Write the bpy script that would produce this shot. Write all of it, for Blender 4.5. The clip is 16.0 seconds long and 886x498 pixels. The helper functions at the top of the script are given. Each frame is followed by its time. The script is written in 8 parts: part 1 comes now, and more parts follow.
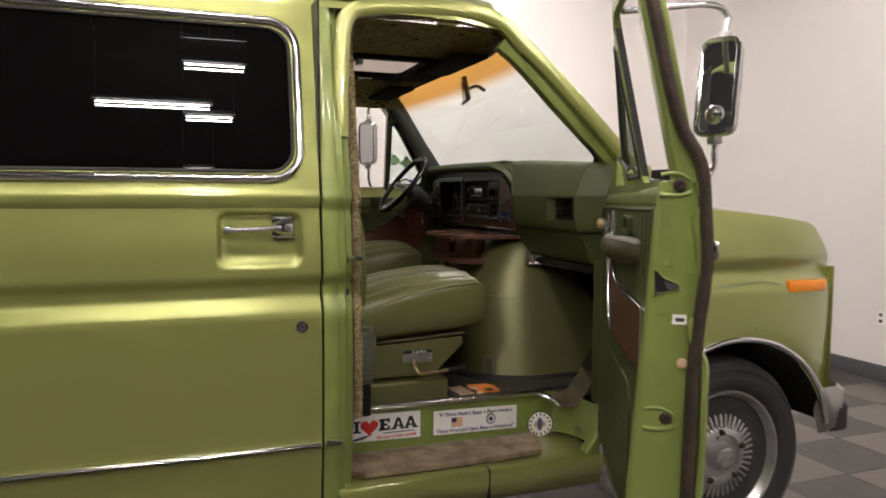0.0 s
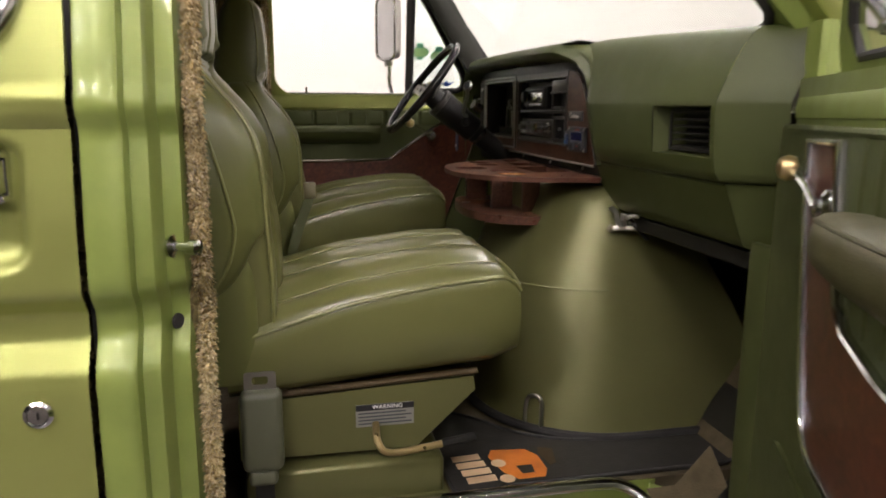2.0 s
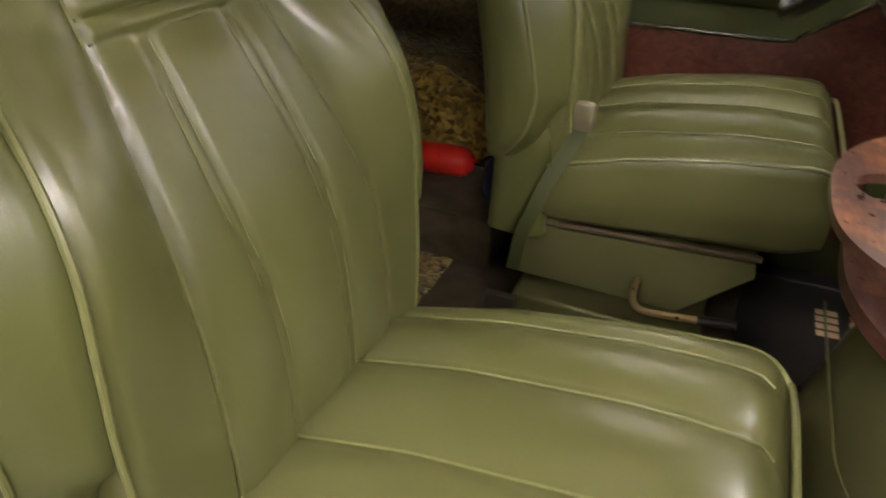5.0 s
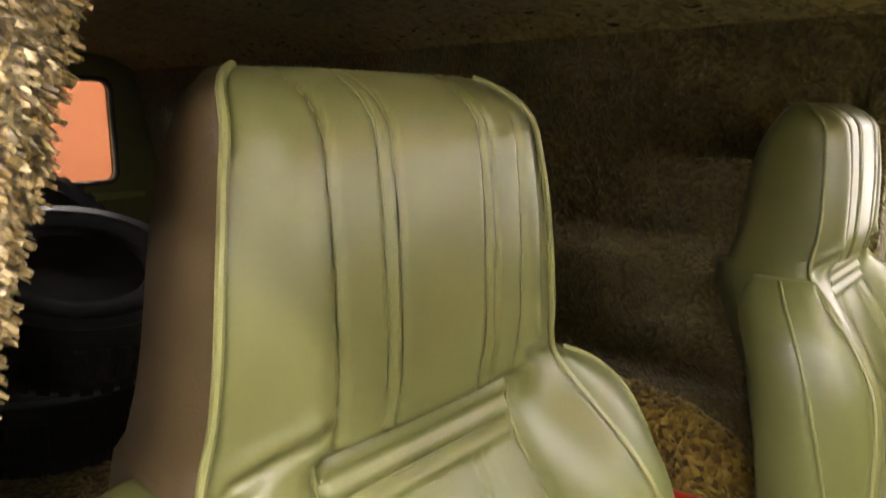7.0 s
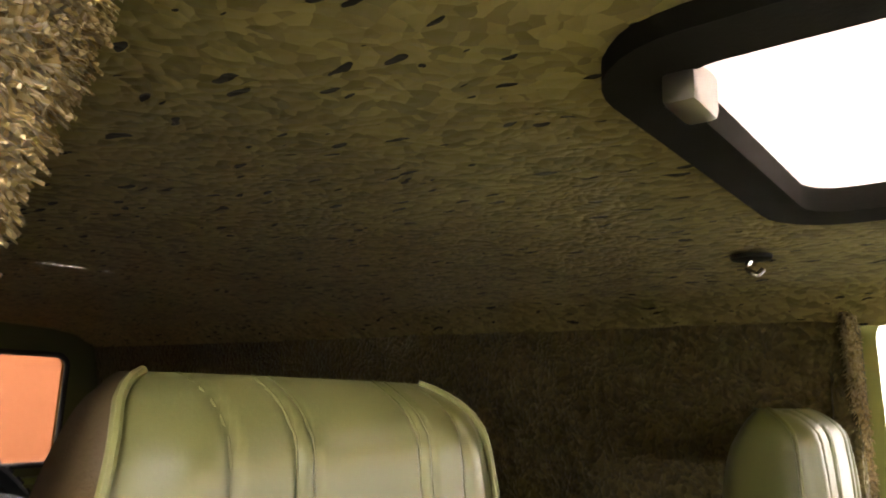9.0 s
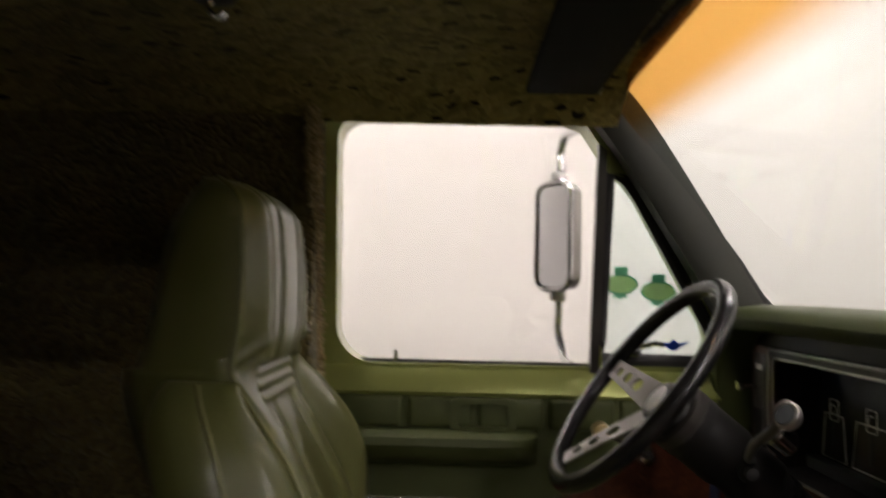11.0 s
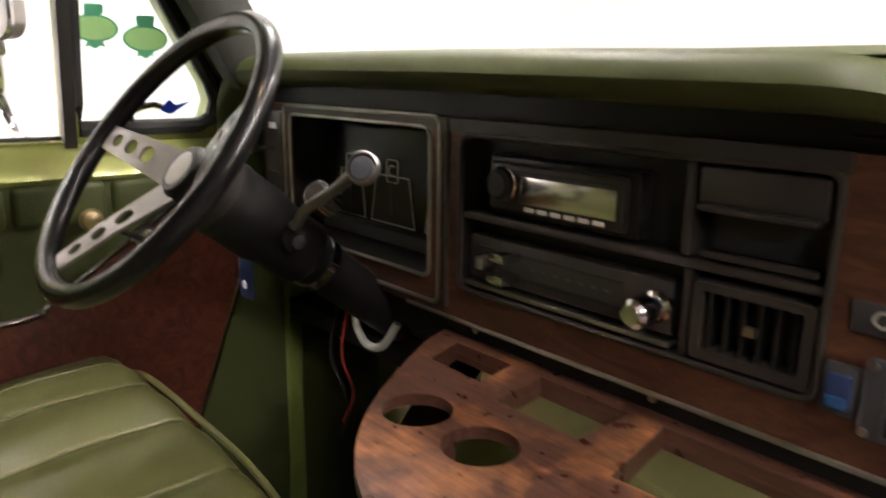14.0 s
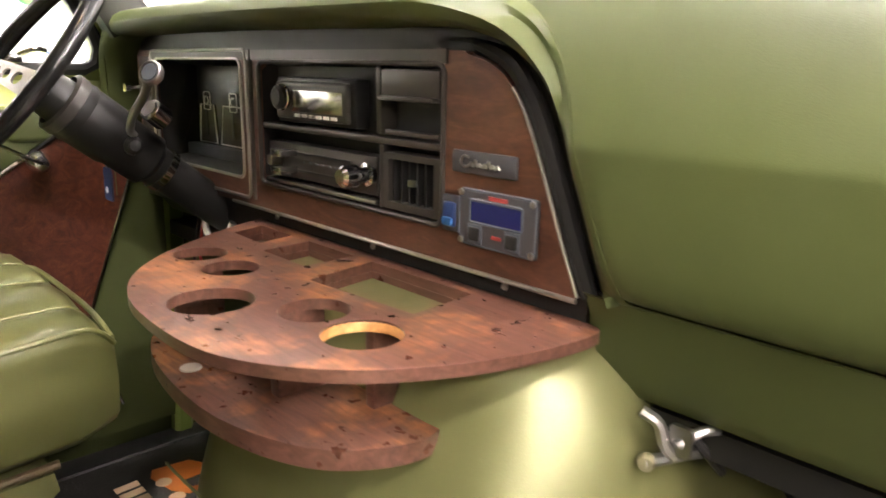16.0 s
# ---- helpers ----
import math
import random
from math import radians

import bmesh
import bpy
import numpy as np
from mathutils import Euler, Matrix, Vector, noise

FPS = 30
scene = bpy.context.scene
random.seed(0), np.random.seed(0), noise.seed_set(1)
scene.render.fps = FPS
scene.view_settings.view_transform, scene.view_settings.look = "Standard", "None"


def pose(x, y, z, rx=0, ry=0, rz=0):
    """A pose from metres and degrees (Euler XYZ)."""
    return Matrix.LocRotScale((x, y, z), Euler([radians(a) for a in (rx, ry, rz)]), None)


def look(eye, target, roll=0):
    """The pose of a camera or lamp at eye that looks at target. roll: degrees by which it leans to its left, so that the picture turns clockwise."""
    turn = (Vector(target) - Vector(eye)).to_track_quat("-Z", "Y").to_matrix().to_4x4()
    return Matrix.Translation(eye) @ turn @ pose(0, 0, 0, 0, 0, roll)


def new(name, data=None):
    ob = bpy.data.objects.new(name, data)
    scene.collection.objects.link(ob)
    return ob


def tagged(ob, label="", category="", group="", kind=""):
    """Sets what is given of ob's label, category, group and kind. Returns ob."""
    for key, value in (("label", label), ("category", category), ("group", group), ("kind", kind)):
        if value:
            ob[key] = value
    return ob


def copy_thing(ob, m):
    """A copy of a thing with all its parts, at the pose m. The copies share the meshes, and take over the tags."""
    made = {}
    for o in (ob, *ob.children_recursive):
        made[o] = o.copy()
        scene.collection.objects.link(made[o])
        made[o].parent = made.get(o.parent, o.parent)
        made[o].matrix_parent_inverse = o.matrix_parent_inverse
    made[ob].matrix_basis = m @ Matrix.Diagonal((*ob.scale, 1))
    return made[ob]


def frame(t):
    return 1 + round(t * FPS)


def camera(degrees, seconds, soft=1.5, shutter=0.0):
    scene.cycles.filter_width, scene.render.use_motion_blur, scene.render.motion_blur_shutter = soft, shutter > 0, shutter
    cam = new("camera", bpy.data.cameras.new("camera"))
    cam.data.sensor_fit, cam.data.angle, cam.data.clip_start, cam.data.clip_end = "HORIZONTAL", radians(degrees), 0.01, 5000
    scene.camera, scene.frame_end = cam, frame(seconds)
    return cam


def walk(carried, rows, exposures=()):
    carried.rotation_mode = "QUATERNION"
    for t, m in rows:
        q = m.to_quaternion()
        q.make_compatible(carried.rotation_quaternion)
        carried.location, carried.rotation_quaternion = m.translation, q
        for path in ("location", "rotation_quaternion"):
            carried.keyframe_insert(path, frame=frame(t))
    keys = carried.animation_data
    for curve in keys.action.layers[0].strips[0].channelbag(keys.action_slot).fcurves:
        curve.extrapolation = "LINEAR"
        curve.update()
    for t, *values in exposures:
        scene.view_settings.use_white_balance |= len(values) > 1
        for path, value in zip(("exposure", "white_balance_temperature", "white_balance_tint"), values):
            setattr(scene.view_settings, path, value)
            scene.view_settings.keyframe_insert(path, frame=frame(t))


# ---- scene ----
cam = camera(63.3, 16.0, soft=1.7, shutter=0.4)
PATH = [
    (0.0, (-0.541, -3.297, 1.316), (0.149, -1.426, 1.162), 0.3),
    (0.5, (-0.362, -2.936, 1.315), (0.283, -1.049, 1.161), 0.3),
    (1.0, (-0.134, -2.608, 1.308), (0.463, -0.707, 1.126), 0.3),
    (1.5, (0.035, -2.29, 1.296), (0.551, -0.376, 1.027), 0.3),
    (2.0, (0.153, -2.021, 1.298), (0.573, -0.104, 0.91), 0.3),
    (2.5, (0.259, -1.784, 1.321), (0.487, 0.121, 0.758), 0.3),
    (3.0, (0.327, -1.518, 1.355), (0.424, 0.333, 0.603), 0.3),
    (3.2, (0.353, -1.438, 1.349), (0.441, 0.393, 0.549), 0.7),
    (5.3, (0.475, -0.884, 1.527), (-0.317, 0.634, 0.494), 1.15),
    (5.5, (0.468, -0.866, 1.541), (-0.426, 0.641, 0.576), 0.93),
    (6.0, (0.443, -0.833, 1.576), (-0.617, 0.661, 0.774), 1.09),
    (6.5, (0.407, -0.824, 1.623), (-0.798, 0.649, 1.009), 0.87),
    (7.0, (0.365, -0.813, 1.634), (-0.925, 0.669, 1.258), 0.15),
    (7.5, (0.359, -0.786, 1.649), (-0.957, 0.706, 1.445), 0.78),
    (8.1, (0.351, -0.781, 1.690), (-0.957, 0.733, 1.680), 0.25),
    (9.3, (0.350, -0.757, 1.632), (-0.80, 0.75, 2.10), 0.9),
    (10.5, (0.330, -0.695, 1.529), (-0.032, 1.241, 1.880), 1.57),
    (11.0, (0.360, -0.535, 1.498), (0.329, 1.461, 1.609), 1.32),
    (11.5, (0.385, -0.372, 1.442), (0.718, 1.6, 1.448), 1.2),
    (12.0, (0.339, -0.277, 1.467), (1.052, 1.585, 1.311), 1.1),
    (12.5, (0.314, -0.192, 1.478), (1.258, 1.549, 1.202), 0.8),
    (13.0, (0.317, -0.153, 1.485), (1.41, 1.478, 1.102), 0.3),
    (13.5, (0.321, -0.185, 1.491), (1.529, 1.346, 1.046), 0.5),
    (14.0, (0.343, -0.275, 1.452), (1.632, 1.18, 0.982), 0.8),
    (14.5, (0.354, -0.375, 1.426), (1.693, 1.015, 0.901), 1.4),
    (15.0, (0.373, -0.49, 1.417), (1.691, 0.916, 0.881), 1.4),
    (15.5, (0.36, -0.582, 1.413), (1.684, 0.82, 0.882), 1.2),
    (16.0, (0.353, -0.693, 1.376), (1.683, 0.721, 0.894), 1.2),
]
walk(cam, [(t, look(eye, target, roll)) for t, eye, target, roll in PATH], exposures=[(0.0, -0.1), (1.0, 0.1), (2.0, 0.5), (3.0, 0.9), (5.5, 1.25), (6.5, 2.0), (7.5, 2.65), (8.2, 3.05), (9.5, 1.9), (10.5, 0.6), (11.0, -0.05), (12.0, -0.4), (12.5, -0.2), (13.0, 0.25), (14.0, 1.2), (14.5, 1.65), (15.0, 2.45), (16.0, 2.55)])

# ---- world and light ----
world = bpy.data.worlds.new("world")
world.use_nodes = True
scene.world = world
world.node_tree.nodes["Background"].inputs["Color"].default_value = (0.9, 0.85, 0.8, 1)
world.node_tree.nodes["Background"].inputs["Strength"].default_value = 0.02
TUBE_STRENGTH = 370.0

G = -0.20          # showroom floor level; z = 0 is near the wheel hubs
WALL_X, WALL_Y = 4.85, 3.48

# ---- helpers of this scene ----
BASE = {}


def thing(name, loc, label, category, group="", kind=""):
    ob = new(name)
    ob.location = loc
    ob.empty_display_size = 0.05
    BASE[ob.name] = Matrix.Translation(loc)
    return tagged(ob, label, category, group, kind)


def part(name, bm, material, parent=None, label="", smooth=True, angle=38, xf=None):
    if xf is not None:
        bm.transform(xf)
    bmesh.ops.recalc_face_normals(bm, faces=bm.faces)
    me = bpy.data.meshes.new(name)
    bm.to_mesh(me)
    bm.free()
    for m in material if isinstance(material, (list, tuple)) else [material]:
        me.materials.append(m)
    if smooth:
        me.shade_smooth()
        me.set_sharp_from_angle(angle=radians(angle))
    ob = new(name, me)
    if parent is not None:
        ob.parent = parent
        ob.matrix_parent_inverse = BASE.get(parent.name, Matrix.Identity(4)).inverted()
    if label:
        tagged(ob, label)
    return ob


def box(x0, x1, y0, y1, z0, z1, r=0.0, seg=2, bm=None):
    bm = bm or bmesh.new()
    tmp = bmesh.new()
    bmesh.ops.create_cube(tmp, size=1)
    tmp.transform(Matrix.Translation(((x0 + x1) / 2, (y0 + y1) / 2, (z0 + z1) / 2)) @ Matrix.Diagonal((abs(x1 - x0), abs(y1 - y0), abs(z1 - z0), 1)))
    if r > 0:
        bmesh.ops.bevel(tmp, geom=list(tmp.edges), offset=r, segments=seg, profile=0.5, affect="EDGES", clamp_overlap=True)
    return join(bm, tmp)


def join(bm, other):
    me = bpy.data.meshes.new("tmp")
    other.to_mesh(me)
    other.free()
    bm.from_mesh(me)
    bpy.data.meshes.remove(me)
    return bm


def loft(rings, closed=True, cap=True, bm=None, loop=False):
    """Rings of equal length joined in order; closed: each ring is a loop; loop: last ring joins the first."""
    bm = bm or bmesh.new()
    vs = [[bm.verts.new(p) for p in ring] for ring in rings]
    n = len(rings[0])
    pairs = list(zip(vs[:-1], vs[1:])) + ([(vs[-1], vs[0])] if loop else [])
    for a, b in pairs:
        for i in range(n if closed else n - 1):
            j = (i + 1) % n
            try:
                bm.faces.new((a[i], a[j], b[j], b[i]))
            except ValueError:
                pass
    if cap and closed and not loop:
        for ring in (vs[0], vs[-1]):
            try:
                bm.faces.new(ring)
            except ValueError:
                pass
    return bm


def smooth_line(pts, per=6, closed=False):
    """Catmull-Rom through the points."""
    pts = [Vector(p) for p in pts]
    n = len(pts)
    out = []
    for i in range(n if closed else n - 1):
        p1, p2 = pts[i], pts[(i + 1) % n]
        p0 = pts[i - 1] if closed or i > 0 else p1 * 2 - p2
        p3 = pts[(i + 2) % n] if closed or i + 2 < n else p2 * 2 - p1
        for k in range(per):
            t = k / per
            out.append(0.5 * (2 * p1 + (p2 - p0) * t + (2 * p0 - 5 * p1 + 4 * p2 - p3) * t * t + (3 * p1 - p0 - 3 * p2 + p3) * t ** 3))
    if not closed:
        out.append(pts[-1])
    return out


def tube(pts, r, sides=10, closed=False, bm=None, flat=1.0):
    """A round bar along a line of points."""
    pts = [Vector(p) for p in pts]
    n = len(pts)
    rings = []
    up = None
    for i, p in enumerate(pts):
        a = pts[i - 1] if (i > 0 or closed) else p
        b = pts[(i + 1) % n] if (i + 1 < n or closed) else p
        d = (b - a).normalized()
        if up is None:
            up = Vector((0, 0, 1)) if abs(d.z) < 0.9 else Vector((1, 0, 0))
        side = d.cross(up).normalized()
        up = side.cross(d).normalized()
        rr = r[i] if isinstance(r, (list, tuple)) else r
        rings.append([p + rr * (math.cos(k * math.tau / sides) * side + flat * math.sin(k * math.tau / sides) * up) for k in range(sides)])
    return loft(rings, True, True, bm, loop=closed)


def lathe(profile, center, axis, sides=32, bm=None, cap=True):
    """Profile of (radius, distance along the axis) turned round the axis."""
    axis = Vector(axis).normalized()
    q = axis.to_track_quat("Z", "Y").to_matrix()
    rings = []
    for r, h in profile:
        rings.append([Vector(center) + q @ Vector((max(r, 0.0004) * math.cos(k * math.tau / sides), max(r, 0.0004) * math.sin(k * math.tau / sides), h)) for k in range(sides)])
    return loft(rings, True, cap, bm)


def rrect(u0, u1, v0, v1, r, seg=6):
    """Rounded rectangle as a loop of (u, v); r one radius or four (from low-low, counter-clockwise)."""
    rs = r if isinstance(r, (list, tuple)) else [r] * 4
    out = []
    for (cu, cv, a0), rad in zip(((u0, v0, 180), (u1, v0, 270), (u1, v1, 0), (u0, v1, 90)), rs):
        cu += rad if cu == u0 else -rad
        cv += rad if cv == v0 else -rad
        for k in range(seg + 1):
            a = radians(a0 + 90 * k / seg)
            out.append((cu + rad * math.cos(a), cv + rad * math.sin(a)))
    return out


def circle(u, v, r, n=28):
    return [(u + r * math.cos(k * math.tau / n), v + r * math.sin(k * math.tau / n)) for k in range(n)]


def plate(loops, to3, w0, w1, bm=None, bevel=0.0):
    """A plate between the depths w0 and w1 with outline loops[0] and holes loops[1:]; to3(u, v, w) gives the place."""
    from mathutils.geometry import tessellate_polygon
    bm = bm or bmesh.new()
    flat = [Vector((u, v, 0)) for lp in loops for u, v in lp]
    tris = tessellate_polygon([[Vector((u, v, 0)) for u, v in lp] for lp in loops])
    sides = []
    for w in (w0, w1):
        vs = [bm.verts.new(to3(p.x, p.y, w)) for p in flat]
        sides.append(vs)
        for t in tris:
            try:
                bm.faces.new([vs[i] for i in t])
            except ValueError:
                pass
    k = 0
    for lp in loops:
        n = len(lp)
        for i in range(n):
            a, b = k + i, k + (i + 1) % n
            try:
                bm.faces.new((sides[0][a], sides[0][b], sides[1][b], sides[1][a]))
            except ValueError:
                pass
        k += n
    return bm


def yz(x):
    """Plate in the plane across the van at x; depth goes forward."""
    return lambda u, v, w: (x + w, u, v)


def words(text, size, material, parent, m, name="lettering", width=None, bold=0.0, align="CENTER"):
    cu = bpy.data.curves.new(name, "FONT")
    cu.body, cu.size, cu.align_x, cu.align_y = text, size, align, "CENTER"
    cu.extrude, cu.offset = 0.0002, bold
    cu.materials.append(material)
    ob = new(name, cu)
    ob.matrix_basis = m
    if parent is not None:
        ob.parent = parent
        ob.matrix_parent_inverse = BASE.get(parent.name, Matrix.Identity(4)).inverted()
    return ob


# ---- materials ----
def material(name, c1, c2=None, rough=0.5, metal=0.0, scale=8.0, bump=0.0, bump_scale=200.0, coat=0.0, spec=None, blend=0.5, rough_var=0.08,
             kind="noise", stretch=(1, 1, 1), trans=0.0, ior=None, sheen=0.0, contrast=1.0, alpha=1.0):
    m = bpy.data.materials.new(name)
    m.use_nodes = True
    nt = m.node_tree
    n, l = nt.nodes, nt.links
    b = n["Principled BSDF"]
    tc = n.new("ShaderNodeTexCoord")
    mp = n.new("ShaderNodeMapping")
    mp.inputs["Scale"].default_value = stretch
    l.new(tc.outputs["Object"], mp.inputs["Vector"])
    t1 = n.new("ShaderNodeTexNoise")
    t1.inputs["Scale"].default_value, t1.inputs["Detail"].default_value, t1.inputs["Roughness"].default_value = scale, 6, 0.6
    l.new(mp.outputs["Vector"], t1.inputs["Vector"])
    fac = t1.outputs["Fac"]
    ramp = n.new("ShaderNodeMapRange")
    ramp.inputs["From Min"].default_value, ramp.inputs["From Max"].default_value = 0.5 - 0.25 / contrast, 0.5 + 0.25 / contrast
    l.new(fac, ramp.inputs["Value"])
    if c2 is None:
        c2 = tuple(0.82 * v for v in c1)
    mix = n.new("ShaderNodeMix")
    mix.data_type = "RGBA"
    mix.inputs["A"].default_value, mix.inputs["B"].default_value = (*c1, 1), (*c2, 1)
    l.new(ramp.outputs["Result"], mix.inputs["Factor"])
    l.new(mix.outputs["Result"], b.inputs["Base Color"])
    rr = n.new("ShaderNodeMapRange")
    rr.inputs["To Min"].default_value, rr.inputs["To Max"].default_value = max(0.004, rough - rough_var), min(1.0, rough + rough_var)
    t2 = n.new("ShaderNodeTexNoise")
    t2.inputs["Scale"].default_value, t2.inputs["Detail"].default_value = scale * 3.1, 4
    l.new(mp.outputs["Vector"], t2.inputs["Vector"])
    l.new(t2.outputs["Fac"], rr.inputs["Value"])
    l.new(rr.outputs["Result"], b.inputs["Roughness"])
    b.inputs["Metallic"].default_value = metal
    b.inputs["Coat Weight"].default_value = coat
    b.inputs["Coat Roughness"].default_value = 0.06
    b.inputs["Sheen Weight"].default_value = sheen
    if trans:
        b.inputs["Transmission Weight"].default_value = trans
    if ior:
        b.inputs["IOR"].default_value = ior
    if spec is not None:
        b.inputs["Specular IOR Level"].default_value = spec
    if bump > 0:
        t3 = n.new("ShaderNodeTexNoise" if kind == "noise" else "ShaderNodeTexVoronoi")
        t3.inputs["Scale"].default_value = bump_scale
        l.new(mp.outputs["Vector"], t3.inputs["Vector"])
        bp = n.new("ShaderNodeBump")
        bp.inputs["Strength"].default_value, bp.inputs["Distance"].default_value = min(1.0, bump), 0.002
        l.new(t3.outputs["Fac" if kind == "noise" else "Distance"], bp.inputs["Height"])
        l.new(bp.outputs["Normal"], b.inputs["Normal"])
    return m


def wood(name, dark, mid, light, scale, rough, bands=(1, 1, 1), coat=0.0):
    m = bpy.data.materials.new(name)
    m.use_nodes = True
    n, l = m.node_tree.nodes, m.node_tree.links
    b = n["Principled BSDF"]
    tc = n.new("ShaderNodeTexCoord")
    mp = n.new("ShaderNodeMapping")
    mp.inputs["Scale"].default_value = bands
    l.new(tc.outputs["Object"], mp.inputs["Vector"])
    w = n.new("ShaderNodeTexNoise")
    w.inputs["Scale"].default_value, w.inputs["Detail"].default_value, w.inputs["Distortion"].default_value = scale, 9, 2.2
    l.new(mp.outputs["Vector"], w.inputs["Vector"])
    f = n.new("ShaderNodeTexNoise")
    f.inputs["Scale"].default_value, f.inputs["Detail"].default_value = scale * 9, 5
    l.new(mp.outputs["Vector"], f.inputs["Vector"])
    mixf = n.new("ShaderNodeMix")
    mixf.inputs["Factor"].default_value = 0.3
    l.new(w.outputs["Fac"], mixf.inputs["A"])
    l.new(f.outputs["Fac"], mixf.inputs["B"])
    r = n.new("ShaderNodeValToRGB")
    r.color_ramp.elements[0].position, r.color_ramp.elements[0].color = 0.36, (*dark, 1)
    r.color_ramp.elements[1].position, r.color_ramp.elements[1].color = 0.66, (*light, 1)
    e = r.color_ramp.elements.new(0.53)
    e.color = (*mid, 1)
    l.new(mixf.outputs["Result"], r.inputs["Fac"])
    l.new(r.outputs["Color"], b.inputs["Base Color"])
    b.inputs["Roughness"].default_value = rough
    b.inputs["Coat Weight"].default_value = coat
    b.inputs["Coat Roughness"].default_value = 0.12
    bp = n.new("ShaderNodeBump")
    bp.inputs["Strength"].default_value, bp.inputs["Distance"].default_value = 0.15, 0.001
    l.new(f.outputs["Fac"], bp.inputs["Height"])
    l.new(bp.outputs["Normal"], b.inputs["Normal"])
    return m


def shag(name, c_dark, c_mid, c_light, scale=55.0, pits=False, relief=1.0):
    """Long-pile carpet: mottled tufts with dark gaps."""
    m = bpy.data.materials.new(name)
    m.use_nodes = True
    n, l = m.node_tree.nodes, m.node_tree.links
    b = n["Principled BSDF"]
    tc = n.new("ShaderNodeTexCoord")
    v = n.new("ShaderNodeTexVoronoi")
    v.inputs["Scale"].default_value = scale
    d = n.new("ShaderNodeTexNoise")
    d.inputs["Scale"].default_value, d.inputs["Detail"].default_value = 14, 3
    l.new(tc.outputs["Object"], d.inputs["Vector"])
    add = n.new("ShaderNodeVectorMath")
    add.operation = "MULTIPLY_ADD"
    add.inputs[1].default_value = (0.05, 0.05, 0.05)
    l.new(d.outputs["Color"], add.inputs[0])
    l.new(tc.outputs["Object"], add.inputs[2])
    l.new(add.outputs["Vector"], v.inputs["Vector"])
    big = n.new("ShaderNodeTexNoise")
    big.inputs["Scale"].default_value, big.inputs["Detail"].default_value = 4, 3
    l.new(tc.outputs["Object"], big.inputs["Vector"])
    r1 = n.new("ShaderNodeValToRGB")
    r1.color_ramp.elements[0].position, r1.color_ramp.elements[0].color = 0.26, (*c_dark, 1)
    r1.color_ramp.elements[1].position, r1.color_ramp.elements[1].color = 0.78, (*c_light, 1)
    r1.color_ramp.elements.new(0.5).color = (*c_mid, 1)
    fine = n.new("ShaderNodeMix")
    fine.inputs["Factor"].default_value = 0.5
    rnd = n.new("ShaderNodeSeparateColor")
    l.new(v.outputs["Color"], rnd.inputs["Color"])
    l.new(big.outputs["Fac"], fine.inputs["A"])
    l.new(rnd.outputs["Red"], fine.inputs["B"])
    l.new(fine.outputs["Result"], r1.inputs["Fac"])
    l.new(r1.outputs["Color"], b.inputs["Base Color"])
    if pits:
        # scattered slits: the gaps between the tufts, coloured near black
        mp, pv, ps = n.new("ShaderNodeMapping"), n.new("ShaderNodeTexVoronoi"), n.new("ShaderNodeSeparateColor")
        mp.inputs["Scale"].default_value = (0.45, 1.25, 1.0)
        mp.inputs["Rotation"].default_value = (0, 0, 0.2)
        pv.voronoi_dimensions = "2D"
        pv.inputs["Scale"].default_value = 36.0
        l.new(add.outputs["Vector"], mp.inputs["Vector"])
        l.new(mp.outputs["Vector"], pv.inputs["Vector"])
        l.new(pv.outputs["Color"], ps.inputs["Color"])
        size, near, mx = n.new("ShaderNodeMapRange"), n.new("ShaderNodeMath"), n.new("ShaderNodeMix")
        size.inputs["From Min"].default_value, size.inputs["To Min"].default_value, size.inputs["To Max"].default_value = 0.5, 0.0, 0.24
        l.new(ps.outputs["Green"], size.inputs["Value"])
        near.operation = "LESS_THAN"
        l.new(pv.outputs["Distance"], near.inputs[0])
        l.new(size.outputs["Result"], near.inputs[1])
        mx.data_type = "RGBA"
        mx.inputs["B"].default_value = (0.012, 0.010, 0.006, 1)
        l.new(near.outputs["Value"], mx.inputs["Factor"])
        l.new(r1.outputs["Color"], mx.inputs["A"])
        l.new(mx.outputs["Result"], b.inputs["Base Color"])
    b.inputs["Roughness"].default_value = 0.95
    b.inputs["Specular IOR Level"].default_value = 0.15
    b.inputs["Sheen Weight"].default_value = 0.08 if pits else 0.25
    bp = n.new("ShaderNodeBump")
    bp.inputs["Strength"].default_value, bp.inputs["Distance"].default_value = relief, 0.012
    bp.invert = True
    l.new(v.outputs["Distance"], bp.inputs["Height"])
    l.new(bp.outputs["Normal"], b.inputs["Normal"])
    return m


def glow(name, colour, strength):
    m = bpy.data.materials.new(name)
    m.use_nodes = True
    b = m.node_tree.nodes["Principled BSDF"]
    b.inputs["Base Color"].default_value = (*colour, 1)
    b.inputs["Emission Color"].default_value = (*colour, 1)
    b.inputs["Emission Strength"].default_value = strength
    return m


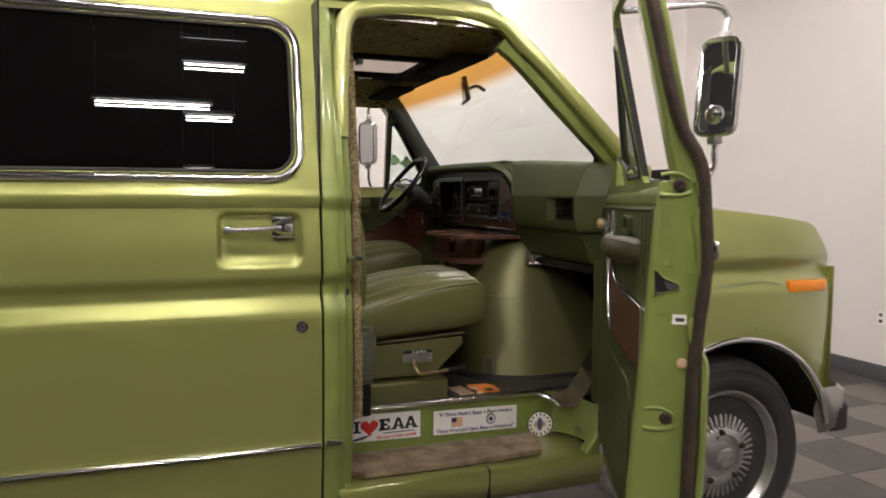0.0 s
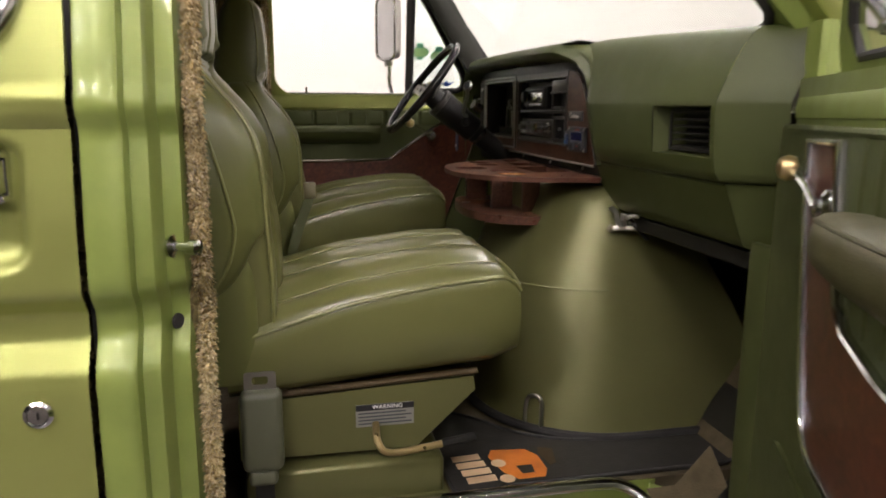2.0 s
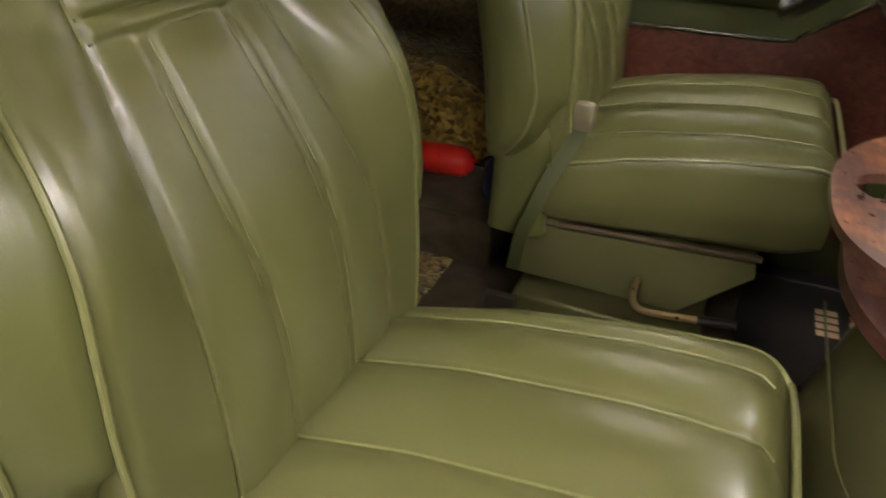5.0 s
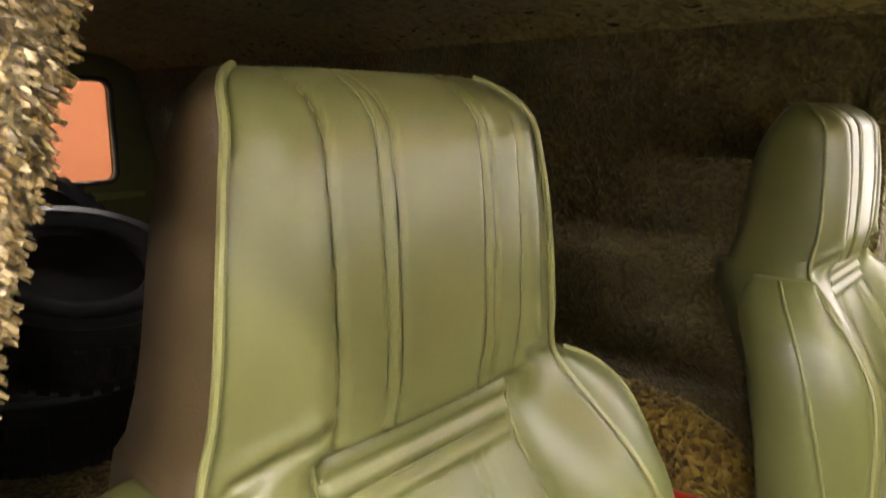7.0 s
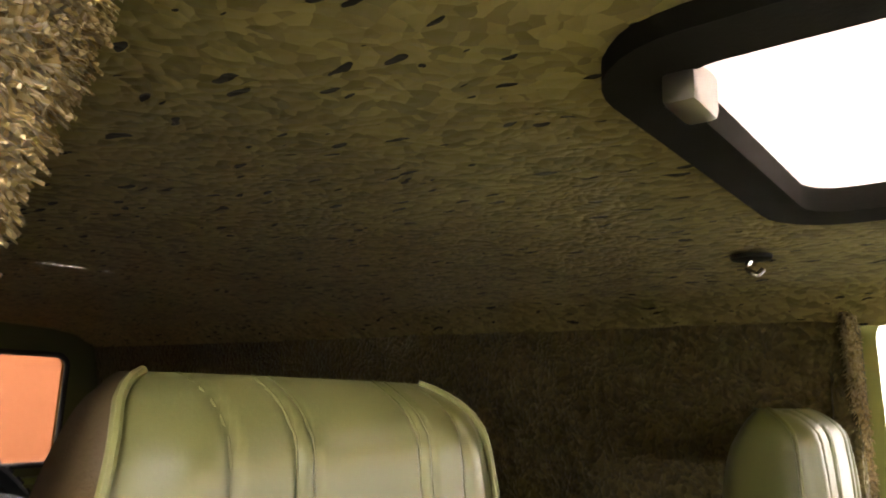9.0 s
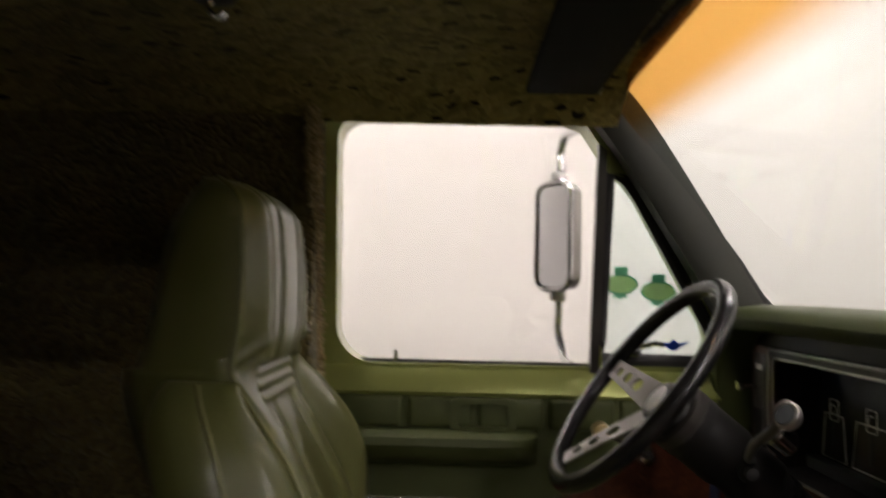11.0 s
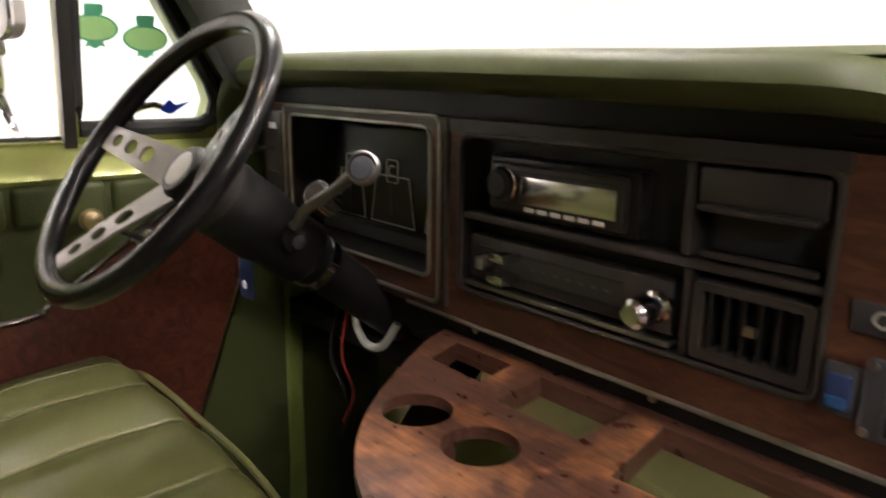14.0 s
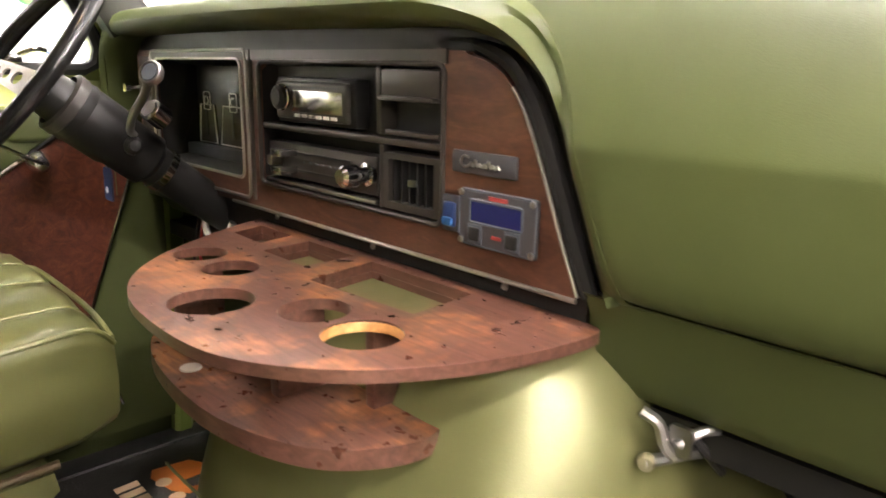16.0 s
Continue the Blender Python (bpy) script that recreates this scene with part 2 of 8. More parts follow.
def pane(name, colour, weight, rough=0.0, base=0.07, gain=0.85):
    """Thin window glass: mostly clear, with a mirror part by Fresnel."""
    m = bpy.data.materials.new(name)
    m.use_nodes = True
    n, l = m.node_tree.nodes, m.node_tree.links
    n.remove(n["Principled BSDF"])
    t, g, mix, f = n.new("ShaderNodeBsdfTransparent"), n.new("ShaderNodeBsdfGlossy"), n.new("ShaderNodeMixShader"), n.new("ShaderNodeLayerWeight")
    t.inputs["Color"].default_value = (*colour, 1)
    g.inputs["Roughness"].default_value = rough
    g.inputs["Color"].default_value = (weight, weight, weight, 1)
    p, q = n.new("ShaderNodeMath"), n.new("ShaderNodeMath")
    f.inputs["Blend"].default_value = 0.5
    p.operation, q.operation = "POWER", "MULTIPLY_ADD"
    p.inputs[1].default_value = 4.0
    q.inputs[1].default_value, q.inputs[2].default_value = gain, base
    l.new(f.outputs["Facing"], p.inputs[0])
    l.new(p.outputs["Value"], q.inputs[0])
    l.new(q.outputs["Value"], mix.inputs["Fac"])
    l.new(t.outputs["BSDF"], mix.inputs[1])
    l.new(g.outputs["BSDF"], mix.inputs[2])
    l.new(mix.outputs["Shader"], n["Material Output"].inputs["Surface"])
    return m


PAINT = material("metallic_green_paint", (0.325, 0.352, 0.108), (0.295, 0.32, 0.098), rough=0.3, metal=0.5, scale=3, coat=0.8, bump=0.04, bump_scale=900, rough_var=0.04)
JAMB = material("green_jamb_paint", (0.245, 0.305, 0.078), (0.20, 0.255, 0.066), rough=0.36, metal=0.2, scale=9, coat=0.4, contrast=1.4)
INNER = material("green_interior_metal", (0.152, 0.153, 0.060), (0.134, 0.135, 0.053), rough=0.38, metal=0.38, scale=6, bump=0.05, bump_scale=400)
VINYL = material("green_vinyl", (0.114, 0.117, 0.041), (0.114, 0.117, 0.041), rough=0.28, scale=3, bump=0.05, bump_scale=260, rough_var=0.0, spec=0.6)
VINYL_SIDE = material("green_vinyl_side", (0.108, 0.115, 0.037), (0.098, 0.105, 0.034), rough=0.31, scale=4, bump=0.06, bump_scale=260, rough_var=0.02)
PIPING = material("green_piping", (0.185, 0.19, 0.072), rough=0.35, scale=20)
SEAT_BACK = material("brown_seat_side", (0.062, 0.041, 0.014), (0.05, 0.033, 0.011), rough=0.65, scale=9, bump=0.2, bump_scale=400)
ARMREST = material("brownish_armrest_vinyl", (0.066, 0.060, 0.028), (0.050, 0.046, 0.021), rough=0.36, scale=7, bump=0.12, bump_scale=380, kind="voronoi")
CARD = material("dark_green_door_card", (0.066, 0.078, 0.026), (0.054, 0.064, 0.022), rough=0.48, scale=8, bump=0.25, bump_scale=420, kind="voronoi", spec=0.25)
PALE_LABEL = material("dull_silver_label", (0.30, 0.30, 0.28), (0.25, 0.25, 0.23), rough=0.4, metal=0.3, scale=30)
BUCKLE = material("tan_belt_buckle", (0.17, 0.15, 0.085), (0.14, 0.125, 0.07), rough=0.4, scale=14)
BELT_PLASTIC = material("grey_green_plastic", (0.088, 0.092, 0.058), (0.074, 0.078, 0.05), rough=0.5, scale=14, bump=0.1, bump_scale=500)
PILLAR = material("dark_olive_pillar_trim", (0.02, 0.021, 0.014), (0.016, 0.017, 0.012), rough=0.6, scale=8, bump=0.15, bump_scale=500)
DASH = material("green_dash_plastic", (0.060, 0.072, 0.0225), (0.053, 0.064, 0.020), rough=0.48, scale=5, bump=0.07, bump_scale=700, kind="voronoi", spec=0.28)
BLACK = material("black_plastic", (0.009, 0.009, 0.009), (0.014, 0.013, 0.012), rough=0.42, scale=12, bump=0.1, bump_scale=700, spec=0.3)
RIM = material("black_leather_rim", (0.008, 0.008, 0.008), (0.009, 0.009, 0.009), rough=0.26, scale=4, rough_var=0.01)
BLACK_SATIN = material("black_satin_trim", (0.030, 0.027, 0.025), (0.048, 0.041, 0.035), rough=0.32, metal=0.2, scale=14)
RUBBER = material("black_rubber", (0.014, 0.014, 0.015), (0.028, 0.026, 0.025), rough=0.75, scale=16, bump=0.3, bump_scale=300)
BROWN_SEAL = material("worn_door_seal", (0.018, 0.013, 0.009), (0.05, 0.032, 0.016), rough=0.8, scale=22, bump=0.3, bump_scale=200, contrast=1.6)
CHROME = material("chrome", (0.72, 0.72, 0.73), (0.6, 0.6, 0.6), rough=0.12, metal=1.0, scale=10, rough_var=0.05)
SPOKE = material("dull_spoke_metal", (0.27, 0.26, 0.25), (0.22, 0.21, 0.20), rough=0.36, metal=1.0, scale=18)
STEEL = material("brushed_steel", (0.5, 0.49, 0.47), (0.38, 0.37, 0.35), rough=0.33, metal=1.0, scale=18)
WHEEL_ALLOY = material("wheel_alloy", (0.55, 0.55, 0.55), (0.42, 0.42, 0.43), rough=0.3, metal=0.9, scale=9)
BRASS = material("aged_brass", (0.62, 0.48, 0.24), (0.5, 0.38, 0.2), rough=0.3, metal=0.9, scale=20)
WOODGRAIN = wood("brown_woodgrain_trim", (0.045, 0.017, 0.010), (0.075, 0.03, 0.017), (0.11, 0.048, 0.026), 9, 0.36, (1, 1, 3))
DOORWOOD = wood("red_brown_burl_trim", (0.05, 0.014, 0.008), (0.09, 0.026, 0.014), (0.13, 0.042, 0.02), 30, 0.4)


def worn_board(name, rubbed=True):
    """Dark stained board, the stain rubbed through to orange and pale wood in patches."""
    m = bpy.data.materials.new(name)
    m.use_nodes = True
    n, l = m.node_tree.nodes, m.node_tree.links
    b = n["Principled BSDF"]
    tc, mp = n.new("ShaderNodeTexCoord"), n.new("ShaderNodeMapping")
    mp.inputs["Scale"].default_value = (5.0, 0.7, 5.0)
    l.new(tc.outputs["Object"], mp.inputs["Vector"])

    def noise(vec, scale, detail, distort=0.0):
        t = n.new("ShaderNodeTexNoise")
        t.inputs["Scale"].default_value, t.inputs["Detail"].default_value, t.inputs["Distortion"].default_value = scale, detail, distort
        l.new(vec, t.inputs["Vector"])
        return t.outputs["Fac"]

    def ramp(fac, stops):
        r = n.new("ShaderNodeValToRGB")
        for k, (p, c) in enumerate(stops):
            e = r.color_ramp.elements[k] if k < 2 else r.color_ramp.elements.new(p)
            e.position, e.color = p, (*c, 1)
        l.new(fac, r.inputs["Fac"])
        return r.outputs["Color"]

    def mixed(fac, a, c):
        x = n.new("ShaderNodeMix")
        x.data_type = "RGBA"
        l.new(fac, x.inputs["Factor"])
        l.new(a, x.inputs["A"])
        l.new(c, x.inputs["B"])
        return x.outputs["Result"]

    grain = noise(mp.outputs["Vector"], 22, 7, 0.6)
    stain = ramp(grain, ((0.3, (0.058, 0.025, 0.017)), (0.72, (0.132, 0.060, 0.042))))
    bare = ramp(grain, ((0.3, (0.20, 0.07, 0.026)), (0.7, (0.50, 0.22, 0.09))))
    patch, fine = noise(tc.outputs["Object"], 9, 3, 0.8), noise(tc.outputs["Object"], 55, 5)
    add = n.new("ShaderNodeMath")
    add.operation = "MULTIPLY_ADD"
    add.inputs[1].default_value = 0.35
    l.new(fine, add.inputs[0])
    l.new(patch, add.inputs[2])
    mr = n.new("ShaderNodeMapRange")
    mr.inputs["From Min"].default_value, mr.inputs["From Max"].default_value = 0.66, 0.88
    l.new(add.outputs["Value"], mr.inputs["Value"])
    l.new(mixed(mr.outputs["Result"], stain, bare) if rubbed else stain, b.inputs["Base Color"])
    rr = n.new("ShaderNodeMapRange")
    rr.inputs["To Min"].default_value, rr.inputs["To Max"].default_value = 0.22, 0.38
    l.new(fine, rr.inputs["Value"])
    l.new(rr.outputs["Result"], b.inputs["Roughness"])
    bp = n.new("ShaderNodeBump")
    bp.inputs["Strength"].default_value, bp.inputs["Distance"].default_value = 0.3, 0.001
    l.new(grain, bp.inputs["Height"])
    l.new(bp.outputs["Normal"], b.inputs["Normal"])
    return m


WORN = worn_board("worn_stained_board")
STAIN = worn_board("dark_stained_board", False)
RAWWOOD = wood("raw_worn_wood", (0.30, 0.13, 0.04), (0.48, 0.24, 0.08), (0.6, 0.34, 0.13), 14, 0.5)
# One olive shag in two brightnesses: the second about half the headliner's.
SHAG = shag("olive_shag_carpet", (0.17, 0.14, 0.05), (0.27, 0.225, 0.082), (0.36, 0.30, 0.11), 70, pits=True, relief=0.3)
SHAG_DARK = shag("olive_shag_darkened", (0.08, 0.064, 0.025), (0.128, 0.102, 0.038), (0.17, 0.135, 0.05), 90, relief=0.7)
SHAG_EDGE = shag("tan_shag_edge", (0.25, 0.17, 0.06), (0.52, 0.39, 0.165), (0.80, 0.65, 0.37), 160)
SHAG_FLOOR = shag("golden_shag_floor", (0.10, 0.065, 0.014), (0.28, 0.18, 0.035), (0.46, 0.32, 0.075), 70)
FLOORCARPET = material("brown_floor_carpet", (0.06, 0.045, 0.022), (0.10, 0.08, 0.045), rough=0.95, scale=18, bump=0.8, bump_scale=260, contrast=1.5)
MAT = material("black_rubber_mat", (0.017, 0.016, 0.015), (0.028, 0.026, 0.022), rough=0.62, scale=10, bump=0.5, bump_scale=160)
STEP = material("worn_tan_step_rubber", (0.32, 0.25, 0.17), (0.15, 0.105, 0.065), rough=0.7, scale=13, bump=0.4, bump_scale=220, contrast=1.8)
VISOR = material("dark_matt_visor_vinyl", (0.013, 0.012, 0.010), (0.018, 0.017, 0.014), rough=0.9, scale=10, bump=0.2, bump_scale=300, spec=0.1)
GLASS = pane("clear_glass", (0.89, 0.945, 0.935), 0.55)
GLASS_L = pane("gauge_lens", (0.96, 0.96, 0.96), 0.4, base=0.03, gain=0.25)
GLASS_D = pane("door_glass", (0.97, 0.975, 0.97), 0.5)
TINT = material("black_tinted_glass", (0.003, 0.003, 0.003), rough=0.004, scale=2, rough_var=0.0, spec=0.45)
AMBER_FILM = pane("amber_sun_strip", (0.80, 0.43, 0.12), 0.3, base=0.0, gain=0.0)


def fade_film(m, z0, z1, clear):
    """The film's colour fades out towards its lower edge."""
    n, l = m.node_tree.nodes, m.node_tree.links
    tr = next(k for k in n if k.bl_idname == "ShaderNodeBsdfTransparent")
    tc, sp, mr, mx = n.new("ShaderNodeTexCoord"), n.new("ShaderNodeSeparateXYZ"), n.new("ShaderNodeMapRange"), n.new("ShaderNodeMix")
    mx.data_type = "RGBA"
    mx.inputs["A"].default_value, mx.inputs["B"].default_value = (*clear, 1), tr.inputs["Color"].default_value
    mr.inputs["From Min"].default_value, mr.inputs["From Max"].default_value = z0, z1
    mr.interpolation_type = "SMOOTHSTEP"
    l.new(tc.outputs["Object"], sp.inputs["Vector"])
    l.new(sp.outputs["Z"], mr.inputs["Value"])
    l.new(mr.outputs["Result"], mx.inputs["Factor"])
    l.new(mx.outputs["Result"], tr.inputs["Color"])


fade_film(AMBER_FILM, 1.765, 1.825, (1.0, 1.0, 1.0))
MIRROR = material("mirror_glass", (0.82, 0.83, 0.85), (0.8, 0.81, 0.84), rough=0.01, metal=1.0, scale=3, rough_var=0.0)
WHITE = material("white_vinyl_sticker", (0.88, 0.87, 0.85), (0.83, 0.82, 0.80), rough=0.4, scale=20)
INK = material("black_ink", (0.012, 0.012, 0.014), rough=0.5, scale=20)
DECAL_INK = material("pale_blue_ink", (0.10, 0.16, 0.30), (0.13, 0.19, 0.32), rough=0.5, scale=20)
NAVY = material("navy_ink", (0.02, 0.035, 0.12), rough=0.5, scale=20)
RED = material("red_ink", (0.62, 0.035, 0.03), (0.55, 0.03, 0.03), rough=0.42, scale=20)
FADED = material("faded_orange_ink", (0.70, 0.42, 0.26), (0.64, 0.37, 0.22), rough=0.5, scale=20)
ORANGE = material("orange_print", (0.72, 0.22, 0.03), (0.55, 0.16, 0.03), rough=0.6, scale=22)
CREAM = material("cream_print", (0.72, 0.52, 0.33), (0.6, 0.42, 0.26), rough=0.6, scale=25)
TEALINE = material("teal_pinstripe", (0.02, 0.18, 0.16), rough=0.35, scale=30)
BLUE = material("blue_plastic", (0.018, 0.035, 0.11), (0.02, 0.035, 0.09), rough=0.35, scale=18)
GREY = material("grey_blue_plastic", (0.075, 0.083, 0.092), (0.055, 0.062, 0.07), rough=0.45, scale=18)
AMBER = material("amber_lens", (0.85, 0.28, 0.01), (0.75, 0.22, 0.01), rough=0.15, scale=40, coat=0.5)
EXT_RED = material("red_enamel", (0.75, 0.03, 0.015), (0.65, 0.025, 0.015), rough=0.3, scale=10, coat=0.4)
YELLOW = material("yellow_label", (0.75, 0.5, 0.05), rough=0.5, scale=20)
WALLPAINT = material("white_wall_paint", (0.80, 0.775, 0.755), (0.77, 0.745, 0.725), rough=0.75, scale=1.2, bump=0.12, bump_scale=120)
# Near-black: the hall's darkness is put into this wall colour.
HALL_SHADE = material("hall_wall_shade", (0.014, 0.014, 0.0155), (0.010, 0.010, 0.0115), rough=0.8, scale=1.0, bump=0.1, bump_scale=60)
BASEB = material("grey_baseboard", (0.10, 0.10, 0.11), (0.08, 0.08, 0.09), rough=0.5, scale=4)
TILE_D = material("dark_floor_tile", (0.036, 0.033, 0.032), (0.05, 0.046, 0.043), rough=0.35, scale=5, bump=0.15, bump_scale=90)
TILE_L = material("light_floor_tile", (0.15, 0.132, 0.12), (0.12, 0.105, 0.095), rough=0.35, scale=5, bump=0.15, bump_scale=90)
# Near-black too, standing in for a ceiling that gets no light.
CEIL_SHADE = material("hall_ceiling_shade", (0.014, 0.0135, 0.0135), (0.010, 0.010, 0.010), rough=0.8, scale=1.0, bump=0.1, bump_scale=40)
TUBE = glow("lamp_tube", (1.0, 0.895, 0.845), TUBE_STRENGTH)
PALE_HOSE = material("dull_white_hose", (0.42, 0.42, 0.38), (0.33, 0.33, 0.30), rough=0.45, scale=20)
LOGO_RED = material("dull_red_print", (0.30, 0.03, 0.025), rough=0.5, scale=20)
PALE_GREY = material("blue_grey_edge", (0.07, 0.08, 0.095), (0.058, 0.068, 0.08), rough=0.5, scale=18)
BRIGHT_BLUE = material("bright_blue_plastic", (0.02, 0.075, 0.19), (0.018, 0.065, 0.16), rough=0.3, scale=18)
DARK_GREY = material("dark_grey_plastic", (0.035, 0.034, 0.036), (0.045, 0.043, 0.044), rough=0.5, scale=18)
SILVER = material("silver_gloss", (0.88, 0.88, 0.87), (0.84, 0.84, 0.83), rough=0.18, metal=1.0, scale=14, rough_var=0.03)
LCD = material("blue_display", (0.008, 0.01, 0.07), (0.01, 0.012, 0.06), rough=0.15, scale=20)


def frosted(name, colour):
    m = bpy.data.materials.new(name)
    m.use_nodes = True
    n, l = m.node_tree.nodes, m.node_tree.links
    n.remove(n["Principled BSDF"])
    t, g, mix = n.new("ShaderNodeBsdfTranslucent"), n.new("ShaderNodeBsdfDiffuse"), n.new("ShaderNodeMixShader")
    t.inputs["Color"].default_value = g.inputs["Color"].default_value = (*colour, 1)
    mix.inputs["Fac"].default_value = 0.25
    l.new(t.outputs["BSDF"], mix.inputs[1])
    l.new(g.outputs["BSDF"], mix.inputs[2])
    l.new(mix.outputs["Shader"], n["Material Output"].inputs["Surface"])
    return m


TEAL = frosted("green_club_decal", (0.22, 0.50, 0.36))
TEAL_PALE = frosted("olive_decal_centre", (0.50, 0.66, 0.40))
DECAL_BLUE = frosted("blue_wing_decal", (0.03, 0.07, 0.30))
ROOFDOME = frosted("frosted_roof_panel", (0.62, 0.575, 0.55))
PINKPANE = pane("rear_window_glass", (0.62, 0.385, 0.265), 0.3)


# ---- the showroom ----
def build_room():
    x0, y0, zc = -9.0, -14.0, 4.3
    def slab(name, a, b, mat, label):
        return tagged(part(name, box(a[0], b[0], a[1], b[1], a[2], b[2]), mat, None, smooth=False), label, "wall", kind="structure")
    slab("wall_left", (x0, WALL_Y, G), (WALL_X + 0.15, WALL_Y + 0.15, zc), WALLPAINT, "plain white painted showroom wall")
    slab("wall_front", (WALL_X, y0, G), (WALL_X + 0.15, WALL_Y, zc), WALLPAINT, "plain white painted showroom wall with grey baseboard")
    # Unseen far wall, split so one mirror reflects white and the other dark.
    slab("wall_back", (x0 - 0.15, -2.0, G), (x0, WALL_Y + 0.15, zc), WALLPAINT, "added white part of the unseen far wall")
    slab("wall_back_2", (x0 - 0.15, y0, G), (x0, -2.0, zc), HALL_SHADE, "added dark part of the unseen far wall")
    slab("wall_right", (x0, y0 - 0.15, G), (WALL_X + 0.15, y0, zc), HALL_SHADE, "unseen hall wall behind, darkness put into its colour")
    tagged(part("ceiling", box(x0, WALL_X + 0.15, y0, WALL_Y + 0.15, zc, zc + 0.15), CEIL_SHADE, None, smooth=False), "near-black hall ceiling, its lack of light put into the paint", "ceiling", kind="structure")
    for nm, b in (("baseboard", (WALL_X - 0.014, WALL_X, y0, WALL_Y, G, G + 0.13)), ("baseboard", (x0, WALL_X - 0.014, WALL_Y - 0.014, WALL_Y, G, G + 0.13))):
        tagged(part(nm, box(*b, r=0.004), BASEB, None), "dark grey vinyl baseboard along the wall", "baseboard", kind="structure")
    # wall socket plate on the front wall
    sock = thing("wall_outlet", (WALL_X, 0.93, 0.32), "white electrical outlet plate on the white wall", "outlet")
    part("cover_plate", plate([rrect(0.895, 0.965, 0.26, 0.375, 0.008, 3)], yz(WALL_X - 0.006), 0, 0.006), WHITE, sock)
    for z in (0.292, 0.343):
        part("socket", plate([rrect(0.915, 0.945, z - 0.014, z + 0.014, 0.01, 4)], yz(WALL_X - 0.0085), 0, 0.002), GREY, sock)
    # checkered floor
    flo = tagged(part("floor", box(x0, WALL_X + 0.15, y0, WALL_Y + 0.15, G - 0.1, G - 0.004), BASEB, None, smooth=False), "black and grey checkered showroom floor", "floor", kind="structure")
    return flo


FLOOR = build_room()

# twin-tube ceiling lights: a few mirrored in the side window, the rest added
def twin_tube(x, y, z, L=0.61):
    lamp = thing("ceiling_light", (x, y, z), "twin fluorescent tube light, one of the mirrored and added fill fixtures", "ceiling light", "ceiling lights")
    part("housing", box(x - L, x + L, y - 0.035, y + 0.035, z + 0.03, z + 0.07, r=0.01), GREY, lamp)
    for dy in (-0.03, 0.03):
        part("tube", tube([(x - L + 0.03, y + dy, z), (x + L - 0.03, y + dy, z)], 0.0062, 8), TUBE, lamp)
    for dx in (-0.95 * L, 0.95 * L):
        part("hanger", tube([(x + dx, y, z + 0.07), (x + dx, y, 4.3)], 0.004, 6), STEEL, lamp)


# None of these is seen: fixtures added to brighten the van, hatch and walls.
for lx, ly, lz in ((2.2, -4.2, 3.7), (2.6, -6.2, 3.7), (-3.6, -4.4, 3.7), (-3.2, -2.2, 3.7), (-0.5, -2.4, 3.7), (2.2, -2.3, 3.7), (3.6, -0.6, 3.7), (-3.4, 1.6, 3.7), (-0.6, 1.9, 3.7), (2.2, 1.9, 3.7), (-6.3, 1.8, 3.7), (-6.3, -2.8, 3.7), (2.4, -8.6, 3.7), (0.35, -0.1, 3.4)):
    twin_tube(lx, ly, lz)
# First four are the tubes mirrored in the side window; the last is added.
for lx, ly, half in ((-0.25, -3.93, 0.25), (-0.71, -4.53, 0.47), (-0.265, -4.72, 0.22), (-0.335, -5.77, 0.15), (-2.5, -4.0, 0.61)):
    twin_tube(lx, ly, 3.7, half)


# ---- the van's body ----
VAN = thing("van", (-0.4, 0, G), "metallic lime green vintage full-size van with the front side door open", "van")
PROFILE = [(2.00, -0.845), (1.93, -0.88), (1.88, -0.893), (1.80, -0.905), (1.36, -1.0), (1.325, -1.006), (1.305, -1.014), (1.285, -1.012), (1.268, -1.0), (1.25, -1.002),
           (1.15, -1.016), (1.055, -1.022), (1.045, -1.018), (1.02, -0.996), (0.985, -0.997), (0.962, -1.012), (0.945, -1.024), (0.92, -1.029), (0.75, -1.03), (0.5, -1.018), (0.3, -0.99), (0.16, -0.955)]


def side_y(z):
    for (z1, y1), (z0, y0) in zip(PROFILE[:-1], PROFILE[1:]):
        if z0 <= z <= z1:
            return y0 + (y1 - y0) * (z - z0) / (z1 - z0)
    return PROFILE[0][1] if z > 2 else PROFILE[-1][1]


def zlist(z0, z1, step=0.012):
    n = max(2, int((z1 - z0) / step))
    return [z0 + (z1 - z0) * i / n for i in range(n + 1)]


def skin(plan, z0, z1, side=-1, step=0.012, lean=1.0):
    """Sheet that follows the body's profile; plan: points (x, inset from the outer surface)."""
    rings = [[(x, side * (-side_y(z) - d), z) for x, d in plan] for z in zlist(z0, z1, step)]
    return loft(rings, closed=False, cap=False)


# rear side panel with its recessed handle pocket (passenger side)
PX0, PX1 = -2.95, -0.1165
POCKET = (-0.432, -0.172, 1.082, 1.258)


def panel_lower():
    xs = [PX0, -2.0, -1.2, -0.8, -0.5] + [-0.47 + 0.0075 * i for i in range(44)] + [PX1]
    rings = []
    for z in zlist(0.16, 1.335, 0.0075):
        row = []
        for x in xs:
            y = side_y(z)
            du = max(POCKET[0] + 0.034 - x, x - POCKET[1] + 0.034, 0.0)
            dv = max(POCKET[2] + 0.034 - z, z - POCKET[3] + 0.034, 0.0)
            a = max(0.0, min(1.0, (0.034 - math.hypot(du, dv)) / 0.018))
            a = a * a * (3 - 2 * a)
            depth = (0.022 if z > 1.12 else 0.022 - 0.012 * (1.12 - z) / 0.04)
            row.append((x, y + a * depth, z))
        rings.append(row)
    return loft(rings, closed=False, cap=False)


side = part("side_panel", panel_lower(), PAINT, VAN, "lime green metallic lower side panel with pressed ridges")
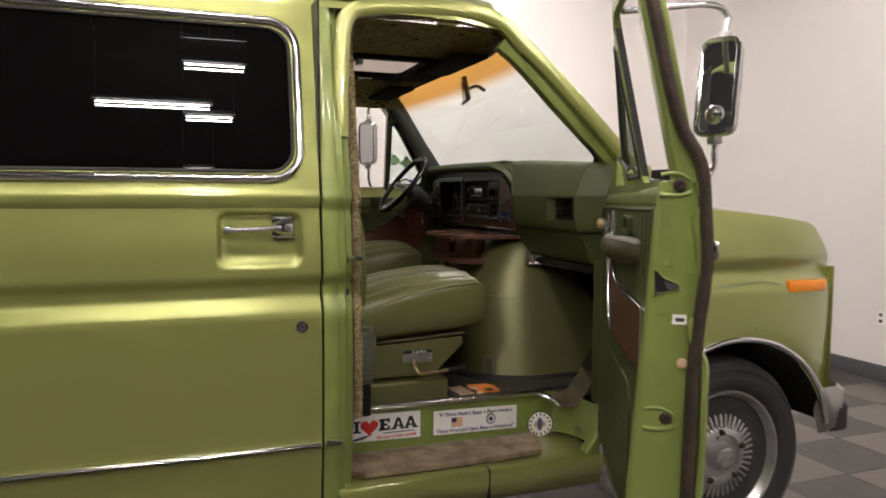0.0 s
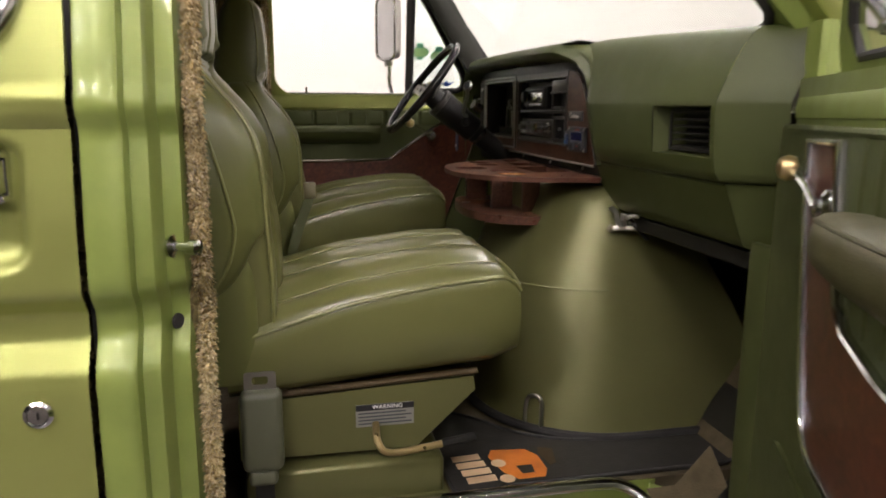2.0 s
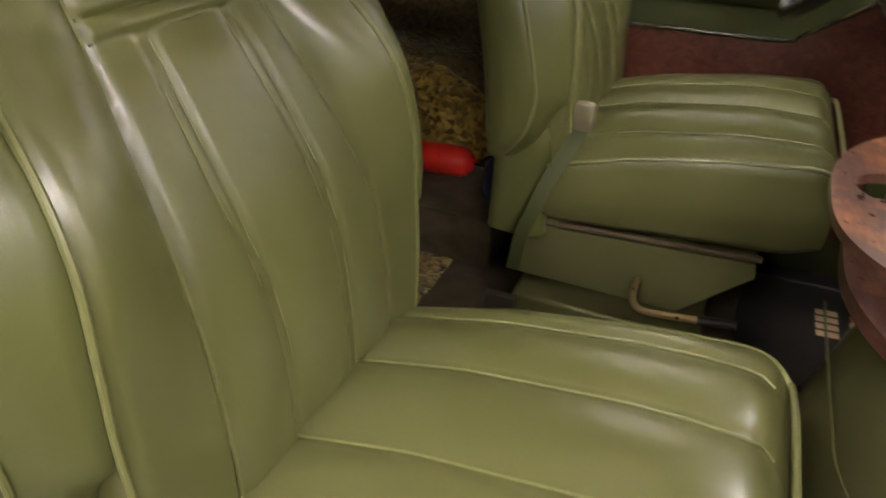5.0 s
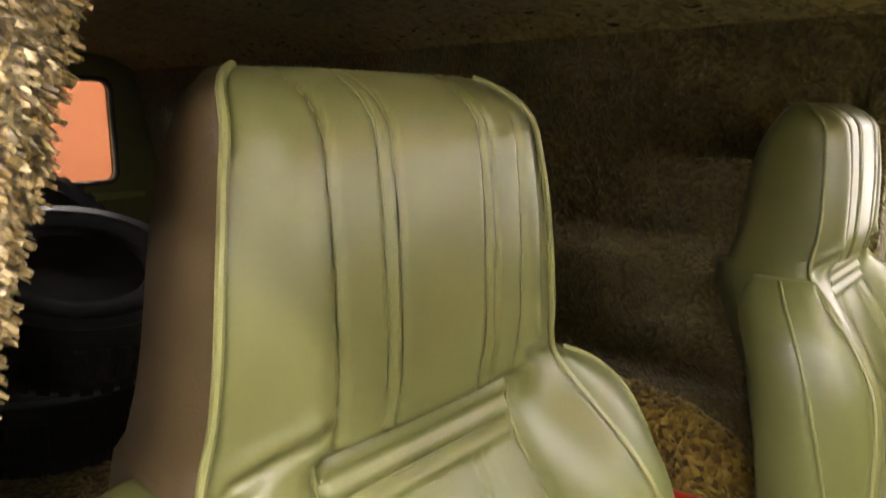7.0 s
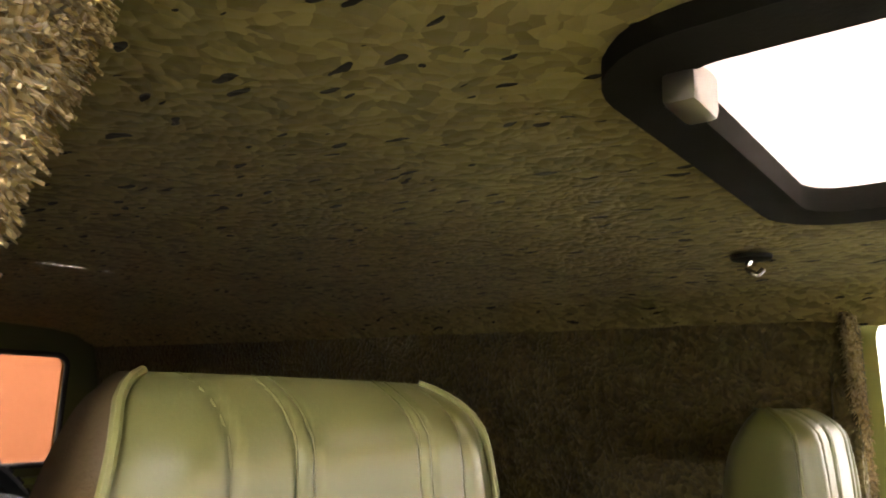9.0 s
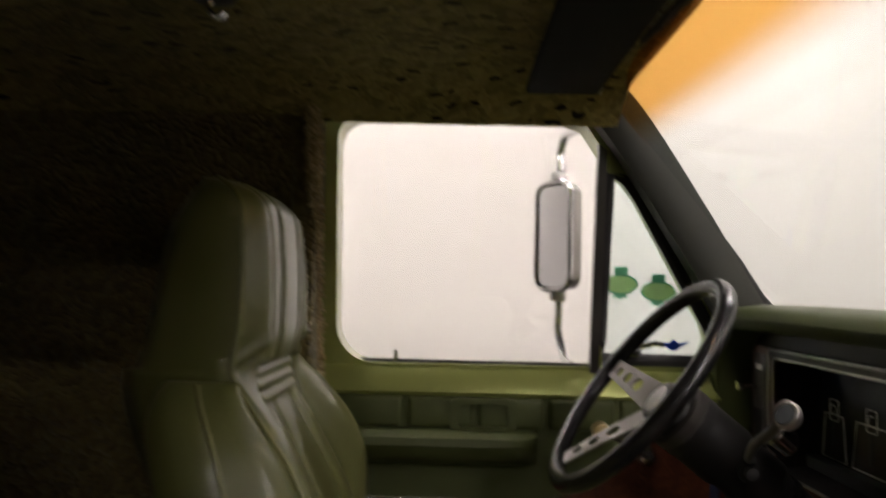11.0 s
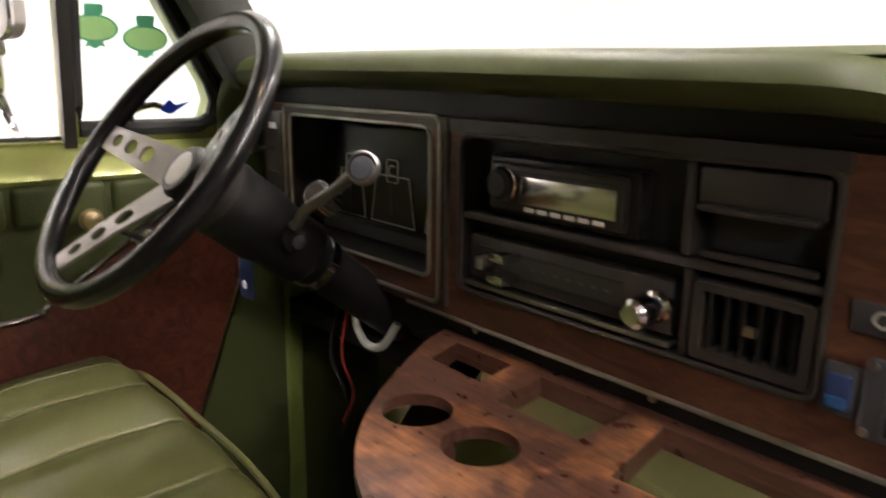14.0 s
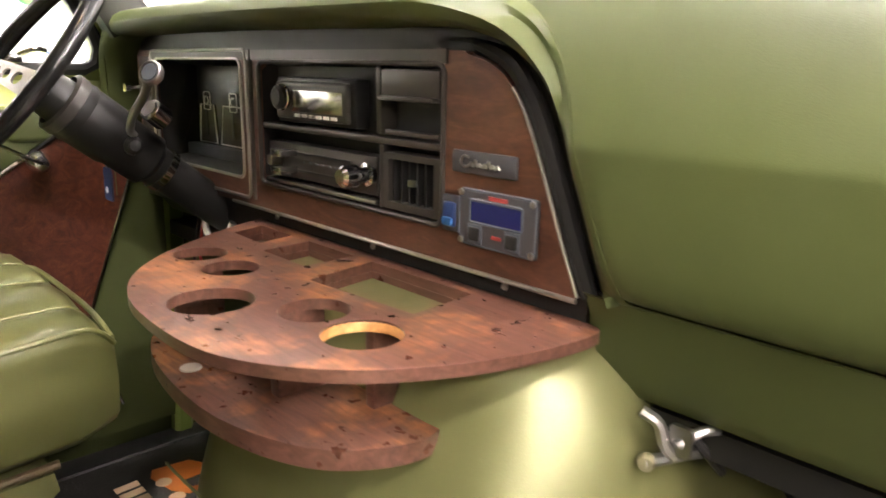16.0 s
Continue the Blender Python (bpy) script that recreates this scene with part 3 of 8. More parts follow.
WIN = rrect(-1.78, -0.194, 1.378, 1.845, 0.075, 8)
OUT = [(PX0, 1.335), (PX1, 1.335), (PX1, 1.93), (PX0, 1.93)]
slant = lambda u, v, w: (u, side_y(v) + w, v)
part("window_surround", plate([OUT, WIN], slant, 0.0, 0.02), PAINT, VAN)
# chrome trim round the window: a rounded bar on the rim
trim_line = [(u, side_y(v) - 0.004, v) for u, v in rrect(-1.80, -0.172, 1.359, 1.865, 0.09, 10)]
rear_window = part("window", plate([rrect(-1.79, -0.182, 1.369, 1.855, 0.08, 8)], slant, 0.006, 0.012), TINT, VAN, "black tinted side window reflecting tube lights", smooth=False)
part("chrome_trim", tube(trim_line, 0.0135, 10, closed=True, flat=1.0), CHROME, rear_window, "polished chrome window trim")
part("rubber_seal", tube([(u, side_y(v) + 0.001, v) for u, v in rrect(-1.777, -0.195, 1.381, 1.842, 0.075, 10)], 0.006, 8, closed=True), RUBBER, rear_window)
# roof edge and roof shell
rings = []
for y, z in ((-0.88, 1.93), (-0.872, 1.955), (-0.885, 1.962), (-0.885, 1.972), (-0.86, 1.985), (-0.80, 2.045), (-0.6, 2.085), (-0.39, 2.093), (0, 2.10), (0.21, 2.097), (0.6, 2.085), (0.80, 2.045), (0.86, 1.985), (0.885, 1.972), (0.885, 1.962), (0.872, 1.955), (0.88, 1.93)):
    rings.append([(-2.95, y, z), (-1.5, y, z), (0.14, y, z), (0.40, y, z - 0.004), (0.57, y * 0.985, z - 0.02), (0.62, y * 0.98, z - 0.045)])
bm = loft(rings, False, False)
bmesh.ops.delete(bm, geom=[f for f in bm.faces if 0.14 < f.calc_center_median().x < 0.57 and -0.39 < f.calc_center_median().y < 0.21 and f.calc_center_median().z > 2.0], context="FACES")
roof = part("roof", bm, PAINT, VAN, "lime green roof with drip rail")
# lower chrome moulding on the panel
for xa, xb in ((-2.9, -0.121), (-0.105, -0.055)):
    mould = part("side_moulding", tube([(xa, side_y(0.51) - 0.004, 0.522 if xa < -1 else 0.512), (xb, side_y(0.51) - 0.004, 0.505)], 0.019, 12, flat=0.45), CHROME, VAN, "chrome side moulding with a black insert")
    part("insert", tube([(xa + 0.002, side_y(0.51) - 0.0075, 0.517 if xa < -1 else 0.507), (xb - 0.002, side_y(0.51) - 0.0075, 0.500)], 0.0115, 8, flat=0.6), BLACK, mould)
# door handle in the pocket
hy = side_y(1.2) + 0.012
on_pocket = lambda u, v, w: (u, hy - w, v)
hnd = part("door_handle", plate([rrect(-0.266, -0.196, 1.172, 1.244, 0.012, 4)], on_pocket, -0.012, 0.006, bevel=0.002), CHROME, VAN, "chrome pull handle with push button")
for z0, z1 in ((1.176, 1.184), (1.232, 1.240)):
    part("lip", tube(smooth_line([(-0.262, hy - 0.006, (z0 + z1) / 2), (-0.258, hy - 0.016, (z0 + z1) / 2), (-0.205, hy - 0.018, (z0 + z1) / 2), (-0.199, hy - 0.008, (z0 + z1) / 2)], 4), 0.0052, 8), CHROME, hnd)
part("boss", loft([[(x, hy - 0.004, zc - h), (x, hy - d * 0.7, zc - h), (x, hy - d, zc - h * 0.5), (x, hy - d, zc + h * 0.5), (x, hy - d * 0.7, zc + h), (x, hy - 0.004, zc + h)] for x, zc, h, d in ((-0.268, 1.208, 0.012, 0.026), (-0.255, 1.208, 0.020, 0.040), (-0.225, 1.208, 0.026, 0.044), (-0.206, 1.208, 0.026, 0.040), (-0.198, 1.208, 0.020, 0.022))]), CHROME, hnd)
part("grip", tube(smooth_line([(-0.412, hy - 0.010, 1.202), (-0.402, hy - 0.026, 1.202), (-0.385, hy - 0.032, 1.202), (-0.32, hy - 0.033, 1.204), (-0.24, hy - 0.036, 1.207)]), 0.0122, 10, flat=0.7), CHROME, hnd)
part("grip_end", lathe([(0.0, -0.015), (0.010, -0.012), (0.0145, -0.004), (0.0145, 0.004), (0.010, 0.012), (0.0, 0.015)], (-0.400, hy - 0.026, 1.202), (1, 0, 0), 16), CHROME, hnd)
part("push_button", lathe([(0.0, 0.0), (0.011, 0.0), (0.011, 0.006), (0.008, 0.009), (0, 0.009)], (-0.222, hy - 0.042, 1.208), (0, -1, 0), 20), STEEL, hnd)
lk = part("lock_cylinder", lathe([(0.019, 0), (0.019, 0.004), (0.014, 0.007), (0.0125, 0.005), (0.0, 0.005)], (-0.180, side_y(0.893) - 0.001, 0.893), (0, -1, 0), 24), CHROME, VAN, "round chrome key lock")
part("key_slot", box(-0.1815, -0.1785, side_y(0.893) - 0.0075, side_y(0.893) - 0.004, 0.888, 0.898), BLACK, lk)
# post between the panel and the front door
POST = [(-0.108, 0.035), (-0.108, 0.004), (-0.102, 0.0), (-0.064, 0.0), (-0.056, 0.006), (-0.053, 0.03), (-0.030, 0.034), (-0.026, 0.04), (-0.020, 0.075), (-0.012, 0.080), (0.004, 0.085), (0.012, 0.115), (0.02, 0.16)]
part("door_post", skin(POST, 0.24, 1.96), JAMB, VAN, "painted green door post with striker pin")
part("post_seam", box(-0.116, -0.1085, -0.985, -0.86, 0.2, 1.93), BLACK, VAN)
st = part("striker", lathe([(0.017, 0), (0.017, 0.004), (0.007, 0.006), (0.007, 0.03), (0.0115, 0.032), (0.0115, 0.045), (0.004, 0.05), (0, 0.05)], (-0.012, -0.937, 1.098), (0.86, -0.5, 0), 20), CHROME, VAN, "steel striker pin on the door post")
part("plug", lathe([(0.012, 0), (0.011, 0.004), (0.0, 0.006)], (-0.012, -0.936, 0.985), (0.86, -0.5, 0), 16), RUBBER, VAN)


def shag_strip(line, r, seed, name, mat, parent, label, tufts=1100, width=0.0016):
    """A carpet edge: a rope of short bent tufts round a line."""
    rnd = random.Random(seed)
    bm = bmesh.new()
    tube(line, r * 0.86 if r > 0.03 else r * 0.72, 8, bm=bm)
    for _ in range(tufts):
        k = rnd.random() * (len(line) - 1.001)
        i = int(k)
        p = Vector(line[i]).lerp(Vector(line[i + 1]), k - i)
        d = Vector((rnd.gauss(0, 1), rnd.gauss(0, 1), rnd.gauss(0, 0.6))).normalized()
        s = Vector((rnd.gauss(0, 1), rnd.gauss(0, 1), rnd.gauss(0, 1))).cross(d).normalized() * width
        g = 0.010 if r > 0.03 else r * 0.5
        a, b = p + d * r * 0.8, p + d * (r * 0.9 + g * rnd.random()) + Vector((0, 0, -min(r, 0.017) * 0.35))
        t = d.cross(s).normalized() * width
        vs = [bm.verts.new(q) for q in (a - s, a + s, a + t, b + s * 0.6, b - s * 0.5)]
        for f in ((0, 1, 3, 4), (1, 2, 3), (2, 0, 4), (4, 3, 2)):
            bm.faces.new([vs[q] for q in f])
    ob = part(name, bm, mat, parent, label, angle=60)
    return ob


edge = [(0.026, side_y(z) + 0.10, z) for z in zlist(0.55, 1.86, 0.02)]
shag_strip(edge, 0.0135, 3, "carpet_edging", SHAG_EDGE, VAN, "tan shag carpet edging on the door post", 12000)
shag_strip(smooth_line([(0.03, -0.815, 1.865), (0.05, -0.825, 1.915), (0.2, -0.828, 1.932), (0.45, -0.826, 1.935), (0.56, -0.815, 1.915)], 8), 0.011, 4, "carpet_edging", SHAG_EDGE, VAN, "tan shag carpet edging above the door", 3000)

# thick carpet roll on the inside of the door post
roll = [(-0.045, side_y(z) + 0.256 - 0.10 * (1.87 - z), z) for z in zlist(1.10, 1.87, 0.02)]
shag_strip(roll, 0.05, 13, "carpet_roll", SHAG_EDGE, VAN, "tan shag carpet roll wrapped inside the door post", 16000, 0.0024)

# roof rail over the opening, windscreen pillar and hinge pillar, both sides
def bar(line, w, h, mat, parent, name, label="", side_vec=(0, 1, 0)):
    """A bevelled rectangular bar along a smooth line; w across, h along the other way."""
    sv = Vector(side_vec)
    rings = []
    pts = [Vector(p) for p in line]
    for i, p in enumerate(pts):
        d = (pts[min(i + 1, len(pts) - 1)] - pts[max(i - 1, 0)]).normalized()
        b = (sv - d * sv.dot(d)).normalized()
        c = d.cross(b)
        rings.append([p + b * u * w / 2 + c * v * h / 2 for u, v in ((-1, -0.6), (-0.7, -1), (0.7, -1), (1, -0.6), (1, 0.6), (0.7, 1), (-0.7, 1), (-1, 0.6))])
    return part(name, loft(rings), mat, parent, label)


for s in (-1, 1):
    line = smooth_line([(-0.03, s * 0.905, 1.50), (-0.025, s * 0.885, 1.68), (-0.018, s * 0.875, 1.80), (-0.005, s * 0.868, 1.885), (0.045, s * 0.862, 1.935), (0.2, s * 0.858, 1.957), (0.42, s * 0.855, 1.966), (0.56, s * 0.855, 1.945), (0.65, s * 0.86, 1.875)] + ([(0.83, -0.885, 1.71), (1.06, -0.915, 1.475), (1.10, -0.92, 1.42)] if s < 0 else [(0.785, 0.895, 1.70), (0.935, 0.935, 1.475), (0.975, 0.94, 1.42)]), 7)
    bar(line, 0.055, 0.055, PAINT, VAN, "door_frame_rail", "green roof rail and windscreen pillar")
    inner = smooth_line([(0.615, s * 0.825, 1.885), (0.68, s * 0.835, 1.82), (0.79, s * 0.85, 1.66), (0.925, s * 0.87, 1.45)] if s > 0 else [(0.60, -0.825, 1.885), (0.69, -0.832, 1.815), (0.86, -0.852, 1.645), (1.06, -0.87, 1.455)], 6)
    bar(inner, 0.06, 0.085, PILLAR if s > 0 else JAMB, VAN, "pillar_trim", "dark olive pillar trim beside the windscreen" if s > 0 else "green painted inner windscreen pillar")
    post = [(1.035, s * 0.93, 1.44), (1.02, s * 0.945, 1.2), (1.01, s * 0.95, 0.9), (1.005, s * 0.945, 0.6), (0.985, s * 0.93, 0.40), (0.93, s * 0.93, 0.31)]
    if s < 0:
        post = [(x + 0.012, y - 0.005, z) for x, y, z in post[:3]] + post[3:]
    bar(smooth_line(post, 5), 0.075 if s > 0 else 0.05, 0.045, JAMB, VAN, "hinge_pillar", "green painted hinge pillar")
    part("cowl", box(1.03, 1.2, min(s * 0.55, s * 0.94), max(s * 0.55, s * 0.94), 1.36, 1.435, r=0.02), PAINT, VAN)

# windscreen with an amber strip along the top
W0, W1 = Vector((0.655, 0, 1.885)), Vector((1.035, 0, 1.445))


def ws(u, v, w):
    p = W0.lerp(W1, v)
    bow = 0.07 * (1 - (u / 0.86) ** 2)
    return (p.x + bow * (0.5 + 0.5 * v) - 0.03, u, p.z + 0.0 + w)


def ws_grid(v0, v1, off):
    return loft([[ws(-0.85 + 1.7 * i / 16, v, off) for i in range(17)] for v in [v0 + (v1 - v0) * k / 8 for k in range(9)]], False, False)


screen = part("windscreen", ws_grid(0, 1, 0.0), GLASS, VAN, "clear curved windscreen")
screen.visible_shadow = False
strip = part("sun_strip", ws_grid(0.0, 0.32, -0.006), AMBER_FILM, screen, "amber sun strip across the top of the windscreen")
strip.visible_shadow = False
part("windscreen_rubber", tube(smooth_line([ws(-0.835, 0, 0), ws(-0.4, 0, 0), ws(0, 0, 0), ws(0.4, 0, 0), ws(0.852, 0, 0), ws(0.852, 0.33, 0), ws(0.852, 0.67, 0), ws(0.852, 1, 0), ws(0.4, 1, 0), ws(0, 1, 0), ws(-0.4, 1, 0), ws(-0.835, 1, 0), ws(-0.835, 0.67, 0), ws(-0.835, 0.33, 0)], 5, True), 0.011, 8, closed=True), RUBBER, screen)
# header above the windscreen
part("windscreen_header", loft([[(x, -0.825 + 1.65 * i / 10, z) for i in range(11)] for x, z in ((0.58, 1.898), (0.62, 1.886), (0.665, 1.876), (0.685, 1.89), (0.65, 1.925))], False, False), SHAG_DARK, VAN)

# step well below the door opening
def step_well():
    riser = [(0.0, -0.70), (0.84, -0.70), (0.90, -0.72), (0.945, -0.78), (0.965, -0.87), (0.97, -0.95)]
    riser = [tuple(p)[:2] for p in smooth_line([(x, y, 0) for x, y in riser], 5)]
    return loft([[(x, y, z) for x, y in riser] for z in (0.335, 0.36, 0.42, 0.48, 0.50)], False, False)


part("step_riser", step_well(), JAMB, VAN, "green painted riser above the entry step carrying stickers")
part("rocker", loft([[(x, y, z) for x in (-0.05, 0.3, 0.7, 0.98)] for y, z in ((-0.69, 0.318), (-0.90, 0.310), (-0.945, 0.318), (-0.965, 0.312), (-0.975, 0.29), (-0.97, 0.25), (-0.95, 0.20), (-0.90, 0.17))], False, False), PAINT, VAN, "green rocker panel under the entry step")
part("rocker_seam", box(0.50, 0.503, -0.978, -0.93, 0.2, 0.318), BLACK, VAN)
tread_o = [(0.015, -0.705), (0.82, -0.705), (0.80, -0.80), (0.76, -0.885), (0.60, -0.905), (0.25, -0.905), (0.06, -0.90), (0.015, -0.86)]
part("step_tread", plate([tread_o], lambda u, v, w: (u, v, w), 0.316, 0.334), STEP, VAN, "worn tan rubber tread on the entry step")
part("jamb_button", lathe([(0.014, 0), (0.012, 0.006), (0, 0.008)], (0.952, -0.83, 0.37), (-0.9, -0.3, 0), 16), STEEL, VAN)
sill = smooth_line([(0.03, -0.702, 0.505), (0.4, -0.702, 0.504), (0.76, -0.702, 0.502), (0.84, -0.71, 0.495), (0.88, -0.745, 0.478), (0.90, -0.79, 0.465)], 6)
part("sill_plate", tube(sill, 0.017, 12, flat=0.75), CHROME, VAN, "bright metal sill plate along the floor edge")
# worn flap at the front of the sill
part("kick_flap", loft([[(0.88, -0.74, 0.50), (0.93, -0.77, 0.52), (0.985, -0.80, 0.62)], [(0.90, -0.80, 0.455), (0.95, -0.83, 0.47), (0.99, -0.86, 0.56)]], False, False), FLOORCARPET, VAN)
# Kick panel widened over the hinge pillar; its dark colour replaces the pillar's shade.
part("kick_panel", box(0.976, 0.992, -0.950, -0.882, 0.5, 1.06, r=0.004), CARD, VAN)

# cab floor, firewall
FL = 0.495
part("cab_floor", box(-2.9, 1.35, -0.69, 0.93, FL - 0.03, FL), FLOORCARPET, VAN, "brown carpeted van floor")
part("firewall", loft([[(1.36, -0.93, z), (1.36, 0.93, z)] for z in (0.42, 1.42)], False, False), BLACK, VAN)
part("toe_board", loft([[(1.12, y, FL + 0.001), (1.36, y, FL + 0.25)] for y in (-0.93, 0.93)], False, False), FLOORCARPET, VAN)

# inside lining: shag carpet on walls and ceiling
def relief(rings_fn, nu, nv, amp, seed, freq=22):
    rings = []
    for i in range(nu + 1):
        row = []
        for j in range(nv + 1):
            p, nrm = rings_fn(i / nu, j / nv)
            q = p * freq
            h = noise.noise(q + Vector((seed, 0, 0))) + 0.5 * noise.noise(q * 2.3)
            row.append(p + nrm * amp * h)
        rings.append(row)
    return loft(rings, False, False)


SKY = (0.155, 0.52, -0.34, 0.165)       # roof hatch opening


def ceil_z(y):
    return 1.895 - 0.03 * (abs(y) / 0.8) ** 2 - (0.07 * max(0, (y - 0.62) / 0.2) ** 2) + (0.055 * max(0, (-y - 0.45) / 0.38) ** 2)


def ceil_piece(x0, x1, y0, y1, name_seed):
    n = max(2, int((x1 - x0) / 0.018))
    m = max(2, int((y1 - y0) / 0.018))
    def fn(a, b):
        x, y = x0 + (x1 - x0) * a, y0 + (y1 - y0) * b
        return Vector((x, y, ceil_z(y))), Vector((0, 0, 1))
    return relief(fn, n, m, 0.0022, 7, 30)


bm = ceil_piece(-1.2, SKY[0], -0.83, 0.80, 0)
for a in ((SKY[0], SKY[1], -0.83, SKY[2]), (SKY[0], SKY[1], SKY[3], 0.80), (SKY[1], 0.66, -0.83, 0.80)):
    join(bm, ceil_piece(*a, 0))
join(bm, loft([[(-2.92, y, ceil_z(y)), (-1.2, y, ceil_z(y))] for y in [-0.8 + 0.1 * k for k in range(17)]], False, False))
part("headliner", bm, SHAG, VAN, "olive shag carpet headliner")
# side linings
def wall_fn(x0, x1, z0, z1, s):
    def fn(a, b):
        x, z = x0 + (x1 - x0) * a, z0 + (z1 - z0) * b
        return Vector((x, -s * (side_y(z) + 0.115), z)), Vector((0, s, 0))
    return fn


part("side_lining", relief(wall_fn(-1.6, 0.085, 0.5, 1.86, 1), 85, 68, 0.007, 11, 26), SHAG_DARK, VAN, "olive shag carpet on the side wall")
part("side_lining", loft([[(-2.92, -1 * (side_y(z) + 0.115), z), (-1.6, -(side_y(z) + 0.115), z)] for z in (0.5, 0.9, 1.3, 1.6, 1.86)], False, False), SHAG_DARK, VAN)
part("side_lining", loft([[(-2.92, (side_y(z) + 0.115), z), (0.015, (side_y(z) + 0.115), z)] for z in (0.5, 0.9, 1.3, 1.6, 1.925)], False, False), SHAG_DARK, VAN, "olive shag carpet inside the side panel")
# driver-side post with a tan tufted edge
part("side_lining", box(0.05, 0.10, 0.80, 0.90, 0.5, 1.84, r=0.015), SHAG_DARK, VAN)
shag_strip([(0.095, -side_y(z) - 0.125, z) for z in zlist(0.8, 1.84, 0.02)], 0.016, 9, "carpet_edging", SHAG_EDGE, VAN, "tan shag carpet edging beside the driver door", 5000)
# outer skin of the driver side and rear doors with two windows
part("outer_side", loft([[(-2.95, -side_y(z), z), (0.1, -side_y(z), z)] for z, _ in PROFILE], False, False), PAINT, VAN)
RW = [rrect(-0.68, -0.08, 1.316, 1.77, 0.05), rrect(0.08, 0.68, 1.316, 1.77, 0.05)]
rear = part("rear_door", plate([[(-0.88, 0.42), (0.88, 0.42), (0.88, 1.9), (-0.88, 1.9)]] + RW, yz(-2.95), 0, 0.05), INNER, VAN, "rear doors with two tinted windows")
for k, w in enumerate(RW):
    us = [p[0] for p in w]
    gl = part("rear_window", plate([rrect(min(us) - 0.01, max(us) + 0.01, 1.306, 1.78, 0.05)], yz(-2.93), 0, 0.004), PINKPANE, rear, "rear window with a warm orange tint", smooth=False)
    gl.visible_shadow = False
    part("window_rubber", tube([(-2.895, u, v) for u, v in w], 0.012, 8, closed=True), RUBBER, rear)
part("rear_sill", box(-2.91, -2.88, -0.75, 0.8, 1.24, 1.27, r=0.006), JAMB, rear)


# ---- the open passenger door ----
TH = radians(63.5)
DOOR_M = Matrix(((-math.cos(TH), -math.sin(TH), 0, 1.0), (-math.sin(TH), math.cos(TH), 0, -0.965), (0, 0, 1, 0), (0, 0, 0, 1)))


def dpt(u, w, z):
    return DOOR_M @ Vector((u, w, z))


def skin_w(z):
    return side_y(z) + 0.935


DOOR_EDGE = [(0.31, 0.10), (0.63, 0.082), (0.89, 0.063), (1.02, 0.052), (1.12, 0.045), (1.22, 0.039), (1.345, 0.026)]


def interp(table, t):
    for (a, va), (b, vb) in zip(table[:-1], table[1:]):
        if a <= t <= b:
            k = (t - a) / (b - a) if b > a else 0
            return va + (vb - va) * k
    return table[0][1] if t < table[0][0] else table[-1][1]


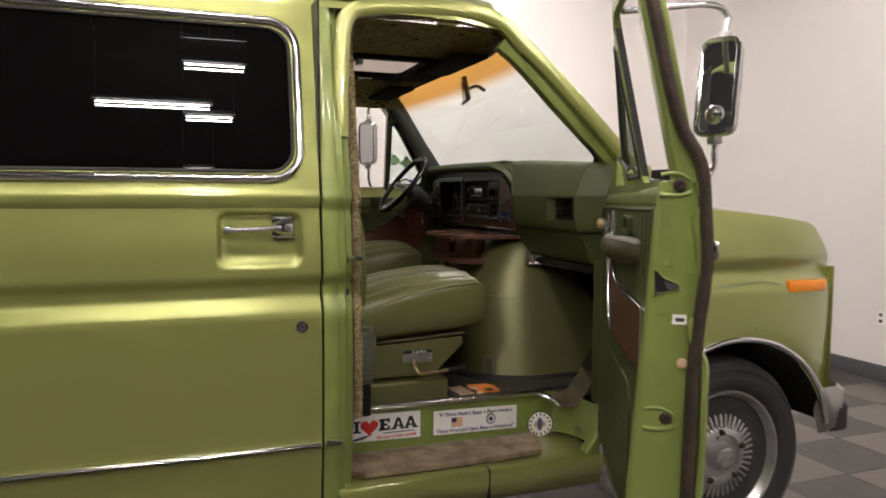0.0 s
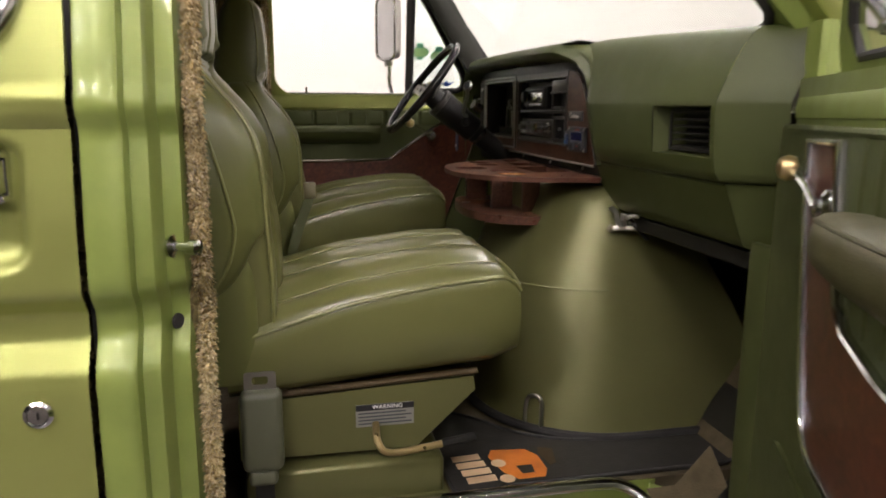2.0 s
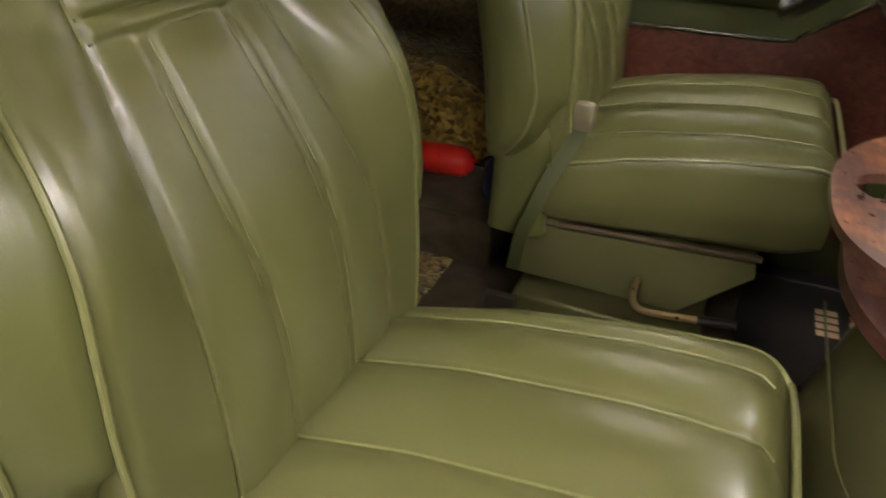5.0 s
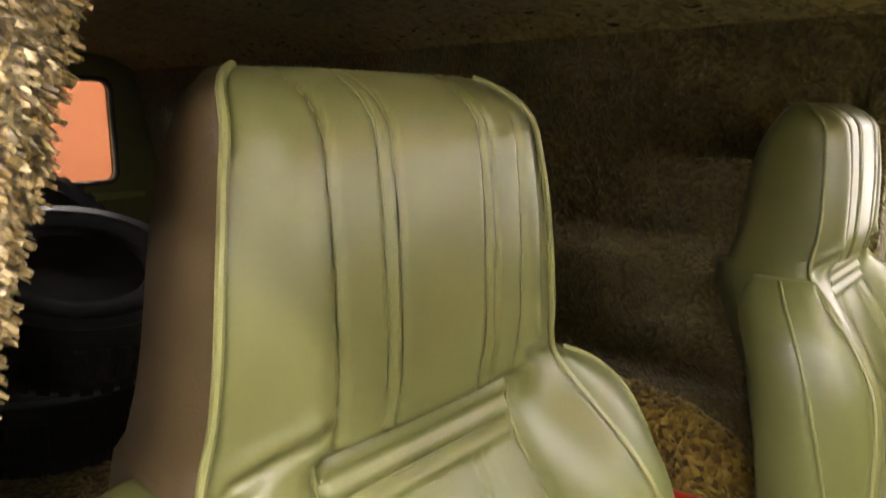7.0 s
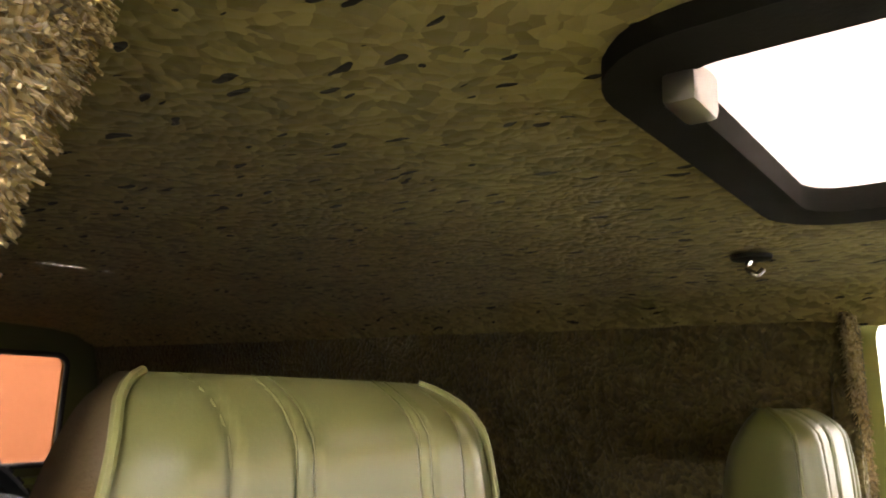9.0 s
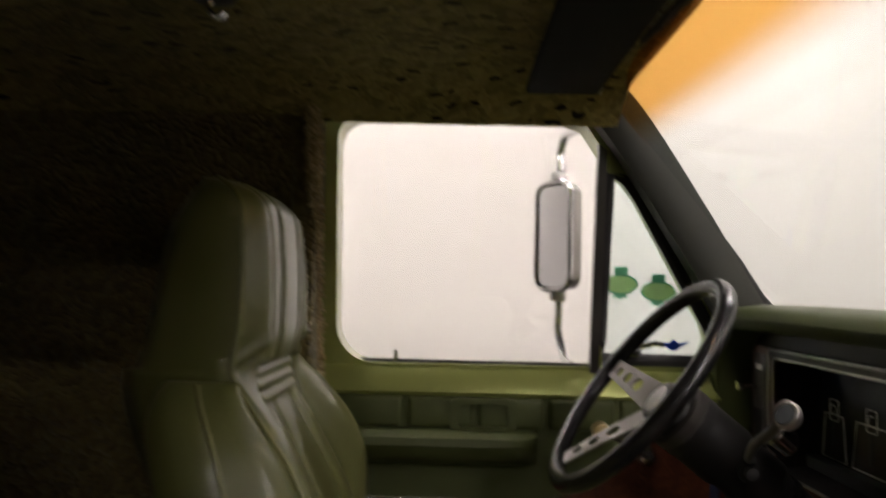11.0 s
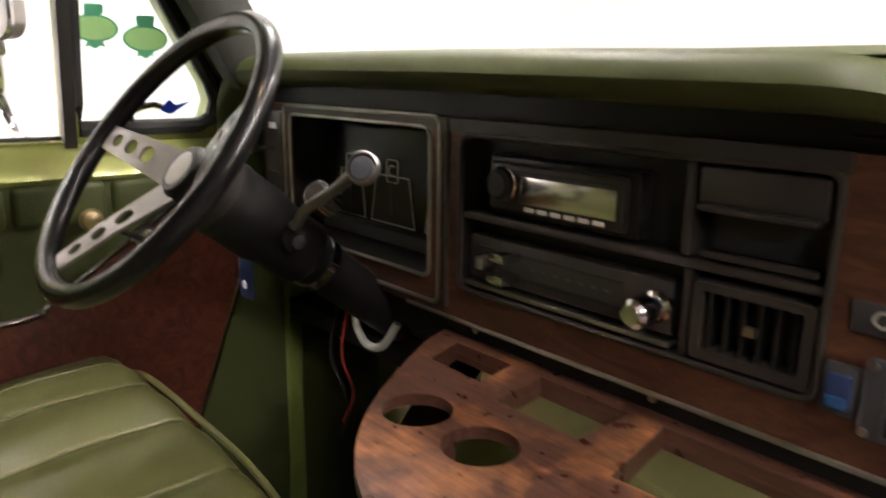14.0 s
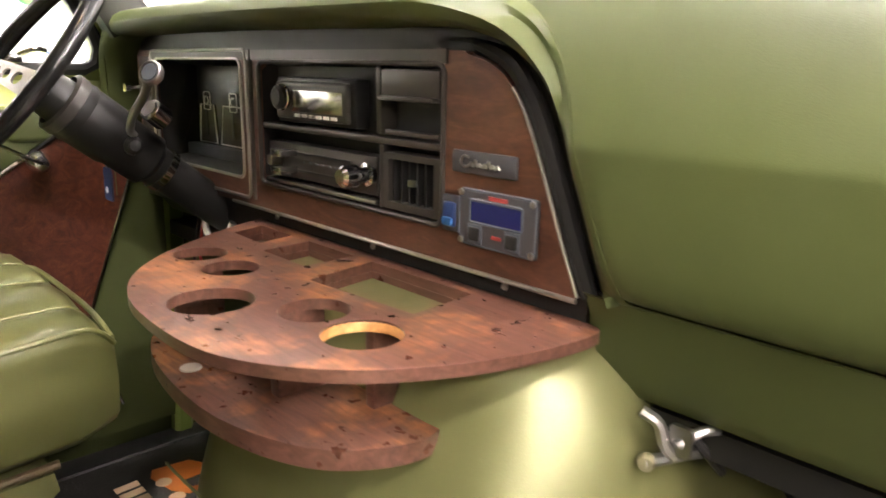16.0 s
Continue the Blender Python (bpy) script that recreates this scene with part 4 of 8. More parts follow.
def build_open_door():
    rings = []
    for z in zlist(0.31, 1.345, 0.02):
        o, i = skin_w(z), 0.018
        j = interp(DOOR_EDGE, z)
        um = 1.058 - 0.06 * max(0.0, min(1.0, (1.12 - z) / 0.10))
        rings.append([(0.0, o + 0.01, z), (0.012, o, z), (1.09, o, z), (1.10, o + 0.008, z), (1.10, o + 0.018, z), (1.085, o + 0.022, z), (1.085, j - 0.014, z), (1.082, j - 0.006, z), (1.075, j - 0.001, z), (1.066, j, z), (um, i, z), (0.02, i, z), (0.0, i - 0.01, z)])
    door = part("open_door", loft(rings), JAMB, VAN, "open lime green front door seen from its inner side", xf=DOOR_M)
    lean = lambda u, v, w: (u, skin_w(v) + 0.012 + w, v)
    outer = [(0.02, 1.34), (0.03, 1.40), (0.12, 1.52), (0.27, 1.68), (0.45, 1.87), (0.50, 1.915), (0.55, 1.93), (1.0, 1.93), (1.06, 1.91), (1.08, 1.86), (1.085, 1.6), (1.09, 1.34)]
    main = rrect(0.440, 1.0, 1.352, 1.875, [0.03, 0.10, 0.05, 0.05])
    vent = [(0.125, 1.372), (0.395, 1.372), (0.408, 1.40), (0.408, 1.77), (0.39, 1.785), (0.355, 1.74), (0.125, 1.47), (0.10, 1.42)]
    part("window_frame", plate([outer, main, vent], lean, -0.006, 0.014), JAMB, door, xf=DOOR_M)
    part("rear_upright", loft([[(1.0, skin_w(z) + 0.012, z), (0.998, skin_w(z) + 0.045, z), (1.012, skin_w(z) + 0.056, z), (1.07, skin_w(z) + 0.058, z), (1.083, skin_w(z) + 0.052, z), (1.0875, skin_w(z) + 0.012, z)] for z in (1.345, 1.40, 1.5, 1.6, 1.7, 1.8, 1.90)]), JAMB, door, "broad painted upright behind the window", xf=DOOR_M)
    part("window_ledge", loft([[(u, w + max(0.0, u - 0.95) * 0.05, z + 0.012 * u) for w, z in ((-0.045, 1.336), (-0.012, 1.338), (0.006, 1.333), (0.017, 1.320), (0.021, 1.300), (0.020, 1.283), (0.012, 1.276), (-0.03, 1.275))] for u in (0.02, 0.3, 0.7, 1.0, 1.072)]), JAMB, door, "smooth rounded painted ledge below the window", xf=DOOR_M)
    g = part("vent_glass", plate([[(0.12, 1.37), (0.40, 1.37), (0.40, 1.75), (0.37, 1.75), (0.09, 1.43)]], lean, 0.001, 0.005), GLASS_D, door, smooth=False, xf=DOOR_M)
    g.visible_shadow = False
    part("vent_divider", plate([[(0.409, 1.345), (0.441, 1.345), (0.441, 1.885), (0.409, 1.83)]], lean, -0.008, 0.013), RUBBER, door, "black window divider", xf=DOOR_M)
    part("vent_rubber", tube([lean(u, v, 0.010) for u, v in vent], 0.008, 8, closed=True), RUBBER, door, xf=DOOR_M)
    part("vent_latch", box(0.32, 0.37, skin_w(1.42) + 0.018, skin_w(1.42) + 0.055, 1.385, 1.41, r=0.008), CHROME, door, "chrome vent window latch", xf=DOOR_M)
    part("vent_latch", tube(smooth_line([(0.345, skin_w(1.42) + 0.05, 1.40), (0.325, skin_w(1.42) + 0.07, 1.43), (0.29, skin_w(1.42) + 0.07, 1.435)], 4), 0.007, 8), CHROME, door, xf=DOOR_M)
    # brown weather seal round the free edge and over the top
    seal = [(1.094, w, z) for w, z in ((-0.045, 0.33), (-0.05, 0.55), (-0.057, 0.86), (-0.065, 1.0), (-0.079, 1.145), (-0.074, 1.27), (-0.06, 1.388))] + [(1.09, skin_w(1.5) + 0.03, 1.5), (1.085, skin_w(1.8) + 0.035, 1.8), (1.07, skin_w(1.9) + 0.03, 1.9), (1.02, skin_w(1.93) + 0.03, 1.94), (0.6, skin_w(1.93) + 0.03, 1.94)]
    part("weather_seal", tube(smooth_line(seal, 4), 0.0155, 10, flat=1.3), BROWN_SEAL, door, "worn dark brown rubber door seal", xf=DOOR_M)
    # padded card with a wood-look insert framed by chrome
    face = lambda u, v, w: (u, w, v)
    card = [(0.012, 0.40), (0.70, 0.40), (0.80, 0.44), (0.96, 0.62), (0.992, 0.72), (1.002, 1.04), (1.04, 1.10), (1.056, 1.18), (1.058, 1.272), (1.05, 1.284), (0.03, 1.273), (0.014, 1.264), (0.012, 1.0), (0.012, 0.72)]
    c = part("door_card", plate([card], face, 0.016, 0.037), CARD, door, "dark green padded vinyl door card", xf=DOOR_M)
    part("card_roll", tube([(0.07, 0.034, 1.268), (1.05, 0.034, 1.279)], 0.006, 8), CARD, c, xf=DOOR_M)
    for u in (0.46, 0.52, 0.58, 0.64, 0.80, 0.86, 0.92, 0.98, 1.03):
        part("card_pleat", tube([(u, 0.0345, 1.06), (u, 0.0355, 1.15), (u, 0.0345, 1.268)], 0.004, 6), CARD, c, xf=DOOR_M)
    wo = [(0.24, 1.255), (0.385, 1.258), (0.397, 1.20), (0.415, 1.13), (0.440, 1.078), (0.48, 1.052), (0.60, 1.040), (0.975, 1.040), (0.993, 1.03), (0.985, 0.89), (0.96, 0.872), (0.44, 0.862), (0.39, 0.865), (0.352, 0.885), (0.325, 0.94), (0.295, 1.03), (0.265, 1.14)]
    part("wood_insert", plate([wo], face, 0.034, 0.042), DOORWOOD, c, "reddish brown wood-look insert", xf=DOOR_M)
    part("chrome_edge", tube([(u, 0.042, v) for u, v in wo], 0.0075, 8, closed=True, flat=0.7), CHROME, c, "chrome beading", xf=DOOR_M)
    part("lower_pad", plate([rrect(0.16, 0.80, 0.45, 0.80, 0.06)], face, 0.034, 0.044), CARD, c, xf=DOOR_M)
    part("pull_recess", plate([rrect(0.635, 0.765, 1.205, 1.256, 0.012), rrect(0.650, 0.750, 1.214, 1.248, 0.008)], face, 0.034, 0.05), CARD, c, xf=DOOR_M)
    # padded armrest
    rings = []
    for k in range(25):
        u = 0.425 + 0.487 * k / 24
        d = interp(((0.425, 0.028), (0.44, 0.045), (0.46, 0.056), (0.50, 0.066), (0.60, 0.072), (0.74, 0.072), (0.82, 0.064), (0.87, 0.047), (0.90, 0.030), (0.912, 0.016)), u)
        top, h = 1.190 + 0.018 * k / 24, 0.038 * (d / 0.072) ** 0.35
        mid = top - 0.038
        rings.append([(u, 0.03 + d * c0, mid + h * s0) for c0, s0 in ((0.0, 0.96), (0.45, 1.0), (0.75, 0.93), (0.90, 0.74), (0.98, 0.40), (1.0, 0.0), (0.94, -0.42), (0.78, -0.76), (0.48, -0.98), (0.0, -1.05))])
    ar = part("armrest", loft(rings), ARMREST, c, "padded brownish green vinyl armrest", angle=60, xf=DOOR_M)
    part("piping", tube([r[3] for r in rings], 0.0022, 6), ARMREST, ar, xf=DOOR_M)
    # window crank
    cr = part("window_crank", lathe([(0.024, 0), (0.022, 0.010), (0.013, 0.016), (0.013, 0.022), (0, 0.024)], (0.372, 0.040, 1.181), (0, 1, 0), 20), CHROME, c, "chrome window crank with a pale knob", xf=DOOR_M)
    part("crank_arm", tube([(0.372, 0.058, 1.181), (0.31, 0.056, 1.199), (0.215, 0.054, 1.214)], 0.008, 8, flat=0.6), CHROME, cr, xf=DOOR_M)
    part("crank_knob", lathe([(0.004, -0.010), (0.016, -0.005), (0.019, 0.006), (0.015, 0.016), (0.004, 0.020)], (0.203, 0.056, 1.215), (0, 1, 0), 16), BRASS, cr, xf=DOOR_M)
    # free edge: latch, screws, plugs, warning tag
    e = 1.0865
    latch = [(0.036, 1.142), (0.030, 1.144), (0.012, 1.125), (-0.016, 1.114), (-0.023, 1.110), (-0.022, 1.100), (-0.010, 1.096), (0.020, 1.090), (0.034, 1.082)]
    onto = lambda u, v, w: (e + w, u, v)
    # Flat black plate, not a hole: the opening's inner shade is its colour.
    la = part("latch", plate([latch], onto, -0.001, 0.0012), INK, door, "flat black plate for the shaded latch opening, with a steel claw", xf=DOOR_M)
    part("latch_rim", tube([(e, w, z) for w, z in latch], 0.0028, 6, closed=True), JAMB, la, xf=DOOR_M)
    part("latch_claw", plate([[(0.012, 1.118), (-0.004, 1.112), (-0.018, 1.108), (-0.016, 1.101), (0.002, 1.098), (0.006, 1.104)]], onto, 0.001, 0.006), STEEL, la, "worn steel claw", xf=DOOR_M)
    part("latch_claw", box(e, e + 0.005, 0.020, 0.029, 1.086, 1.092, r=0.002), STEEL, la, xf=DOOR_M)
    for w, z in ((0.005, 1.16), (-0.048, 1.143), (0.017, 1.043)):
        part("screw", lathe([(0.010, -0.001), (0.0095, 0.0025), (0.0075, 0.003), (0.0065, 0.0012), (0.003, 0.0012), (0, 0.0016)], (e - 0.001, w, z), (1, 0, 0), 16), JAMB, door, xf=DOOR_M)
    for w, z, r, mat in ((-0.017, 1.338, 0.0155, BROWN_SEAL), (0.0, 0.796, 0.0145, BROWN_SEAL), (-0.034, 0.927, 0.012, CREAM)):
        part("rubber_plug", lathe([(r, 0), (r * 0.95, 0.004), (r * 0.75, 0.006), (r * 0.4, 0.0062), (r * 0.35, 0.004), (0, 0.004)], (e - 0.001, w, z), (1, 0, 0), 18), mat, door, xf=DOOR_M)
    # stamped hollows round the two larger plugs
    for dz, dw in ((0.0, 0.0), (-0.545, 0.022)):
        part("stamped_ridge", tube(smooth_line([(e - 0.003, w + dw, z + dz) for w, z in ((0.024, 1.362), (0.002, 1.365), (-0.022, 1.360), (-0.040, 1.349))], 5), 0.0046, 8), JAMB, door, xf=DOOR_M)
        part("stamped_ridge", tube(smooth_line([(e - 0.004, w + dw, z + dz) for w, z in ((0.028, 1.317), (0.010, 1.3145), (-0.020, 1.3145), (-0.042, 1.321))], 5), 0.0068, 8), JAMB, door, xf=DOOR_M)
    tg = part("tag", box(e, e + 0.001, -0.041, -0.009, 1.018, 1.041), WHITE, door, "small white maintenance tag", xf=DOOR_M)
    part("tag_print", box(e + 0.001, e + 0.0014, -0.036, -0.016, 1.024, 1.033), GREY, tg, xf=DOOR_M)
    # outside: handle and mirror on chrome tubes
    part("outer_handle", box(0.92, 1.04, skin_w(1.2) - 0.05, skin_w(1.2) + 0.004, 1.16, 1.21, r=0.012), CHROME, door, xf=DOOR_M)
    return door


PDOOR = build_open_door()


def truck_mirror(parent, head, normal, foot_top, foot_low, w=0.15, h=0.31):
    """Tall chrome-framed mirror on a bent tube; head: its centre, normal: where the glass looks."""
    n = Vector(normal).normalized()
    u = Vector((0, 0, 1)).cross(n).normalized()
    v = n.cross(u)
    at = lambda a, b, c: Vector(head) + u * a + v * b + n * c
    arm = smooth_line([foot_top, Vector(foot_top) + (at(0, h / 2 + 0.10, -0.02) - Vector(foot_top)) * 0.8 + Vector((0, 0, 0.02)), at(0.0, h / 2 + 0.085, -0.02), at(0.0, h / 2 + 0.03, -0.02), at(0, 0, -0.025), at(0, -h / 2 - 0.04, -0.02), at(0, -h / 2 - 0.11, -0.02), Vector(foot_low) * 0.3 + at(0, -h / 2 - 0.17, -0.02) * 0.7, foot_low], 6)
    mir = part("mirror_arm", tube(arm, 0.011, 10), CHROME, parent, "chrome tube mirror arm")
    lp = rrect(-w / 2, w / 2, -h / 2, h / 2, 0.035, 6)
    part("mirror_head", plate([lp], lambda a, b, c: at(a, b, c), -0.035, 0.0), STEEL, parent, "tall steel-backed mirror head")
    part("mirror_glass", plate([rrect(-w / 2 + 0.008, w / 2 - 0.008, -h / 2 + 0.008, h / 2 - 0.008, 0.03)], lambda a, b, c: at(a, b, c), 0.0005, 0.003), MIRROR, parent, smooth=False)
    part("mirror_rim", tube([at(a, b, 0.002) for a, b in lp], 0.0085, 8, closed=True), CHROME, parent)
    part("mirror_bracket", box(*[v for k in range(3) for v in (at(0, -h / 2 - 0.012, -0.015)[k] - 0.018, at(0, -h / 2 - 0.012, -0.015)[k] + 0.018)], r=0.006), STEEL, parent)
    part("mirror_bracket", box(*[v for k in range(3) for v in (at(0, h / 2 + 0.012, -0.015)[k] - 0.018, at(0, h / 2 + 0.012, -0.015)[k] + 0.018)], r=0.006), STEEL, parent)


truck_mirror(PDOOR, (1.11, -1.385, 1.665), (-0.90, -0.40, 0.13), dpt(0.50, skin_w(1.88), 1.87), dpt(0.36, skin_w(1.36), 1.36), 0.125)
md = part("mirror_spot", lathe([(0.03, 0), (0.03, 0.008), (0.02, 0.016), (0.0, 0.019)], (1.065, -1.43, 1.57), (-0.93, -0.36, 0), 20), CHROME, PDOOR, "small round convex mirror")

# ---- the driver door, closed, seen from inside ----
def gy(z):
    return 0.985 - 0.075 * (z - 1.34) / 0.5


def build_driver_door():
    lean = lambda u, v, w: (u, gy(v) + w, v)
    outer = [(0.095, 1.27), (0.985, 1.27), (1.0, 1.36), (0.93, 1.48), (0.75, 1.72), (0.66, 1.83), (0.60, 1.875), (0.55, 1.885), (0.16, 1.885), (0.11, 1.87), (0.085, 1.82)]
    main = rrect(0.125, 0.652, 1.345, 1.838, [0.075, 0.012, 0.04, 0.05])
    main = main[:14] + [(0.652, 1.775), (0.615, 1.827), (0.58, 1.838)] + main[21:]
    vent = [(0.664, 1.362), (0.855, 1.362), (0.88, 1.375), (0.888, 1.405), (0.878, 1.435), (0.73, 1.685), (0.700, 1.725), (0.664, 1.735), (0.660, 1.40)]
    door = part("driver_door", plate([outer, main, vent], lean, -0.045, 0.03), PAINT, VAN, "closed driver door with bright green window frame")
    g0 = gy(1.315)
    part("window_ledge", loft([[(x, g0 + d, z) for d, z in ((-0.036, 1.346), (-0.05, 1.340), (-0.068, 1.318), (-0.080, 1.301), (-0.083, 1.293), (-0.078, 1.286), (-0.04, 1.284))] for x in (0.097, 0.98)]), PAINT, door, "bright green painted ledge below the window", angle=50)
    g = part("door_glass", plate([rrect(0.11, 0.665, 1.33, 1.85, 0.04)], lean, 0.01, 0.014), GLASS_D, door, "clear roll-down glass", smooth=False)
    g.visible_shadow = False
    vg = part("vent_glass", plate([[(u, v) for u, v in vent]], lean, 0.004, 0.008), GLASS, door, "vent window glass with decals", smooth=False)
    vg.visible_shadow = False
    part("vent_divider", plate([[(0.640, 1.335), (0.658, 1.335), (0.658, 1.775), (0.640, 1.79)]], lean, -0.052, -0.034), BLACK_SATIN, door, "black window divider")
    part("vent_rubber", tube([lean(u, v, -0.038) for u, v in vent], 0.0135, 8, closed=True), RUBBER, door)
    part("glass_seal", tube([lean(0.13, 1.346, -0.02), lean(0.655, 1.346, -0.02)], 0.006, 8), RUBBER, door)
    lp = part("lock_pin", tube([lean(0.245, 1.34, -0.035), lean(0.245, 1.372, -0.035)], 0.005, 8), CHROME, door)
    la = part("vent_latch", box(0.70, 0.735, gy(1.38) - 0.085, gy(1.38) - 0.045, 1.372, 1.392, r=0.007), CHROME, door, "chrome vent window latch")
    part("vent_latch", tube(smooth_line([(0.72, gy(1.38) - 0.07, 1.385), (0.755, gy(1.38) - 0.085, 1.40), (0.775, gy(1.38) - 0.08, 1.398)], 4), 0.006, 8), CHROME, la)
    # decals on the vent glass
    for cx, cz in ((0.706, 1.516), (0.784, 1.503)):
        oval = lambda a, b: [(cx + a * math.cos(k * math.tau / 28), cz + b * math.sin(k * math.tau / 28)) for k in range(28)]
        d = part("decal", plate([oval(0.036, 0.021), oval(0.0325, 0.0175)], lean, 0.0005, 0.002), TEAL, vg, "green club decal", smooth=False)
        part("decal_tab", plate([rrect(cx - 0.014, cx + 0.014, cz + 0.0205, cz + 0.036, 0.002, 2)], lean, 0.0008, 0.0022), TEAL, d, smooth=False)
        part("decal_ribbon", plate([[(cx - 0.016, cz - 0.030), (cx - 0.008, cz - 0.026), (cx, cz - 0.032), (cx + 0.008, cz - 0.026), (cx + 0.016, cz - 0.030), (cx + 0.012, cz - 0.0205), (cx - 0.012, cz - 0.0205)]], lean, 0.0008, 0.0022), TEAL, d, smooth=False)
        part("decal_print", plate([oval(0.0325, 0.0175)], lean, 0.0008, 0.0018), TEAL_PALE, d, "pale olive centre", smooth=False)
    wg = part("decal", plate([[(0.786, 1.400), (0.811, 1.396), (0.821, 1.405), (0.831, 1.396), (0.858, 1.402), (0.836, 1.388), (0.831, 1.384), (0.822, 1.380), (0.812, 1.384), (0.806, 1.388)]], lean, 0.0005, 0.002), DECAL_BLUE, vg, "blue winged decal", smooth=False)
    # padded card
    card = [(0.09, 0.55), (0.99, 0.55), (0.99, 1.27), (0.97, 1.29), (0.11, 1.29), (0.09, 1.27)]
    c = part("door_card", plate([card], lambda u, v, w: (u, w, v), 0.915, 0.95), CARD, door, "dark green padded vinyl door card")
    for k, u in enumerate((0.13, 0.27, 0.41, 0.55, 0.69, 0.83)):
        part("card_pad", box(u + 0.004, u + 0.136, 0.905, 0.93, 1.222, 1.286, r=0.011, seg=3), CARD, c)
    part("pull_recess", plate([rrect(0.36, 0.49, 1.215, 1.285, 0.012), rrect(0.375, 0.475, 1.228, 1.272, 0.008)], lambda u, v, w: (u, w, v), 0.895, 0.91), CARD, c)
    rings = []
    for k in range(19):
        x = 0.02 + 0.51 * k / 18
        f = max(0.3, min(1, (0.545 - x) / 0.05)) ** 0.5
        rings.append([(x, 0.92, 1.222), (x, 0.92 - 0.045 * f, 1.224), (x, 0.92 - 0.075 * f, 1.215), (x, 0.92 - 0.078 * f, 1.200), (x, 0.92 - 0.065 * f, 1.178), (x, 0.92 - 0.035 * f, 1.158), (x, 0.92, 1.155)])
    part("armrest", loft(rings), CARD, c, "dark green vinyl armrest")
    wo = [(0.09, 0.62), (0.86, 0.62), (0.80, 0.82), (0.955, 1.245), (0.80, 1.245), (0.62, 1.125), (0.585, 1.10), (0.545, 1.085), (0.09, 1.083)]
    part("wood_insert", plate([wo], lambda u, v, w: (u, w, v), 0.908, 0.916), DOORWOOD, c, "reddish brown wood-look insert")
    part("chrome_edge", tube(smooth_line([(0.09, 0.905, 1.084), (0.3, 0.905, 1.084), (0.545, 0.905, 1.087), (0.585, 0.905, 1.102), (0.62, 0.905, 1.126), (0.80, 0.905, 1.247)], 5), 0.0065, 8), CHROME, c, "chrome beading")
    part("chrome_edge", tube([(0.86, 0.905, 0.62), (0.80, 0.905, 0.82), (0.955, 0.905, 1.247)], 0.004, 8), CHROME, c)
    part("inner_handle", box(0.77, 0.86, 0.885, 0.905, 1.262, 1.278, r=0.005), CHROME, c, "chrome inner door handle")
    cr = part("window_crank", lathe([(0.024, 0), (0.022, 0.012), (0.013, 0.022), (0.013, 0.03), (0, 0.032)], (0.742, 0.907, 1.182), (0, -1, 0), 20), SILVER, c, "chrome window crank with a pale knob")
    part("crank_arm", tube([(0.742, 0.877, 1.182), (0.70, 0.872, 1.205), (0.655, 0.868, 1.230)], 0.0075, 8, flat=0.6), CHROME, cr)
    part("crank_knob", lathe([(0.005, -0.004), (0.014, 0.0), (0.018, 0.012), (0.014, 0.024), (0.004, 0.028)], (0.648, 0.877, 1.234), (0, -1, 0), 16), BRASS, cr)
    # kick panel forward of the door
    part("kick_panel", loft([[(0.99, 0.93, z), (1.2, 0.90, z)] for z in (0.5, 1.36)], False, False), CARD, VAN)
    truck_mirror(door, (0.605, 1.24, 1.635), (-0.83, -0.55, 0.0), (0.70, 1.0, 1.86), (0.66, 1.02, 1.33), 0.122, 0.262)
    return door


build_driver_door()
part("door_lower_panel", box(0.10, 1.06, 0.936, 0.956, FL - 0.03, 0.62, r=0.004), CARD, VAN, "dark lower panel of the driver door")
part("sill_plate", box(0.10, 1.06, 0.86, 0.936, FL - 0.03, FL + 0.012, r=0.004), BLACK, VAN, "black sill plate")

# ---- front end: fender, bonnet, wheel, bumper ----
WC = Vector((1.572, -0.965, 0.222))


def fender_top(x):
    table = [(1.0, 1.286), (1.5, 1.256), (1.75, 1.232), (1.97, 1.203), (2.02, 1.185), (2.19, 1.035), (2.215, 0.985)]
    for (a, za), (b, zb) in zip(table[:-1], table[1:]):
        if a <= x <= b:
            return za + (zb - za) * (x - a) / (b - a)
    return table[-1][1]


def fender():
    rings = []
    for k in range(45):
        x = 1.045 + 1.165 * k / 44
        d = abs(x - WC.x)
        bot = 0.206 + math.sqrt(max(0, 0.53 ** 2 - d * d)) if d < 0.53 else 0.30
        bot = max(bot, 0.33)
        top = fender_top(x)
        nose = 0.0 if x < 1.7 else 0.55 * (x - 1.7) ** 2
        row = []
        for j in range(25):
            z = bot + (top - bot) * j / 24
            y = side_y(min(z, 1.24)) + nose + (0.06 * ((z - 1.2) / 0.085) ** 2 if z > 1.2 else 0)
            row.append((x, y, z))
        row += [(x, -0.80 + nose, top + 0.015), (x, -0.4, top + 0.045), (x, 0.0, top + 0.05), (x, 0.4, top + 0.045), (x, 0.8, top + 0.015), (x, 0.93, top - 0.05), (x, 0.99, 0.5)]
        rings.append(row)
    return loft(rings, False, False)


